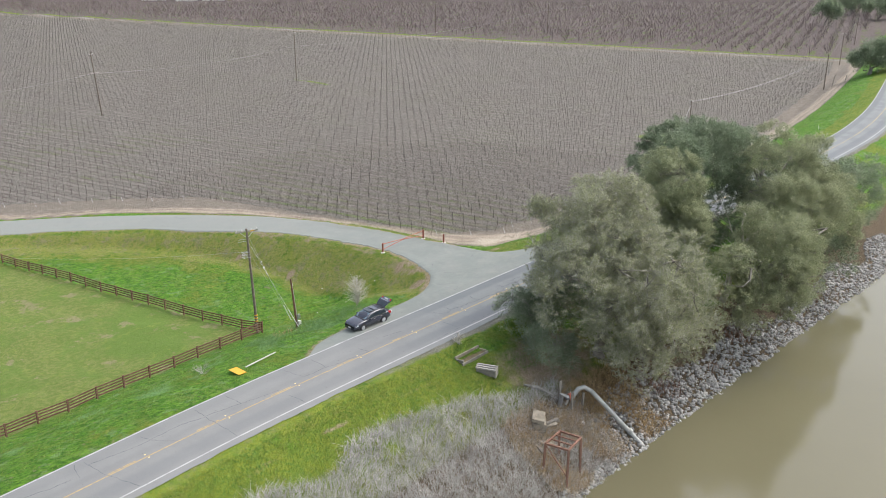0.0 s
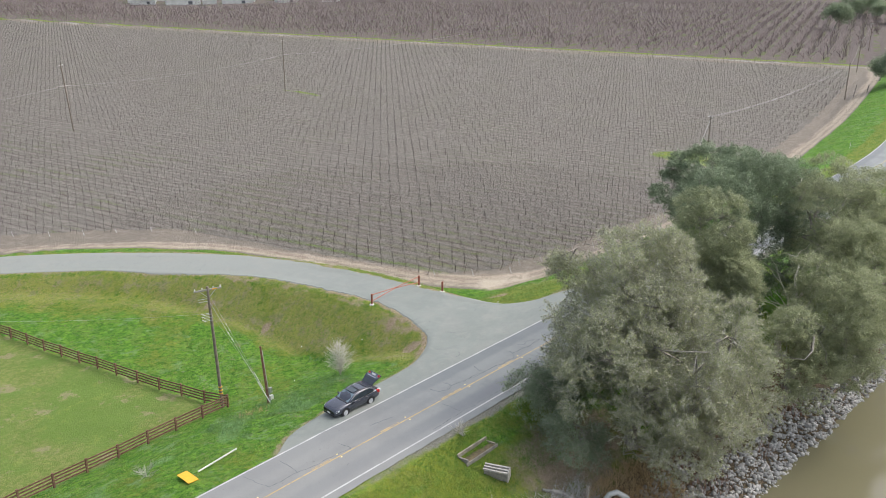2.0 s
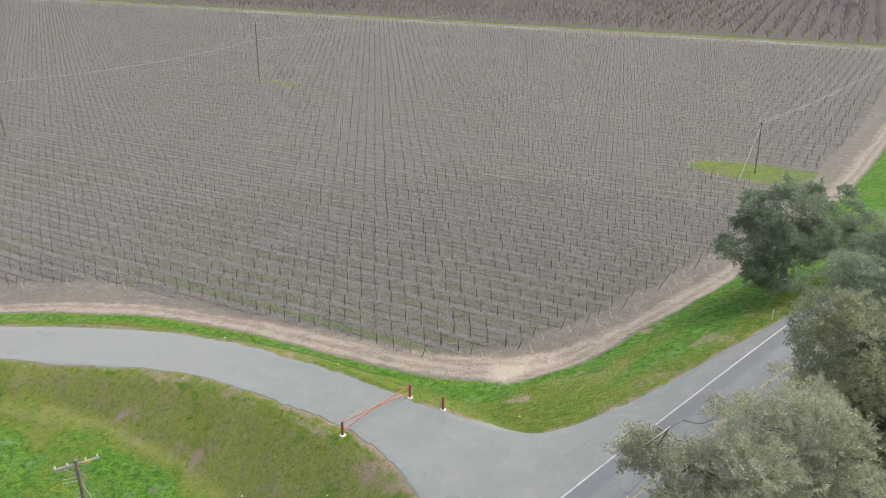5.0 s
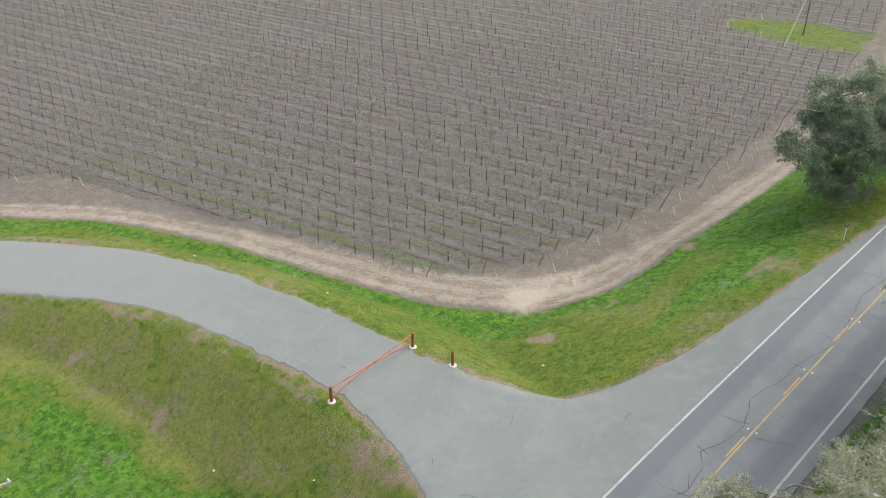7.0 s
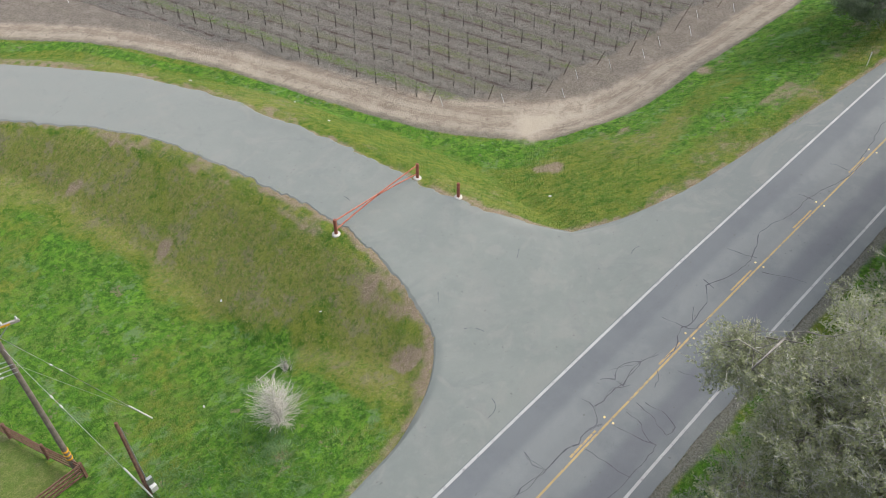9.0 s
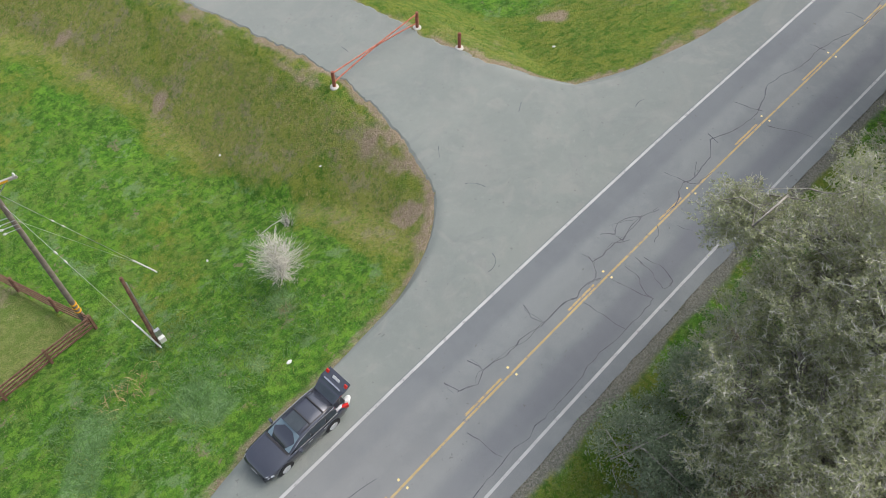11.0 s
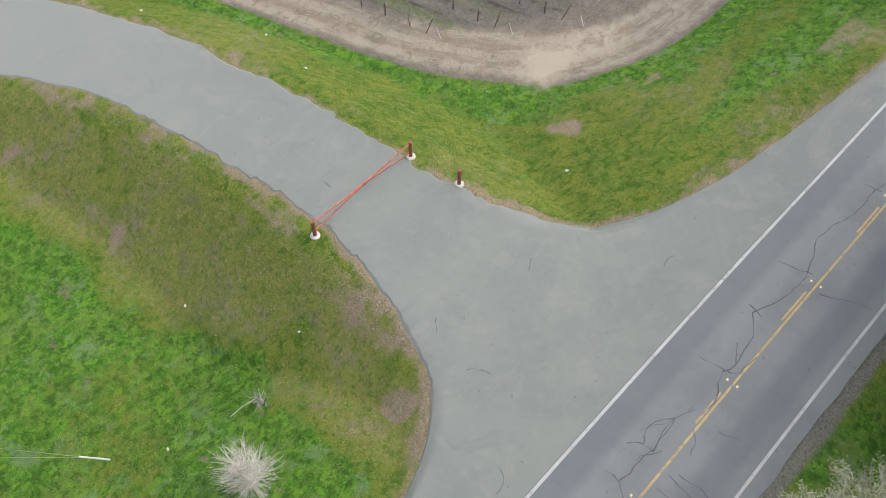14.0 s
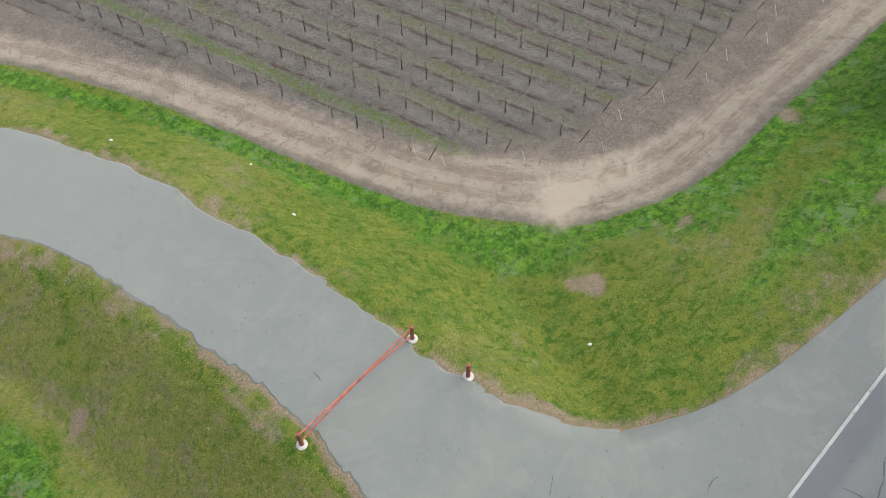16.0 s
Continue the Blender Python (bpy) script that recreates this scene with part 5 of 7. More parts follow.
def build_orchard():
    along_e, out = np.meshgrid(np.arange(-60, 620, 5.8), np.arange(14, 330, 4.2), indexing="ij")
    out = out + rng.normal(size=out.shape) * 0.6
    along_e = along_e + rng.normal(size=out.shape) * 0.6
    o = FAR_A
    nrm = np.array([FAR_D[1], -FAR_D[0]])
    X = o[0] + along_e * FAR_D[0] + out * nrm[0]
    Y = o[1] + along_e * FAR_D[1] + out * nrm[1]
    d, _ = along(MAIN, X, Y)
    ok = (d > 26) & (((X - 352) / 62)**2 + ((Y - 565) / 62)**2 > 1) & (np.arctan2(Y, X) < radians(74)) & (np.abs(out - 240) > 6) & (rng.random(X.shape) > 0.03)
    px, py = X[ok], Y[ok]
    V, F, off = [], [], 0
    for i in range(6):
        r = np.random.default_rng(90 + i)
        g = Geo()
        flat(g, (0, 0, 0), (0.05, 0, 1.4), 0.16)
        for j in range(8):
            a = j * 2.4 + r.normal() * 0.2
            q = r.random()
            t = Vector((math.cos(a) * (0.9 + 2.5 * q), math.sin(a) * (0.9 + 2.5 * q), 2.0 + 1.6 * r.random()))
            m = t * 0.5 + Vector((0, 0, 0.5))
            flat(g, (0, 0, 0.8), m, 0.07)
            flat(g, m * 0.9, t, 0.08)
            for _ in range(2):
                b = m.lerp(t, r.random())
                flat(g, b, b + Vector((r.normal() * 0.6, r.normal() * 0.6, 0.5 + 0.8 * r.random())), 0.07)
        v, f = np.array(g.v), np.array(g.f)
        sel = np.arange(len(px)) % 6 == i
        a = rng.random(sel.sum()) * 6.283
        c, s = np.cos(a)[:, None], np.sin(a)[:, None]
        h = (0.85 + 0.35 * rng.random(sel.sum()))[:, None]
        W = np.stack([px[sel][:, None] + (v[:, 0] * c - v[:, 1] * s) * h, py[sel][:, None] + (v[:, 0] * s + v[:, 1] * c) * h, FIELD_Z + v[:, 2] * h], -1)
        V.append(W.reshape(-1, 3))
        F.append((f[None] + (np.arange(sel.sum()) * len(v))[:, None, None]).reshape(-1, 3) + off)
        off += sel.sum() * len(v)
    tagged(new("orchard", tris_mesh("orchard", np.vstack(V), np.vstack(F), ORCHARD_TWIG)), "dormant leafless purple-brown orchard trees", "orchard", kind="stuff")


build_orchard()


# ---- things ----
ARM_WOOD = plain("pale_weathered_crossarm", (0.27, 0.25, 0.22, 1), (0.38, 0.355, 0.315, 1), 3.0, 0.85)


def simple_pole(x, y, h, r, lean, label, arm=None):
    """A wooden utility pole; arm: (height, length, turn in degrees) of each crossarm."""
    z = height(x, y)
    holder = thing("utility_pole", pose(x, y, z), label, "utility pole")
    g = Geo()
    g.tube([(0, 0, -0.3), (lean[0] * 0.5, lean[1] * 0.5, h / 2), (lean[0], lean[1], h)], [r, r * 0.85, r * 0.7], 10)
    part("pole", g, POLE_WOOD, holder)
    for ah, al, turn in arm or ():
        f = ah / h
        c, s = math.cos(radians(turn)), math.sin(radians(turn))
        mid_p = Vector((lean[0] * f, lean[1] * f, ah))
        g = Geo()
        g.bar(mid_p + Vector((-c * al / 2, -s * al / 2, 0)), mid_p + Vector((c * al / 2, s * al / 2, 0)), 0.11, 0.14)
        a = part("crossarm", g, ARM_WOOD, holder)
        for t in (-0.46, -0.2, 0.2, 0.46):
            g = Geo()
            p = mid_p + Vector((c * al * t, s * al * t, 0.06))
            g.tube([p, p + Vector((0, 0, 0.1)), p + Vector((0, 0, 0.2))], [0.03, 0.06, 0.04], 6)
            part("insulator", g, PORCELAIN, a)
    return holder, Vector((x, y, z))


pole_a = simple_pole(49.62, 76.15, 12.4, 0.17, (-0.38, 0.1), "tall weathered wooden utility pole with crossarm", ((12.1, 2.5, -16),))
up_a = lambda h: Vector((-0.38 * h / 12.4, 0.1 * h / 12.4, h))
arm_d = Vector((math.cos(radians(-16)), math.sin(radians(-16)), 0))
for t in (-1, 1):
    g = Geo()
    g.bar(up_a(11.3), up_a(12.05) + arm_d * 0.75 * t, 0.03, 0.05)
    part("arm_brace", g, STEEL, pole_a[0], "galvanised brace")
for h in (9.15, 9.45, 9.75):
    for y0 in (-0.16, 0.16):
        g = Geo()
        root = up_a(h) + Vector((0.05, y0, 0))
        g.tube([root, root - arm_d * 0.62], 0.02, 5)
        rod = part("standoff_rod", g, STEEL, pole_a[0], "galvanised standoff rod")
        g = Geo()
        g.tube([root - arm_d * 0.62, root - arm_d * 0.7, root - arm_d * 0.8], [0.03, 0.07, 0.03], 7)
        part("insulator", g, PORCELAIN, rod, "white insulator")
for h in (11.0, 11.25):
    g = Geo()
    g.tube([up_a(h), up_a(h) - arm_d * 0.85 + Vector((0, 0.3, -0.1))], 0.022, 5)
    part("bracket", g, STEEL, pole_a[0], "galvanised bracket")
g = Geo()
g.box(Matrix.Translation(up_a(12.1) + arm_d * 0.6 + Vector((0, -0.062, 0))) @ pose(0, 0, 0, 0, 0, -16), 0.42, 0.012, 0.1)
part("warning_strip", g, YELLOW, pole_a[0], "yellow warning strip on the crossarm")
for h in (1.5, 1.85, 2.2):
    g = Geo()
    f = h / 12.4
    g.tube([(-0.38 * f, 0.1 * f, h), (-0.38 * f, 0.1 * f, h + 0.09)], 0.19, 12)
    part("yellow_band", g, YELLOW, pole_a[0], "yellow marking band")
simple_pole(95.8, 208.4, 15.4, 0.18, (-0.6, 0.7), "wooden utility pole leaning slightly in the vineyard", ((14.9, 1.2, 20), (10.4, 2.8, 20)))
simple_pole(163, 218.5, 15, 0.16, (0, 0), "wooden utility pole in the vineyard", ((14.4, 1.4, 20),))
simple_pole(171.9, 90.6, 9, 0.115, (0, 0), "wooden service pole on a grass patch", ((8.7, 1.0, 60),))
simple_pole(260, 95.7, 10, 0.16, (0, 0), "wooden utility pole at the vineyard corner")
simple_pole(321, 114, 11, 0.16, (0, 0), "wooden utility pole beside the farm track", ((10.6, 1.6, 110),))
simple_pole(388, 133, 11, 0.16, (0, 0), "wooden utility pole beside the farm track", ((10.6, 1.6, 110),))
simple_pole(299.5, 292, 13, 0.17, (0, 0), "wooden utility pole at the orchard edge", ((12.6, 1.8, 20),))
simple_pole(328.5, 248.5, 14, 0.18, (0, 0), "wooden utility pole at the orchard edge", ((13.6, 2.0, 20), (10.4, 2.2, 20)))


def fence_run(points, label):
    """Post and rail fence along ground points; each post and rail is a part."""
    holder = thing("rail_fence", pose(points[0][0], points[0][1], height(*points[0])), label, "fence")
    o = Vector(holder.location)
    prev = None
    pg = Geo()
    pg.box(pose(0, 0, 0.62), 0.15, 0.15, 1.5)
    pm = pg.mesh("post", FENCE_WOOD)
    for i in range(len(points) - 1):
        a, b = np.array(points[i]), np.array(points[i + 1])
        n = max(1, round(float(np.linalg.norm(b - a)) / 2.75))
        ang = math.degrees(math.atan2(b[1] - a[1], b[0] - a[0]))
        for j in range(n + (i == len(points) - 2)):
            p = a + (b - a) * j / n
            q = Vector((p[0], p[1], height(*p))) - o
            ob = new("post", pm)
            ob.parent = holder
            ob.matrix_basis = pose(q.x, q.y, q.z, 0, 0, ang)
            if prev is not None:
                for hh in (0.32, 0.62, 0.92, 1.2):
                    g = Geo()
                    g.bar(prev + Vector((0, 0, hh)), q + Vector((0, 0, hh)), 0.045, 0.13)
                    part("rail", g, FENCE_WOOD, holder)
            prev = q


fence_run([(13, 73.4), (30, 74.0), (49.75, 75.4), (45.7, 89.3), (38.5, 119.6)], "dark red-brown wooden post and rail fence round the pasture")


# ---- parked car ----
CAR_PAINT = Nodes("dark_blue_grey_car_paint")
CAR_PAINT.b.inputs["Coat Weight"].default_value = 0.9
CAR_PAINT.b.inputs["Coat Roughness"].default_value = 0.08
CAR_PAINT = CAR_PAINT.done(CAR_PAINT.mix(CAR_PAINT.noise(1.5, 3), (0.04, 0.045, 0.062, 1), (0.052, 0.058, 0.078, 1)), 0.24, 0.35, 0.5)
CAR_GLASS = plain("dark_tinted_glass", (0.03, 0.04, 0.048, 1), (0.04, 0.052, 0.06, 1), 2.0, 0.06, 0.0, 0.6, bump=0)
# pale blue of the reflected sky is put into the windscreen's colour
SCREEN_GLASS = plain("windscreen_glass", (0.13, 0.19, 0.225, 1), (0.17, 0.235, 0.27, 1), 2.0, 0.06, 0.0, 0.6, bump=0)
CHROME = plain("satin_chrome", (0.55, 0.55, 0.56, 1), (0.62, 0.62, 0.63, 1), 8.0, 0.25, 0.9, bump=0)
ALLOY = plain("silver_alloy", (0.6, 0.61, 0.62, 1), (0.68, 0.69, 0.7, 1), 8.0, 0.4, 0.3, bump=0)
LENS = plain("clear_lamp_lens", (0.7, 0.72, 0.74, 1), (0.8, 0.82, 0.83, 1), 8.0, 0.12, bump=0)
RED_LENS = plain("red_lamp_lens", (0.5, 0.02, 0.02, 1), (0.6, 0.035, 0.03, 1), 8.0, 0.15, bump=0)
TRIM = plain("dark_trim", (0.018, 0.018, 0.02, 1), (0.03, 0.03, 0.032, 1), 6.0, 0.6, bump=0)


def loft(stations):
    """A skin over cross sections, each a list of points of equal count; ends closed."""
    g = Geo()
    n = len(stations[0])
    for s in stations:
        g.v += [tuple(p) for p in s]
    for i in range(len(stations) - 1):
        for j in range(n):
            a, b = i * n + j, i * n + (j + 1) % n
            g.f.append((a, b, b + n, a + n))
    g.f.append(tuple(range(n))[::-1])
    g.f.append(tuple((len(stations) - 1) * n + j for j in range(n)))
    return g


def car_body():
    rings = []
    for x, top, hw, zb in ((2.38, 0.66, 0.62, 0.34), (2.33, 0.74, 0.74, 0.26), (2.15, 0.82, 0.85, 0.22), (1.8, 0.9, 0.895, 0.22), (1.35, 0.965, 0.905, 0.22), (0.9, 1.01, 0.905, 0.22),
                            (0.2, 1.02, 0.905, 0.22), (-0.8, 1.04, 0.905, 0.22), (-1.6, 1.06, 0.9, 0.24), (-2.05, 1.05, 0.88, 0.28), (-2.3, 0.98, 0.84, 0.32), (-2.39, 0.72, 0.78, 0.38)):
        half = [(hw * 0.86, zb), (hw * 0.98, zb + 0.12), (hw, zb + 0.32), (hw * 0.985, top - 0.2), (hw * 0.95, top - 0.06), (hw * 0.84, top - 0.012), (hw * 0.45, top + 0.02)]
        rings.append([(x, y, z) for y, z in half] + [(x, -y, z) for y, z in half[::-1]])
    return loft(rings)


def car_cabin():
    rings = []
    for x, zt, yb, yt in ((0.98, 1.02, 0.8, 0.76), (0.55, 1.27, 0.83, 0.7), (0.12, 1.46, 0.84, 0.645), (-0.3, 1.51, 0.845, 0.64), (-1.1, 1.515, 0.84, 0.64), (-1.75, 1.48, 0.82, 0.63)):
        z0 = 0.98
        half = [(yb, z0), (yt + (yb - yt) * 0.55, z0 + (zt - z0) * 0.5), (yt + 0.025, zt - 0.06), (yt * 0.9, zt - 0.005), (yt * 0.4, zt + 0.02)]
        rings.append([(x, y, z) for y, z in half] + [(x, -y, z) for y, z in half[::-1]])
    return loft(rings)


def build_car(m):
    car = thing("station_wagon", m, "dark blue-grey station wagon parked with its tailgate open", "car")
    body = part("body", car_body(), CAR_PAINT, car, "", True)
    cabin = part("cabin", car_cabin(), CAR_PAINT, car, "", True)
    g = Geo()
    g.poly([(0.96, -0.70, 1.045), (0.96, 0.70, 1.045), (0.2, 0.6, 1.452), (0.2, -0.6, 1.452)])
    part("windscreen", g, SCREEN_GLASS, car)
    g = Geo()
    g.box(pose(1.02, 0, 1.035, 0, 0, 0), 0.1, 1.46, 0.03)
    part("wiper_cowl", g, TRIM, car)
    for s in (-1, 1):
        def side(x, f, out=0.014):
            zt = np.interp(x, [-1.75, -1.1, -0.3, 0.12, 0.55, 0.98], [1.48, 1.515, 1.51, 1.46, 1.27, 1.02])
            yb = np.interp(x, [-1.75, -1.1, -0.3, 0.12, 0.55, 0.98], [0.82, 0.84, 0.845, 0.84, 0.83, 0.8])
            yt = np.interp(x, [-1.75, -1.1, -0.3, 0.12, 0.55, 0.98], [0.63, 0.64, 0.64, 0.645, 0.7, 0.76])
            z0 = 0.98
            ym, y2 = yt + (yb - yt) * 0.55, yt + 0.025
            y = yb + (ym - yb) * f * 2 if f < 0.5 else ym + (y2 - ym) * (f - 0.5) * 2
            z = z0 + (zt - 0.06 * min(1, f * 2 - 1 if f > 0.5 else 0) - z0) * f
            return (x, s * (y + out), z)
        for name, xs in (("front_window", (0.62, 0.3, -0.22)), ("rear_window", (-0.3, -0.7, -1.08)), ("quarter_window", (-1.16, -1.45, -1.72))):
            g = Geo()
            lo = [side(x, 0.14) for x in xs]
            hi = [side(x, 0.84 if not (name == "quarter_window" and x < -1.6) else 0.5) for x in xs]
            if name == "front_window":
                hi[0] = side(0.52, 0.5)
            mids = [side(x, 0.5) for x in xs]
            for i in range(2):
                g.poly([lo[i], lo[i + 1], mids[i + 1], mids[i]])
                g.poly([mids[i], mids[i + 1], hi[i + 1], hi[i]])
            part(name, g, CAR_GLASS, car)
        g = Geo()
        g.tube([side(x, 0.07, 0.02) for x in (0.75, 0.2, -0.6, -1.3, -1.75)], 0.022, 5)
        part("window_trim", g, CHROME, car)
        g = Geo()
        g.tube([side(x, 0.93, 0.012) for x in (0.62, 0.3, -0.3, -1.1, -1.7)], 0.02, 5)
        part("roof_trim", g, CHROME, car)
        g = Geo()
        g.tube([(0.05, s * 0.58, 1.5), (-0.1, s * 0.58, 1.555), (-0.9, s * 0.585, 1.575), (-1.5, s * 0.58, 1.55), (-1.65, s * 0.575, 1.49)], 0.022, 6)
        part("roof_rail", g, TRIM, car)
        g = Geo()
        g.box(pose(0.52, s * 0.98, 1.05, 0, 0, s * 10), 0.12, 0.2, 0.14)
        part("mirror", g, CAR_PAINT, car)
        g = loft([[(2.36, s * 0.5, 0.56), (2.36, s * 0.5, 0.68), (2.3, s * 0.7, 0.72), (2.3, s * 0.7, 0.58)], [(2.26, s * 0.78, 0.6), (2.2, s * 0.74, 0.76), (1.98, s * 0.885, 0.8), (1.98, s * 0.9, 0.68)]])
        part("headlight", g, LENS, car)
        g = Geo()
        g.box(pose(-2.22, s * 0.79, 0.9, 0, 0, s * -18), 0.34, 0.13, 0.24)
        part("tail_light", g, RED_LENS, car)
        for x in (1.37, -1.37):
            g = Geo()
            g.tube([(x, s * 0.905, 0.36), (x, s * 0.913, 0.36)], 0.415, 20)
            part("wheel_arch", g, TRIM, car)
            w = part("wheel", wheel_tyre(x, s), BLACK, car)
            part("rim", wheel_rim(x, s), ALLOY, w)
        for x in (-0.1, -0.98):
            g = Geo()
            g.box(pose(x, s * 0.905, 0.88), 0.2, 0.03, 0.035)
            part("door_handle", g, CHROME, car)
    for x in (-0.45, -1.2):
        g = Geo()
        g.bar((x, -0.58, 1.575), (x, 0.58, 1.575), 0.06, 0.035)
        part("roof_crossbar", g, TRIM, car)
    g = Geo()
    g.box(pose(-0.1, 0, 1.538, 0, 1.0, 0), 0.62, 0.86, 0.012)
    part("sunroof", g, CAR_GLASS, car)
    g = Geo()
    g.box(pose(2.345, 0, 0.6, 0, -12, 0), 0.05, 0.78, 0.16)
    part("grille", g, TRIM, car)
    g = Geo()
    g.box(pose(2.385, 0, 0.44), 0.02, 0.34, 0.13)
    part("number_plate", g, WHITE, car)
    g = Geo()
    g.box(pose(2.26, 0, 0.3), 0.22, 1.36, 0.14)
    part("front_bumper", g, TRIM, car)
    g = Geo()
    g.box(pose(-2.36, 0, 0.52), 0.12, 1.5, 0.2)
    part("rear_bumper", g, CAR_PAINT, car)
    g = Geo()
    g.box(pose(-2.07, 0, 1.02), 0.6, 1.3, 0.07)
    part("cargo_floor", g, TRIM, car)
    # open tailgate
    hinge = pose(-1.74, 0, 1.5, 0, 34, 0)
    q = lambda x, y, z: tuple(hinge @ Vector((x, y, z)))
    gate = part("tailgate", loft([[q(0, -0.6, 0), q(0, 0.6, 0), q(0, 0.6, -0.05), q(0, -0.6, -0.05)], [q(-0.5, -0.66, 0.05), q(-0.5, 0.66, 0.05), q(-0.5, 0.66, -0.03), q(-0.5, -0.66, -0.03)],
                                  [q(-0.72, -0.7, 0.03), q(-0.72, 0.7, 0.03), q(-0.72, 0.7, -0.08), q(-0.72, -0.7, -0.08)], [q(-1.16, -0.64, -0.16), q(-1.16, 0.64, -0.16), q(-1.12, 0.64, -0.24), q(-1.12, -0.64, -0.24)]]), CAR_PAINT, car, "", False)
    g = Geo()
    g.poly([q(-0.06, -0.52, 0.016), q(-0.06, 0.52, 0.016), q(-0.62, 0.58, 0.056), q(-0.62, -0.58, 0.056)][::-1])
    part("rear_window_glass", g, CAR_GLASS, gate)
    g = Geo()
    g.box(hinge @ pose(-0.7, 0, 0.038), 0.07, 1.0, 0.03)
    part("tailgate_trim", g, CHROME, gate)
    for s in (-1, 1):
        g = Geo()
        g.box(hinge @ pose(-0.95, s * 0.57, -0.05, 0, 22, 0), 0.22, 0.16, 0.05)
        part("tailgate_light", g, RED_LENS, gate)
        g = Geo()
        g.tube([(-2.0, s * 0.62, 1.06), q(-0.55, s * 0.6, -0.03)], 0.014, 5)
        part("gas_strut", g, CHROME, car)
    g = Geo()
    g.box(hinge @ pose(-0.93, 0, -0.035, 0, 22, 0), 0.2, 0.42, 0.02)
    part("number_plate", g, WHITE, gate)
    return car


def wheel_tyre(x, s):
    g = Geo()
    g.tube([(x, s * 0.72, 0.345), (x, s * 0.73, 0.345), (x, s * 0.9, 0.345), (x, s * 0.925, 0.345)], [0.31, 0.345, 0.345, 0.31], 24)
    return g


def wheel_rim(x, s):
    g = Geo()
    g.tube([(x, s * 0.915, 0.345), (x, s * 0.93, 0.345)], [0.235, 0.225], 20)
    for k in range(5):
        a = k * 2 * math.pi / 5
        g.bar((x, s * 0.935, 0.345), (x + 0.22 * math.cos(a), s * 0.935, 0.345 + 0.22 * math.sin(a)), 0.014, 0.06)
    return g


car_z = height(52.2, 60.3) + 0.06
build_car(pose(52.2, 60.35, car_z, -2.0, 0, 180.5))


def lump(name, m, size, mat, label, category, seed, group=""):
    """A crumpled rounded lump."""
    bm = bmesh.new()
    bmesh.ops.create_icosphere(bm, subdivisions=2, radius=0.5)
    r = np.random.default_rng(seed)
    for v in bm.verts:
        v.co = Vector((v.co.x * size[0], v.co.y * size[1], v.co.z * size[2])) * (0.85 + 0.3 * r.random())
    ob = tagged(part(name, bm, mat), label, category, group)
    ob.matrix_basis = m
    return ob


lump("plastic_bag", pose(54.72, 59.75, car_z + 0.75, 0, 0, 30), (0.5, 0.3, 0.3), WHITE, "crumpled white bag on the rear bumper of the car", "bag", 2)
for i, (x, y, w) in enumerate(((54.6, 63.9, 0.28), (62.3, 80.5, 0.2), (77.9, 87.6, 0.2), (83.0, 70.4, 0.22), (79.5, 94, 0.2), (56.6, 74.2, 0.18), (74.2, 100.4, 0.24), (64.9, 73.5, 0.15))):
    lump("paper_scrap", pose(x, y, height(x, y) + 0.03, 0, 0, i * 50), (w * 1.1, w * 0.7, 0.08), WHITE, "small white scrap of litter in the grass", "litter", 10 + i, "litter scraps")


# ---- swing gate across the side road ----
COLLAR = plain("pale_cast_concrete", (0.5, 0.48, 0.43, 1), (0.64, 0.62, 0.57, 1), 4.0, 0.9, bump=0.2)


def steel_post(name, x, y, h, label, group):
    z = height(x, y)
    holder = thing(name, pose(x, y, z), label, "post", group)
    g = Geo()
    g.tube([(0, 0, -0.2), (0, 0, h - 0.02), (0, 0, h)], [0.11, 0.11, 0.07], 12)
    part("pipe", g, POST_RED, holder)
    g = Geo()
    g.tube([(0, 0, -0.15), (0, 0, 0.05), (0, 0, 0.09)], [0.28, 0.27, 0.19], 14)
    part("concrete_collar", g, COLLAR, holder, "pale round concrete footing")
    return Vector((x, y, z))


GL, GR = steel_post("gate_post", 68.75, 76.2, 1.25, "red-brown steel gate post in a concrete collar", "gate posts"), steel_post("gate_post", 76.05, 76.35, 1.25, "red-brown steel gate post in a concrete collar", "gate posts")
steel_post("bollard", 76.35, 72.95, 1.2, "red-brown steel bollard in a concrete collar", "")
gate = thing("swing_gate", Matrix.Translation(GL), "faded red tubular swing gate closed across the side road", "gate")
gm = (GL + GR) / 2 + Vector((0.1, 0.05, 0.85)) - GL
for end in (Vector((0, 0, 0)), GR - GL):
    leaf_bars = []
    for h0, dz in ((1.12, 0.03), (0.42, -0.03)):
        g = Geo()
        a = end + Vector((0.1 if end.length < 1 else -0.1, 0, h0))
        g.tube([a, a.lerp(gm, 0.5) + Vector((0, 0, 0.02)), gm + Vector((0, 0, dz))], 0.042, 8)
        part("gate_bar", g, RED_PAINT, gate)
    g = Geo()
    t = end.lerp(gm, 0.22)
    g.tube([end + Vector((0, 0, 0.42)).lerp(Vector((0, 0, 0)), 0) + (gm - end) * 0.02, end + (gm - end) * 0.02 + Vector((0, 0, 1.1))], 0.04, 8)
    part("gate_hinge_bar", g, RED_PAINT, gate)
g = Geo()
g.tube([gm + Vector((-0.12, 0, 0)), gm + Vector((0.12, 0, 0))], 0.08, 8)
part("latch", g, POST_RED, gate)


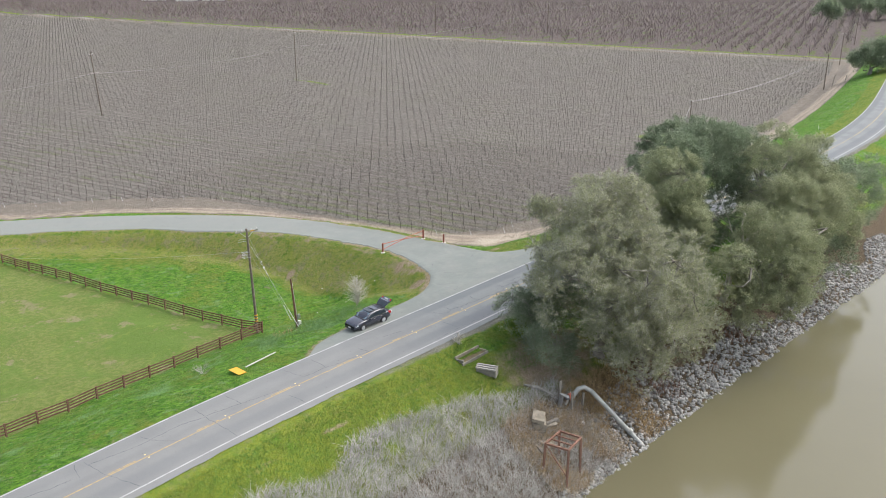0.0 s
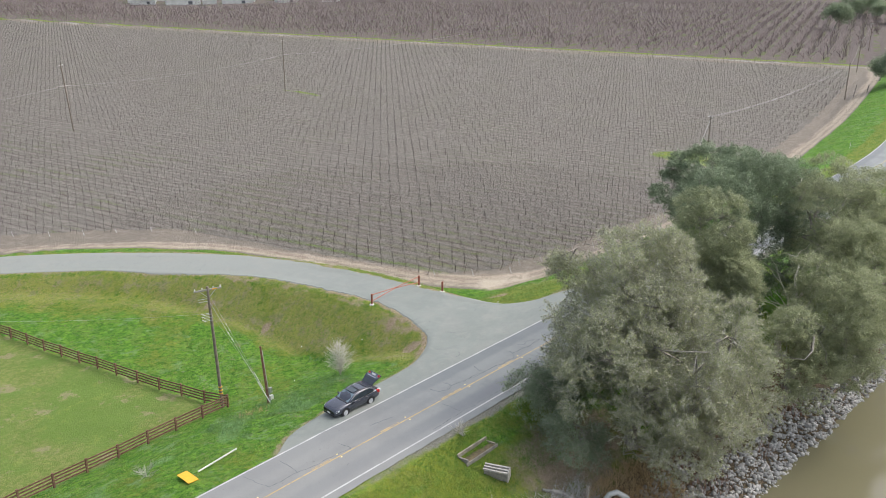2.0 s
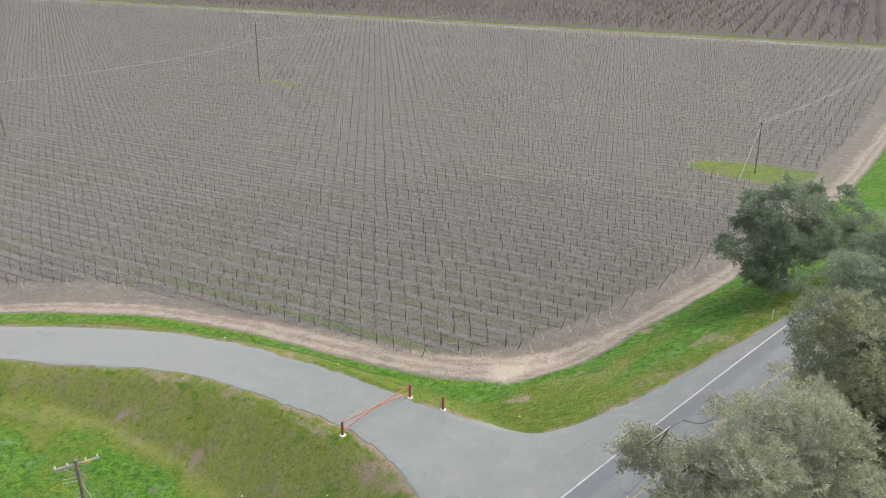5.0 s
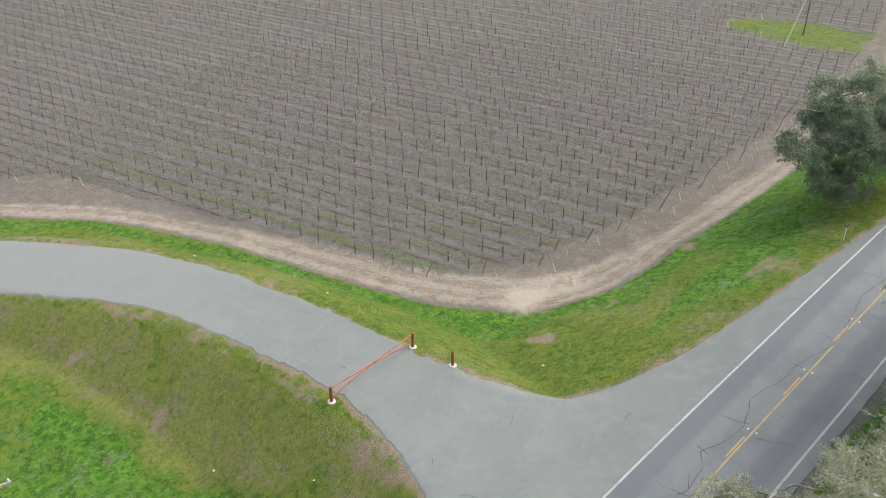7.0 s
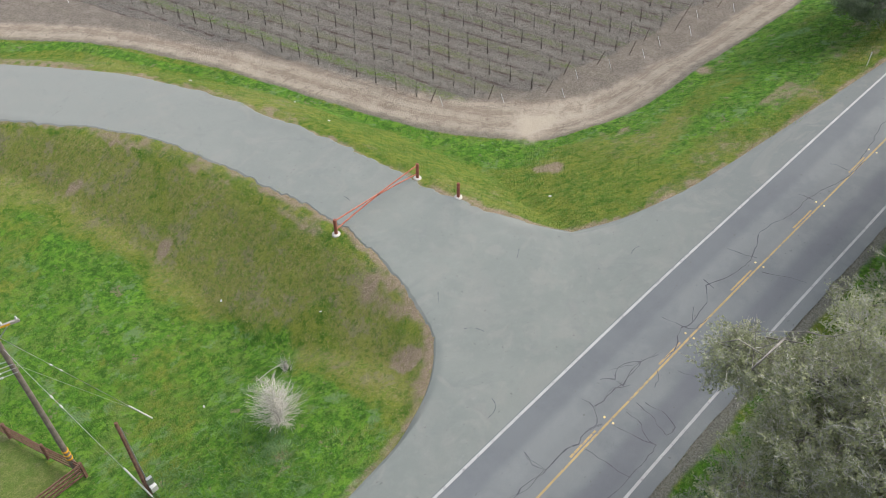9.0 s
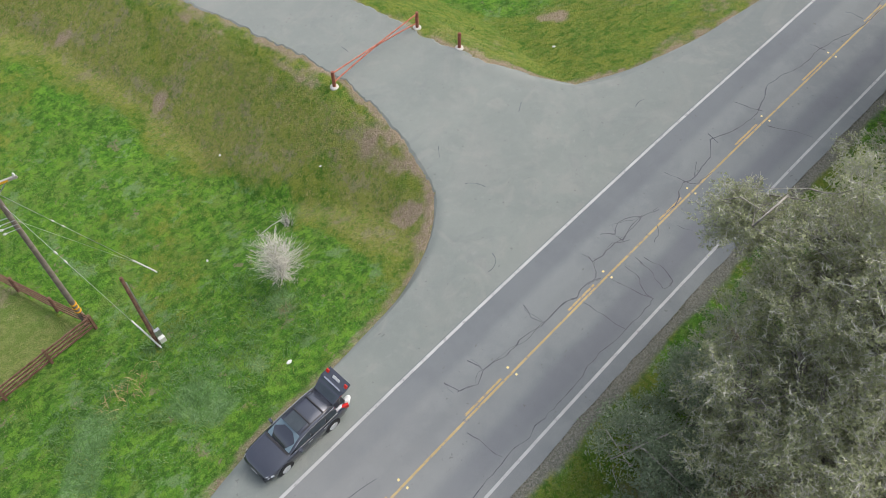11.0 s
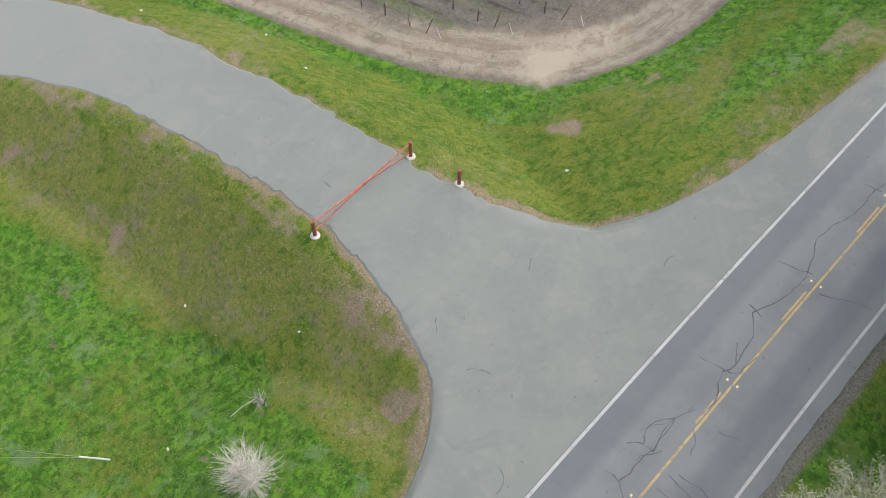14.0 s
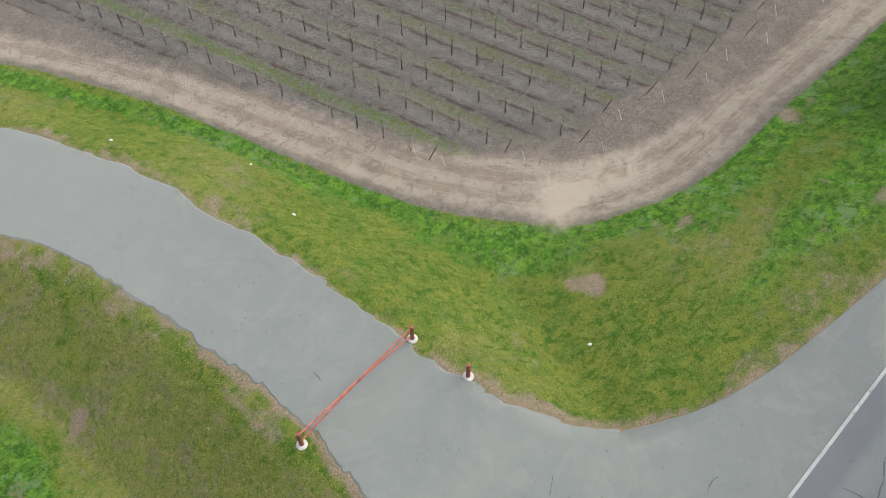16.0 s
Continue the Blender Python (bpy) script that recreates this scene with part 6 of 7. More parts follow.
# ---- fallen warning sign ----
sz = height(37.5, 61.1)
sgn = thing("fallen_sign", pose(37.5, 61.2, sz + 0.12, -6, 0, -3), "fallen yellow warning sign lying in the grass", "road sign")
g = Geo()
g.box(pose(0, 0, 0.05), 0.8, 1.8, 0.03)
part("sign_panel", g, YELLOW, sgn)
g = Geo()
g.box(pose(0, 0, 0.0, 0, 0, 0), 0.08, 1.5, 0.06)
part("back_brace", g, STEEL, sgn)
PALE_POST = plain("pale_painted_wood", (0.5, 0.49, 0.46, 1), (0.62, 0.61, 0.58, 1), 4.0, 0.7)
pole_s = thing("sign_post", pose(38.3, 61.1, height(38.3, 61.1) + 0.3), "white-painted wooden sign post lying in the grass", "post")
g = Geo()
e1 = Vector((42.0, 61.75, height(42.0, 61.75) + 0.35)) - Vector(pole_s.location)
g.bar((0, 0, 0), e1, 0.085, 0.085)
part("timber", g, PALE_POST, pole_s)
for x, y in ((107.9, 60.2), (181, 66.5)):
    mk = thing("marker_post", pose(x, y, height(x, y)), "slim white roadside marker post", "post", "roadside markers")
    g = Geo()
    g.box(pose(0, 0, 0.55), 0.1, 0.04, 1.2)
    part("blade", g, WHITE, mk)


# ---- service stub pole, guys ----
sp = thing("service_pole", pose(51.25, 70.9, height(51.25, 70.9)), "short brown service pole with meter box and conduit", "utility pole")
g = Geo()
g.tube([(0, 0, -0.2), (0.1, 0.85, 5.4)], [0.12, 0.09], 9)
part("pole", g, FENCE_WOOD, sp)
g = Geo()
g.box(pose(0.2, -0.12, 1.3), 0.3, 0.18, 0.5)
part("meter_box", g, STEEL, sp)
g = Geo()
g.box(pose(0.25, -0.1, 0.55), 0.34, 0.25, 0.4)
part("service_box", g, PORCELAIN, sp)
g = Geo()
g.tube([(0.13, -0.06, 0.2), (0.16, 0.42, 3.0), (0.19, 0.76, 5.0)], 0.035, 6)
part("conduit", g, STEEL, sp)


def wire(a, b, sag, r, name, label, mat=STEEL):
    a, b = Vector(a), Vector(b)
    holder = thing(name, Matrix.Translation(a), label, "wire")
    g = Geo()
    n = 14
    g.tube([(b - a) * (i / n) + Vector((0, 0, -sag * 4 * (i / n) * (1 - i / n))) for i in range(n + 1)], r, 4)
    part("strand", g, mat, holder)
    return holder


POLE_FOOT = Vector(ground_at(49.62, 76.15))
POLE_A = POLE_FOOT + Vector((-0.37, 0.1, 12.2))
for (x, y), frac in (((54.35, 76.25), 0.97), ((51.25, 70.6), 0.9)):
    foot = Vector((x, y, height(x, y)))
    top = POLE_FOOT.lerp(POLE_A, frac)
    w = wire(top, foot, 0.0, 0.012, "guy_wire", "steel guy wire with a white plastic guard")
    g = Geo()
    d0 = (top - foot).normalized()
    g.tube([foot - top + d0 * 0.1, foot - top + d0 * (2.4 if x > 53 else 2.3)], 0.05, 7)
    part("guard", g, WHITE, w, "white plastic guard")
    for f in (0.3, 0.36):
        g = Geo()
        c0 = (foot - top) * f
        g.tube([c0, c0 - d0 * 0.12, c0 - d0 * 0.24], [0.03, 0.06, 0.03], 7)
        part("strain_insulator", g, PORCELAIN, w, "pale strain insulator")
lo = POLE_FOOT.lerp(POLE_A, 0.8)
for end, sag in ((Vector((54.15, 76.3, height(54.35, 76.25) + 0.6)), 0.0), (Vector((20.0, 112.0, height(20, 112) + 9.0)), 1.2)):
    wire(lo, end, sag, 0.007, "service_wire", "thin overhead service wire from the tall pole")
WIRE_MAT = plain("aluminium_conductor", (0.35, 0.35, 0.35, 1), (0.45, 0.45, 0.44, 1), 3.0, 0.6, 0.3, bump=0)
for a, b, sag in (((95.4, 208.9, 4.4), (163, 218.5, 4.6), 1.4), ((95.4, 208.9, 4.4), (30, 200, 4.6), 1.6), ((163, 218.5, 4.6), (328.5, 248.5, 5.2), 2.6), ((328.5, 248.5, 5.2), (470, 285, 5.6), 2.0),
                  ((171.9, 90.6, 2.7), (260, 95.7, 3.8), 1.5), ((260, 95.7, 3.8), (321, 114, 4.6), 1.0), ((321, 114, 4.6), (388, 133, 4.6), 1.0), ((172.1, 91.4, 2.7), (260.2, 96.5, 3.8), 1.7)):
    wire(a, b, sag, 0.019, "power_line", "sagging overhead power line", WIRE_MAT)
wire((171.9, 90.6, 2.2), (165.2, 90.4, height(165.2, 90.4)), 0, 0.03, "guy_wire", "pale guy wire of the service pole", WHITE)
for x, y in ((260, 95.7), (263, 93.5)):
    g = Geo()
    g.tube([(0, 0, 0), (0.6, -0.4, 4.6)], 0.09, 6)
    tagged(part("brace_pole", g, GREY_WOOD), "grey wooden brace pole at the vineyard corner", "pole", "brace poles").matrix_basis = pose(x + 1.5, y - 1.5, FIELD_Z)


# ---- pump and river bank works ----
PIPE = plain("grey_painted_pipe", (0.34, 0.35, 0.33, 1), (0.48, 0.48, 0.45, 1), 2.0, 0.6, 0.2)
pp = thing("discharge_pipe", pose(60.2, 39.6, -3.4), "grey steel river pipe bending down into the water", "pipe")
g = Geo()
g.tube([(-1.5, 0.9, -0.45), (-0.9, 0.55, -0.35), (-0.45, 0.3, 0.3), (0.0, 0.0, 0.42), (0.5, -0.5, 0.0), (2.75, -4.8, -4.75), (3.15, -5.65, -5.75)], [0.2, 0.21, 0.22, 0.22, 0.21, 0.21, 0.21], 14)
part("pipe", g, PIPE, pp, "", True)
g = Geo()
g.tube([(-1.25, 0.76, -0.42), (-1.0, 0.61, -0.38)], 0.33, 14)
part("flange", g, RED_PAINT, pp, "orange-red flange")
g = Geo()
g.tube([(2.2, -3.68, -3.44), (2.32, -3.9, -3.68)], 0.27, 14)
part("coupling", g, PIPE, pp)
g = Geo()
g.tube([(-2.0, 1.2, -1.4), (-1.9, 1.1, 0.0), (-1.4, 0.8, -0.4)], [0.24, 0.26, 0.24], 12)
part("pump_head", g, STEEL, pp)
for dx, dy, h in ((-1.9, 1.3, 1.75), (-1.5, 0.2, 0.9), (-0.2, -0.1, 0.4)):
    g = Geo()
    g.box(pose(dx, dy, h / 2 - 0.9), 0.2, 0.16, h + 0.9)
    part("support_post", g, GREY_WOOD, pp)
g = Geo()
g.bar((-2.4, 0.3, -0.6), (-1.2, 0.7, -0.55), 0.14, 0.14)
part("walkway_beam", g, GREY_WOOD, pp)

fr = thing("steel_frame", pose(53.0, 36.5, -4.0), "rusty four-legged steel platform frame on the bank", "platform")
fc = [(-1.5, 0.8), (-1.0, -1.2), (1.3, -0.8), (0.9, 1.1)]
for i in range(4):
    a, b = fc[i], fc[(i + 1) % 4]
    g = Geo()
    g.bar((a[0], a[1], 0), (b[0], b[1], 0), 0.14, 0.16)
    part("beam", g, RUST, fr)
    g = Geo()
    zb = height(53.0 + a[0], 36.5 + a[1]) + 4.0
    g.bar((a[0], a[1], 0), (a[0] * 1.08, a[1] * 1.08, min(zb, -1.0) - 0.3), 0.16, 0.16)
    part("leg", g, RUST, fr)
for t in (0.35, 0.68):
    g = Geo()
    a = Vector((*fc[0], 0.02)).lerp(Vector((*fc[3], 0.02)), t)
    b = Vector((*fc[1], 0.02)).lerp(Vector((*fc[2], 0.02)), t)
    g.bar(a, b, 0.1, 0.1)
    part("joist", g, RUST, fr)
g = Geo()
g.bar((-1.5, 0.8, -0.1), (-1.0, -1.2, -2.6), 0.07, 0.07)
part("brace", g, RUST, fr)


def slab(name, x, y, sx, sy, h, turn, mat, label, category="block", dz=0.0, tilt=0):
    holder = thing(name, pose(x, y, height(x, y) + dz, tilt, 0, turn), label, category)
    bm = bmesh.new()
    bmesh.ops.create_cube(bm, size=1.0)
    for v in bm.verts:
        v.co = Vector((v.co.x * sx, v.co.y * sy, (v.co.z + 0.5) * h))
    bmesh.ops.bevel(bm, geom=bm.edges[:], offset=0.03, segments=2, affect="EDGES")
    part("slab", bm, mat, holder)
    return holder


PALE_RIB = plain("pale_concrete", (0.36, 0.33, 0.29, 1), (0.5, 0.47, 0.42, 1), 3.0, 0.9, bump=0.3)
# open timber-sided intake box and broken concrete
bx = thing("intake_box", pose(54.9, 48.75, height(54.9, 48.75) - 0.22, -8, 0, 2), "old open concrete and timber intake box", "box")
g = Geo()
g.box(pose(0, 0, 0.16), 3.2, 0.9, 0.3)
part("litter_fill", g, plain("brown_leaf_litter", (0.1, 0.075, 0.05, 1), (0.17, 0.14, 0.07, 1), 5.0, 0.95, bump=0.6, fine=22), bx, "brown leaf litter")
for name, m, sx, sy, h, mat in (("long_wall", pose(0, 0.5, 0), 3.4, 0.14, 0.7, CONCRETE), ("long_wall", pose(0, -0.5, 0), 3.7, 0.1, 0.3, GREY_WOOD), ("end_wall", pose(-1.65, 0, 0), 0.12, 0.95, 0.5, GREY_WOOD), ("end_wall", pose(1.6, 0, 0), 0.12, 0.95, 0.45, CONCRETE)):
    g = Geo()
    g.box(m @ pose(0, 0, h / 2), sx, sy, h)
    part(name, g, mat, bx)
cradle = slab("concrete_cradle", 54.3, 46.3, 1.8, 0.75, 0.7, -66, GREY_WOOD, "broken ribbed concrete cradle tilted in the grass", dz=-0.1, tilt=10)
for yy in (-0.3, 0.0, 0.3):
    g = Geo()
    g.box(pose(0, yy, 0.76, 0, 0, 3 * yy), 1.95, 0.13, 0.13)
    part("rib", g, PALE_RIB, cradle, "pale concrete rib")
g = Geo()
g.box(pose(0.93, 0, 0.4), 0.1, 0.8, 0.85)
part("end_plate", g, PALE_RIB, cradle, "pale concrete end plate")
for bx_, by_, sx_, sy_, h_, tn_, tl_, dz_ in ((54.3, 40.3, 1.7, 1.1, 0.35, 35, 12, 0.75), (54.3, 40.2, 1.5, 1.2, 0.8, 42, 4, -0.1), (55.2, 39.7, 1.3, 0.6, 0.3, -25, 22, 0.3), (54.9, 40.4, 0.7, 0.5, 0.3, 60, -10, 0.0),
                                                 (54.0, 38.5, 1.3, 0.45, 0.22, 40, 25, 0.1), (54.7, 38.2, 0.9, 0.6, 0.3, 10, -14, -0.05), (53.2, 38.8, 0.8, 0.6, 0.4, 75, 9, -0.05)):
    slab("concrete_block", bx_, by_, sx_, sy_, h_, tn_, CONCRETE, "weathered tan slab of broken concrete on the bank", dz=dz_, tilt=tl_)
slab("timber_baulk", 55.5, 39.6, 1.4, 0.3, 0.3, -10, GREY_WOOD, "grey timber baulk lying on rubble", "timber", dz=0.5)
slab("timber_baulk", 52.4, 38.6, 1.8, 0.25, 0.22, 65, GREY_WOOD, "grey timber baulk lying on rubble", "timber", dz=0.25)
lg = thing("fallen_log", pose(56.4, 43.6, height(56.4, 43.6) + 0.12), "fallen bare log on the bank", "log")
g = Geo()
g.tube([(0, 0, 0.1), (1.2, -0.7, 0.05 + height(57.6, 42.9) - height(56.4, 43.6)), (2.2, -2.0, height(58.6, 41.6) - height(56.4, 43.6))], [0.1, 0.17, 0.2], 8)
part("stem", g, BARK, lg)
bare_shrub("dead_bush", ground_at(55.3, 50.8), 1.1, 0.55, 16, "pale dead bush beside the road", TWIG_PALE, 9, 0.03)
st = bare_shrub("tree_stump", ground_at(61.2, 72.4), 0.35, 0.35, 14, "small grey stump with dry twigs in the grass", GREY_TWIG, 12)
g = Geo()
g.tube([(0, 0, -0.1), (0.02, 0, 0.2), (0.03, 0.02, 0.38)], [0.17, 0.13, 0.11], 8)
part("stump", g, BARK, st, "", True)
g = Geo()
g.tube([(-1.5, 0.5, 0.05), (-0.8, 0.4, 0.25), (-0.1, 0.15, 0.45)], [0.02, 0.028, 0.02], 5)
part("stick", g, GREY_TWIG, st, "pale dry stick")


# ---- far sheds beyond the orchard ----
ROOF_W = plain("white_metal_roof", (0.74, 0.74, 0.74, 1), (0.84, 0.84, 0.84, 1), 0.3, 0.5, bump=0)
WALL_W = plain("off_white_wall", (0.55, 0.55, 0.53, 1), (0.65, 0.65, 0.62, 1), 0.3, 0.8, bump=0)
# shade inside the shed doorways, given as the colour of a flat panel
DARK_OPENING = plain("dark_doorway", (0.06, 0.07, 0.08, 1), (0.1, 0.11, 0.12, 1), 0.5, 0.8, bump=0)
for x, y, L, W, H, turn in ((312, 576, 16, 9, 3.0, -30), (330, 556, 22, 12, 3.6, -26), (346, 549, 12, 9, 2.6, 60), (362, 540, 20, 10, 3.2, -30), (392, 525, 14, 9, 2.8, -20), (345, 600, 26, 14, 4.5, -30), (418, 508, 12, 8, 2.6, -30), (378, 548, 10, 7, 2.6, 50), (404, 540, 16, 9, 3.4, -24), (322, 596, 18, 12, 4.2, -35)):
    sh = thing("shed", pose(x, y, FIELD_Z, 0, 0, turn), "long white farm shed beyond the orchard", "building", "farm sheds")
    g = Geo()
    g.box(pose(0, 0, H / 2 - 0.5), L, W, H + 1)
    part("wall", g, WALL_W, sh)
    g = Geo()
    for s in (-1, 1):
        g.poly([(-L / 2 - 0.6, s * (W / 2 + 0.6), H), (L / 2 + 0.6, s * (W / 2 + 0.6), H), (L / 2 + 0.6, 0, H + 2.4), (-L / 2 - 0.6, 0, H + 2.4)][::s])
    for s in (-1, 1):
        g.poly([(s * (L / 2 + 0.5), -W / 2 - 0.5, H), (s * (L / 2 + 0.5), W / 2 + 0.5, H), (s * (L / 2 + 0.5), 0, H + 2.4)])
    part("roof", g, ROOF_W, sh)
    g = Geo()
    g.box(pose(L * 0.2, -W / 2 - 0.04, H * 0.35), L * 0.12, 0.1, H * 0.6)
    part("door", g, DARK_OPENING, sh)


# ---- road details ----
def build_cracks():
    """Sealed cracks: a ragged net beside the centre line, and cross cracks."""
    r = np.random.default_rng(21)
    g = Geo()

    def lay(pts, w):
        P = []
        for s0, d0 in pts:
            c, c2 = main_x(s0), main_x(s0 + 0.5)
            t = (c2 - c) / np.linalg.norm(c2 - c)
            P.append(c + np.array([-t[1], t[0]]) * d0)
        Q = np.array(P)
        Zs = levels(Q[:, 0], Q[:, 1])[0] + 0.0665
        for a, b, za, zb in zip(P, P[1:], Zs, Zs[1:]):
            t = b - a
            if np.linalg.norm(t) < 1e-3:
                continue
            nn = np.array([-t[1], t[0]]) / np.linalg.norm(t) * (w * (0.35 + 0.65 * r.random())) / 2
            z = [za, zb, zb, za]
            g.poly([(*(a - nn), z[0]), (*(b - nn * 0.9), z[1]), (*(b + nn * 0.9), z[2]), (*(a + nn), z[3])])

    def crack(w, *nodes):
        """A crack that wanders from node to node; nodes: place along the road (x), offset from its centre."""
        for (x0, d0), (x1, d1) in zip(nodes, nodes[1:]):
            s0, s1 = x0 - 18.0, x1 - 18.0
            n = max(2, int(math.hypot(s1 - s0, d1 - d0) / 0.3))
            line, off = [], 0.0
            for i in range(n + 1):
                f = i / n
                off = off * 0.6 + r.normal() * 0.055
                bow = off * math.sin(math.pi * f)
                ln = math.hypot(s1 - s0, d1 - d0) + 1e-6
                line.append((s0 + (s1 - s0) * f - (d1 - d0) / ln * bow, d0 + (d1 - d0) * f + (s1 - s0) / ln * bow))
            lay(line, w)

    # along and across the lanes before the junction
    for c in (((31.0, 2.85), (30.9, 1.3), (30.8, -0.6), (30.7, -2.8)), ((34.0, 2.8), (34.1, 0.9), (37.6, 0.4)), ((31.0, 1.4), (34.1, 0.9)), ((40.2, 3.1), (40.6, 0.7)), ((47.7, 1.4), (47.9, 0.1)), ((43.2, 2.7), (43.1, 0.7)),
              ((21.4, 2.9), (21.4, 0.5), (22.2, -2.9)), ((12.0, 1.4), (16.3, 2.0), (19.6, 1.5)), ((20.7, 3.0), (20.1, 1.3)), ((21.4, 2.3), (25.1, 1.7), (28.9, 1.8), (30.9, 1.3)), ((25.9, 2.7), (26.2, 1.6), (27.4, -0.1)),
              ((37.6, -1.0), (37.7, -2.9)), ((51.1, 1.4), (53.3, 1.0)), ((40.6, 0.7), (44.0, 0.4), (47.9, 0.1))):
        crack(0.06, *c)
    # beside the centre line at the junction
    for c in (((58.8, 1.1), (59.6, 0.7), (60.3, 1.0), (61.6, 0.7), (63.4, 0.7), (65.2, 0.55), (66.4, 0.25), (67.4, 0.37), (68.1, 0.1)), ((64.3, 1.9), (64.0, 1.2), (64.2, 0.6)), ((60.2, 1.9), (60.3, 1.0)), ((58.6, 1.9), (58.8, 1.1)),
              ((68.6, 1.7), (68.6, 1.0), (67.9, 0.3), (67.4, 0.4)), ((68.7, 1.0), (69.3, 0.85), (70.3, 0.9), (71.0, 0.45)), ((70.3, 1.75), (70.7, 1.2), (71.1, 1.45), (71.9, 1.45), (72.6, 0.9), (73.6, 0.5)), ((70.7, 1.15), (70.7, 0.7), (71.7, 0.8), (72.6, 0.9))):
        crack(0.07, *c)
        crack(0.035, *[(x + 0.12 * r.normal(), d + 0.1 * r.normal()) for x, d in c])
    for c in (((69.5, -0.35), (69.5, -1.0), (69.0, -1.8), (68.9, -2.5)), ((70.3, -0.4), (70.2, -1.3), (69.7, -2.5)), ((70.6, -0.7), (70.7, -1.9), (70.4, -2.6), (69.7, -2.55)), ((68.4, -0.3), (68.6, -1.3), (68.9, -2.5)),
              ((68.9, -2.5), (68.5, -2.6), (66.5, -2.55), (63.8, -2.4), (62.5, -2.6), (58.0, -2.5), (54.0, -2.7)), ((66.4, -0.15), (66.5, -1.6), (66.6, -2.6)), ((72.7, 0.0), (72.2, -0.45), (71.7, -0.55)), ((73.4, -0.8), (73.7, -1.85)), ((57.5, -0.5), (57.7, -2.4))):
        crack(0.06, *c)
    # on towards the far bend
    for c in (((73.6, 0.15), (74.4, 0.05), (76.0, 0.65), (76.7, 0.4), (78.5, 0.6)), ((75.9, 1.8), (76.1, 0.7), (76.5, 0.0), (77.7, -0.1)), ((76.7, 0.4), (77.7, 0.95)), ((78.5, 0.6), (79.6, 1.35), (81.0, 0.8), (83.1, 0.55), (85.6, 1.4), (88.2, 0.8), (90.4, 0.8), (93.4, 0.1), (96.3, -0.1)),
              ((79.9, 1.7), (79.7, 0.9)), ((82.7, -0.4), (83.7, -2.7)), ((90.3, 1.4), (90.5, 0.5)), ((94.5, 1.4), (94.7, 0.3)), ((83.0, 2.0), (83.5, 0.4)), ((96.3, 0.2), (101.0, 0.9), (106.0, 0.2), (112.0, 0.7)), ((104.0, 2.2), (104.3, 0.5)), ((99.0, -0.3), (99.4, -2.5))):
        crack(0.075, *c)
    ob = new("crack_sealant", g.mesh("crack_sealant", SEAL))
    ob.parent = road
    ob["kind"] = "stuff"
    ob["label"] = "dark sealed cracks in the asphalt"


build_cracks()
def build_hairlines():
    """A few short curved cracks in the paving of the junction."""
    r = np.random.default_rng(5)
    g = Geo()
    for x0, y0, ang, bend, n in ((68.2, 65.0, -0.5, -0.16, 7), (69.3, 68.0, -2.4, 0.05, 5), (65.6, 60.7, -1.9, -0.12, 8), (74.5, 66.5, 0.4, 0.1, 5), (71.5, 78.0, 1.3, 0.06, 4), (80.0, 61.6, 2.6, 0.15, 5)):
        p = np.array([x0, y0])
        for i in range(n):
            q = p + 0.17 * np.array([math.cos(ang), math.sin(ang)])
            ang += bend + r.normal() * 0.1
            w = 0.018 * (0.5 + r.random()) * np.array([-math.sin(ang), math.cos(ang)])
            za, zb = [paved_top["z"][((paved_top["p"] - v)**2).sum(1).argmin()] + 0.012 for v in (p, q)]
            g.poly([(*(p - w), za), (*(q - w), zb), (*(q + w), zb), (*(p + w), za)])
            p = q
    ob = new("hairline_crack", g.mesh("hairline_crack", SEAL))
    ob.parent = bpy.data.objects["side_road"]
    ob["kind"] = "stuff"
    ob["label"] = "short dark cracks in the paving"


build_hairlines()
MARK = Geo()
MARK.box(pose(0, 0, 0.01), 0.1, 0.1, 0.03)
mark_me = MARK.mesh("reflector", plain("yellow_reflector", (0.7, 0.55, 0.2, 1), (0.8, 0.65, 0.3, 1), 5.0, 0.4, bump=0))
for s in np.arange(-5.6, 120, 7.3):
    for dd in (-0.26, 0.26):
        c, c2 = main_x(s + 5), main_x(s + 5.5)
        t = (c2 - c) / np.linalg.norm(c2 - c)
        ob = new("road_reflector", mark_me)
        ob.parent = road
        ob.matrix_basis = pose(c[0] - t[1] * dd, c[1] + t[0] * dd, height(c[0], c[1]) + 0.062, 0, 0, math.degrees(math.atan2(t[1], t[0])))


# ---- stones, brush and grass ----
def rock_mesh(seed):
    """An angular broken stone."""
    bm = bmesh.new()
    bmesh.ops.create_icosphere(bm, subdivisions=1, radius=0.5)
    r = np.random.default_rng(seed)
    cuts = [(Vector(r.normal(size=3)).normalized(), 0.2 + 0.16 * r.random()) for _ in range(7)]
    sx, sy, sz = 1.0 + 0.4 * r.random(), 0.75 + 0.3 * r.random(), 0.6 + 0.3 * r.random()
    for v in bm.verts:
        # flat broken faces
        for n, h in cuts:
            over = v.co.dot(n) - h
            if over > 0:
                v.co -= n * over
        v.co = Vector((v.co.x * sx, v.co.y * sy, v.co.z * sz)) * (1.15 + 0.12 * r.random())
    bmesh.ops.remove_doubles(bm, verts=bm.verts[:], dist=0.02)
    bmesh.ops.triangulate(bm, faces=bm.faces[:])
    me = bpy.data.meshes.new("stone")
    bm.to_mesh(me)
    bm.free()
    me.materials.append(STONE)
    return me


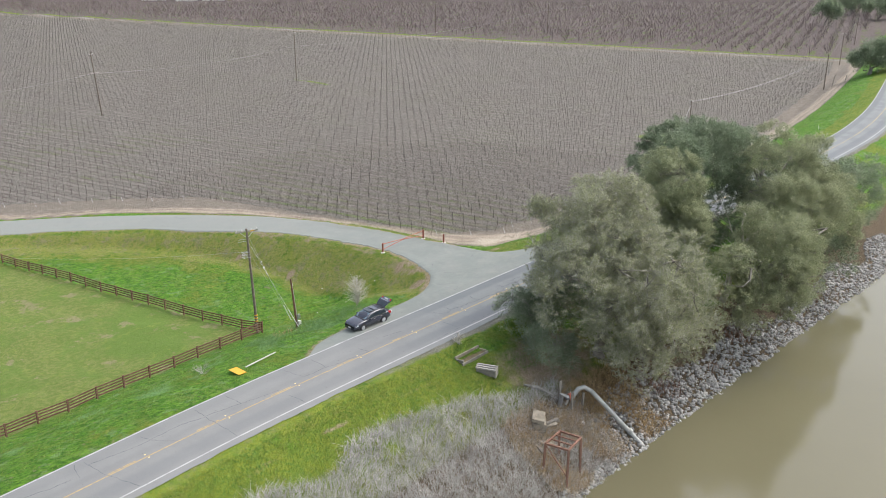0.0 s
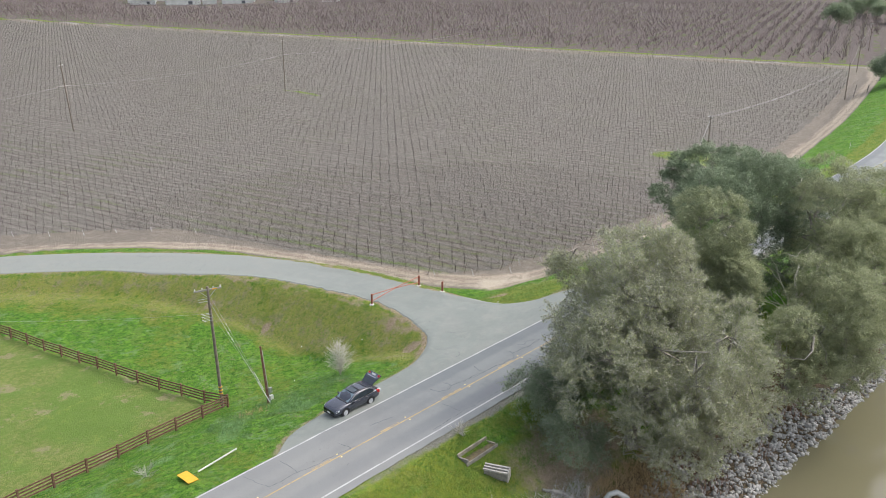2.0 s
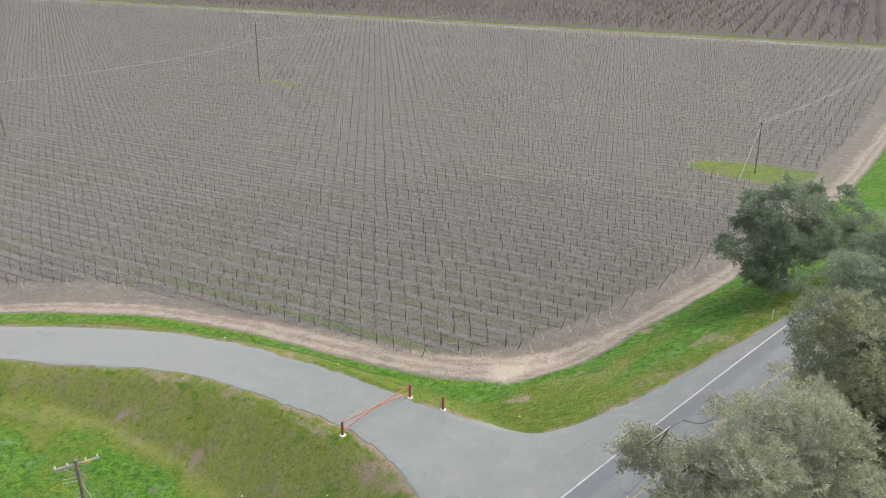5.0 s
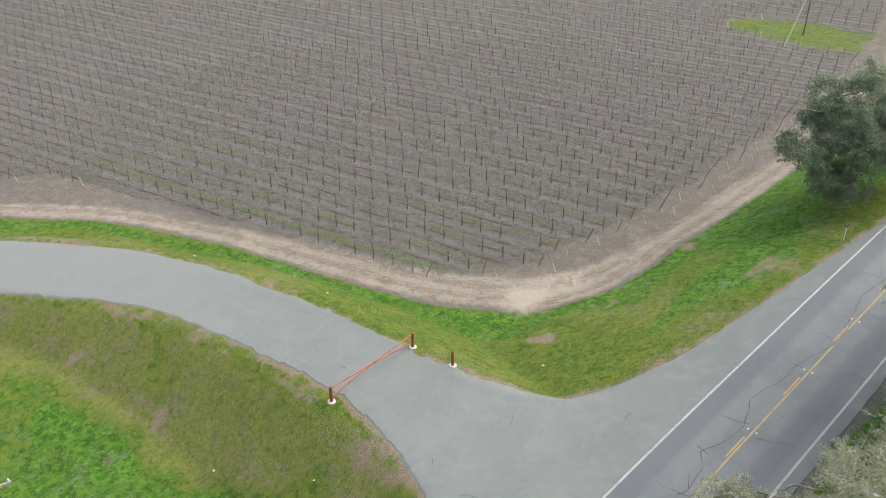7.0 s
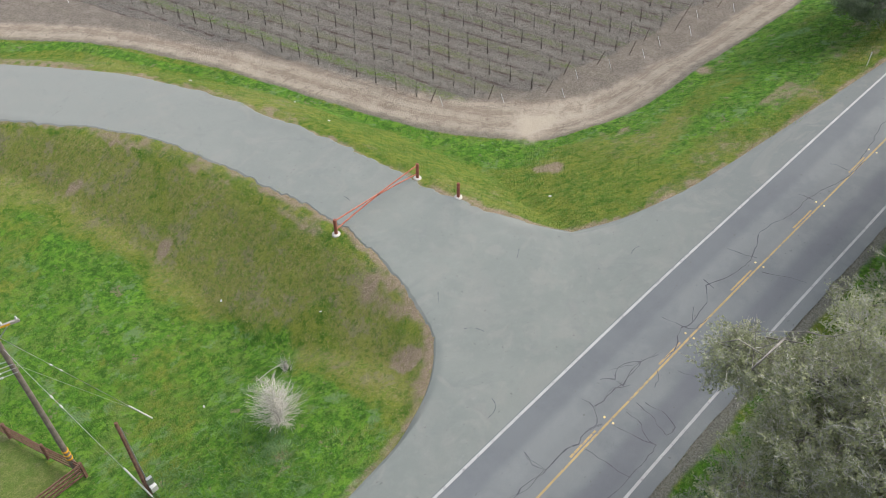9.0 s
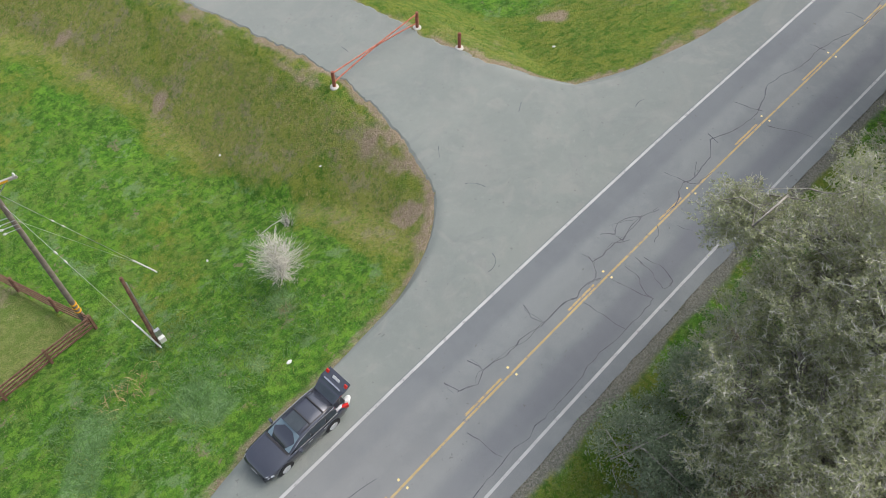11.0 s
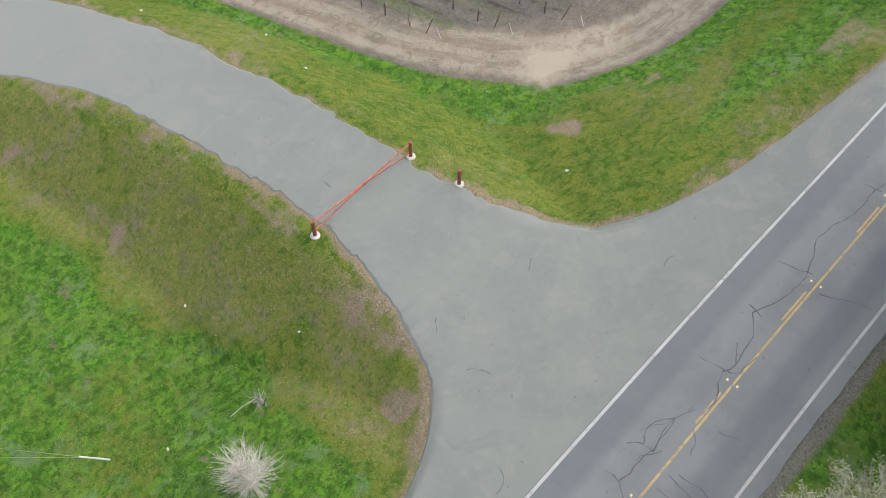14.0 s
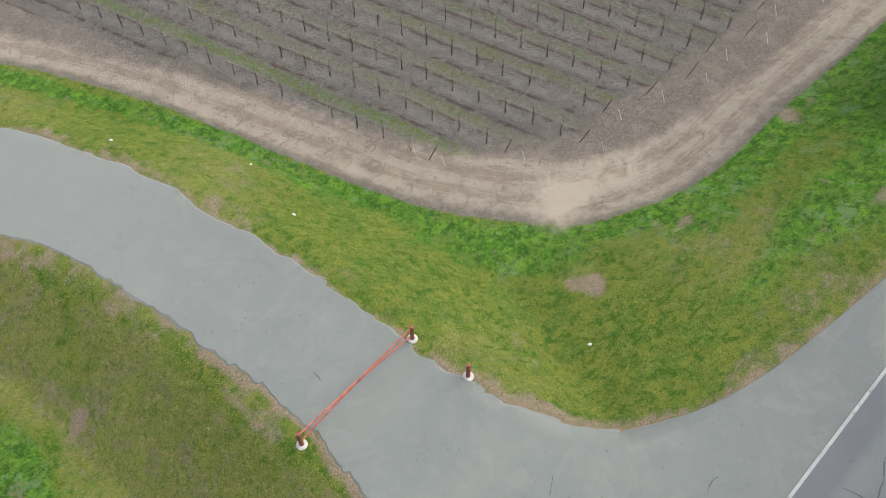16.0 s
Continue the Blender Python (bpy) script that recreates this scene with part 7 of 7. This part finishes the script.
def strew(n, x0, x1, d0, d1, seed):
    """Even random places beside the main road: x, y, ground height."""
    r = np.random.default_rng(seed)
    s = r.uniform(x0 - 18, x1 - 18, n)
    dd = r.uniform(d0, d1, n)
    arc = np.concatenate([[0], np.cumsum(np.linalg.norm(np.diff(MAIN_F, axis=0), axis=1))])
    t = np.gradient(MAIN_F, axis=0)
    t /= np.linalg.norm(t, axis=1)[:, None]
    cx, cy = np.interp(s + main_arc0, arc, MAIN_F[:, 0]), np.interp(s + main_arc0, arc, MAIN_F[:, 1])
    tx, ty = np.interp(s + main_arc0, arc, t[:, 0]), np.interp(s + main_arc0, arc, t[:, 1])
    x, y = cx - ty * dd, cy + tx * dd
    return x, y, levels(x, y)[0], dd, r


def build_riprap():
    holder = thing("riprap", pose(70, 36, -6), "bank of loose grey riprap stones along the river", "riprap")
    kinds = [rock_mesh(300 + i) for i in range(8)]
    x, y, z, dd, r = strew(10000, 50, 135, -22.4, -15.6, 5)
    keep = (dd < -17.6 - 1.2 * wave(x, y, 3, 3)) | ((x > 62) & (x < 72) & (r.random(len(x)) < 0.6))
    keep &= (x > 58.5) | (dd < -20.2)
    x, y, z = x[keep], y[keep], z[keep]
    size = 0.22 + 0.36 * r.random(len(x)) ** 2
    front = np.where((x > 62) & (x < 80))[0][:300]
    for i in front:
        ob = new("stone", kinds[i % 8])
        ob.parent = holder
        ob.matrix_basis = pose(x[i] - 70, y[i] - 36, z[i] + 6 + size[i] * 0.18, r.uniform(0, 360), r.uniform(0, 360), r.uniform(0, 360)) @ Matrix.Scale(size[i], 4)
    rest = np.setdiff1d(np.arange(len(x)), front)
    V, F, off = [], [], 0
    for k in range(8):
        me = kinds[k]
        v = np.array([tuple(q.co) for q in me.vertices])
        f = np.array([tuple(p.vertices) for p in me.polygons])
        sel = rest[rest % 8 == k]
        a = r.random(len(sel)) * 6.283
        c, s = np.cos(a)[:, None], np.sin(a)[:, None]
        w = size[sel][:, None]
        W = np.stack([x[sel][:, None] - 70 + (v[:, 0] * c - v[:, 1] * s) * w, y[sel][:, None] - 36 + (v[:, 0] * s + v[:, 1] * c) * w, z[sel][:, None] + 6 + w * 0.2 + v[:, 2] * w], -1)
        V.append(W.reshape(-1, 3))
        F.append((f[None] + (np.arange(len(sel)) * len(v))[:, None, None]).reshape(-1, 3) + off)
        off += len(sel) * len(v)
    ob = new("stone_bed", tris_mesh("stone_bed", np.vstack(V), np.vstack(F), STONE))
    ob.parent = holder
    ob["kind"] = "stuff"


build_riprap()


def blades(name, x, y, z, h, w, lean, mat, label, category, per=1, spread_r=0.0, seed=1):
    """Thin bent blades: two joined triangles each."""
    r = np.random.default_rng(seed)
    if per > 1:
        x, y, z = np.repeat(x, per), np.repeat(y, per), np.repeat(z, per)
        h = np.repeat(h, per) if hasattr(h, "__len__") else h
        x, y = x + r.normal(size=len(x)) * spread_r, y + r.normal(size=len(x)) * spread_r
    n = len(x)
    a = r.random(n) * 6.283
    hh = h * (0.6 + 0.8 * r.random(n))
    ln = lean * hh * (0.3 + r.random(n))
    ww = w * (0.6 + 0.8 * r.random(n))
    base = np.stack([x, y, z - 0.03], -1)
    dirv = np.stack([np.cos(a), np.sin(a), np.zeros(n)], -1)
    sidev = np.stack([-np.sin(a), np.cos(a), np.zeros(n)], -1)
    up = np.array([0, 0, 1.0])
    m = base + dirv * (ln * 0.35)[:, None] + up * (hh * 0.6)[:, None]
    t = base + dirv * ln[:, None] + up * hh[:, None]
    v = np.stack([base - sidev * ww[:, None], base + sidev * ww[:, None], m + sidev * (ww * 0.7)[:, None], m - sidev * (ww * 0.7)[:, None], t], 1).reshape(-1, 3)
    o = np.arange(n)[:, None] * 5
    f = np.concatenate([np.stack([o[:, 0], o[:, 0] + 1, o[:, 0] + 2], -1), np.stack([o[:, 0], o[:, 0] + 2, o[:, 0] + 3], -1), np.stack([o[:, 0] + 3, o[:, 0] + 2, o[:, 0] + 4], -1)])
    return tagged(new(name, tris_mesh(name, v, f, mat)), label, category, kind="stuff")


x, y, z, dd, r = strew(34000, 8, 60, -21.0, -8.6, 31)
k = (dd < -9.4 - 0.9 * wave(x, y, 2.6, 2) - np.clip((x - 46) / 6, 0, 1.5) * 1.8) & (wave(x, y, 1.6, 5) > -0.95)
blades("dry_brush", x[k], y[k], z[k], 0.55, 0.016, 1.7, STRAW, "tangle of pale grey dry brush on the bank", "dry brush", per=2, spread_r=0.25, seed=3)
x, y, z, dd, r = strew(7000, 50, 68, -20.8, -13.6, 33)
k = wave(x, y, 1.4, 9) > -0.35
blades("dry_reeds", x[k], y[k], z[k], 0.6, 0.013, 1.2, TAN_STRAW, "tan dry reeds on the river bank", "dry reeds", per=3, spread_r=0.2, seed=4)
x, y, z, dd, r = strew(3000, 66, 112, -19.5, -15.0, 35)
k = wave(x, y, 1.8, 4) > 0.1
blades("dry_weeds", x[k], y[k], z[k], 0.7, 0.02, 0.8, plain("russet_weed", (0.2, 0.11, 0.075, 1), (0.29, 0.18, 0.13, 1), 0.6, 0.95, per="island", bump=0), "russet dry weeds among the stones", "weeds", per=2, spread_r=0.2, seed=5)
x, y, z, dd, r = strew(11000, 8, 64, -10.6, -4.6, 37)
blades("verge_grass", x, y, z, 0.17, 0.013, 1.2, GRASS, "long yellow-green grass on the river-side verge", "grass", per=4, spread_r=0.14, seed=6)
r = np.random.default_rng(41)
x, y = r.uniform(14, 128, 60000), r.uniform(57, 122, 60000)
z, d, e, q = levels(x, y)
rg = along(EDGE, x, y)[0]
past = (d > 20.2) & (x < 49.5 - (y - 76) * 0.262)
k = (rg < -0.3) & ~past & ~on_apron(x, y) & (d > 3.9) & (wave(x, y, 1.2, 3) + wave(x, y, 0.5, 6) > -0.5)
brown_side = (e > 0) & (np.abs(e) < 10.5) & (d > 6)
k1, k2 = k & ~brown_side, k & brown_side
blades("bank_grass", x[k1], y[k1], z[k1], 0.13, 0.014, 1.3, GRASS, "tufted green grass on the road banks", "grass", per=5, spread_r=0.16, seed=8)
blades("dry_bank_grass", x[k2], y[k2], z[k2], 0.11, 0.013, 1.4, DRY_GRASS, "thin brownish grass on the slope below the side road", "grass", per=5, spread_r=0.16, seed=9)
r = np.random.default_rng(43)
x, y = r.uniform(38, 58, 5200), r.uniform(62, 74, 5200)
z, d, e, q = levels(x, y)
k = (d > 8.5) & (d < 16.5) & (e > 9) & (r.random(len(x)) < np.clip(0.35 + 0.5 * wave(x, y, 1.3, 4) + 0.5 * wave(x, y, 0.6, 7), 0.05, 1)) & (x > 44)
blades("tall_grass", x[k], y[k], z[k], 0.2, 0.016, 1.8, TALL_GRASS, "tall pale green grass below the road", "grass", per=6, spread_r=0.22, seed=10)
x, y = 48.5 + 0.8 * r.normal(size=26), 69.4 + 0.5 * r.normal(size=26)
blades("dry_tuft", x, y, levels(x, y)[0], 0.42, 0.012, 1.2, TAN_STRAW, "tuft of tan dry stalks in the tall grass", "dry grass", per=4, spread_r=0.15, seed=11)
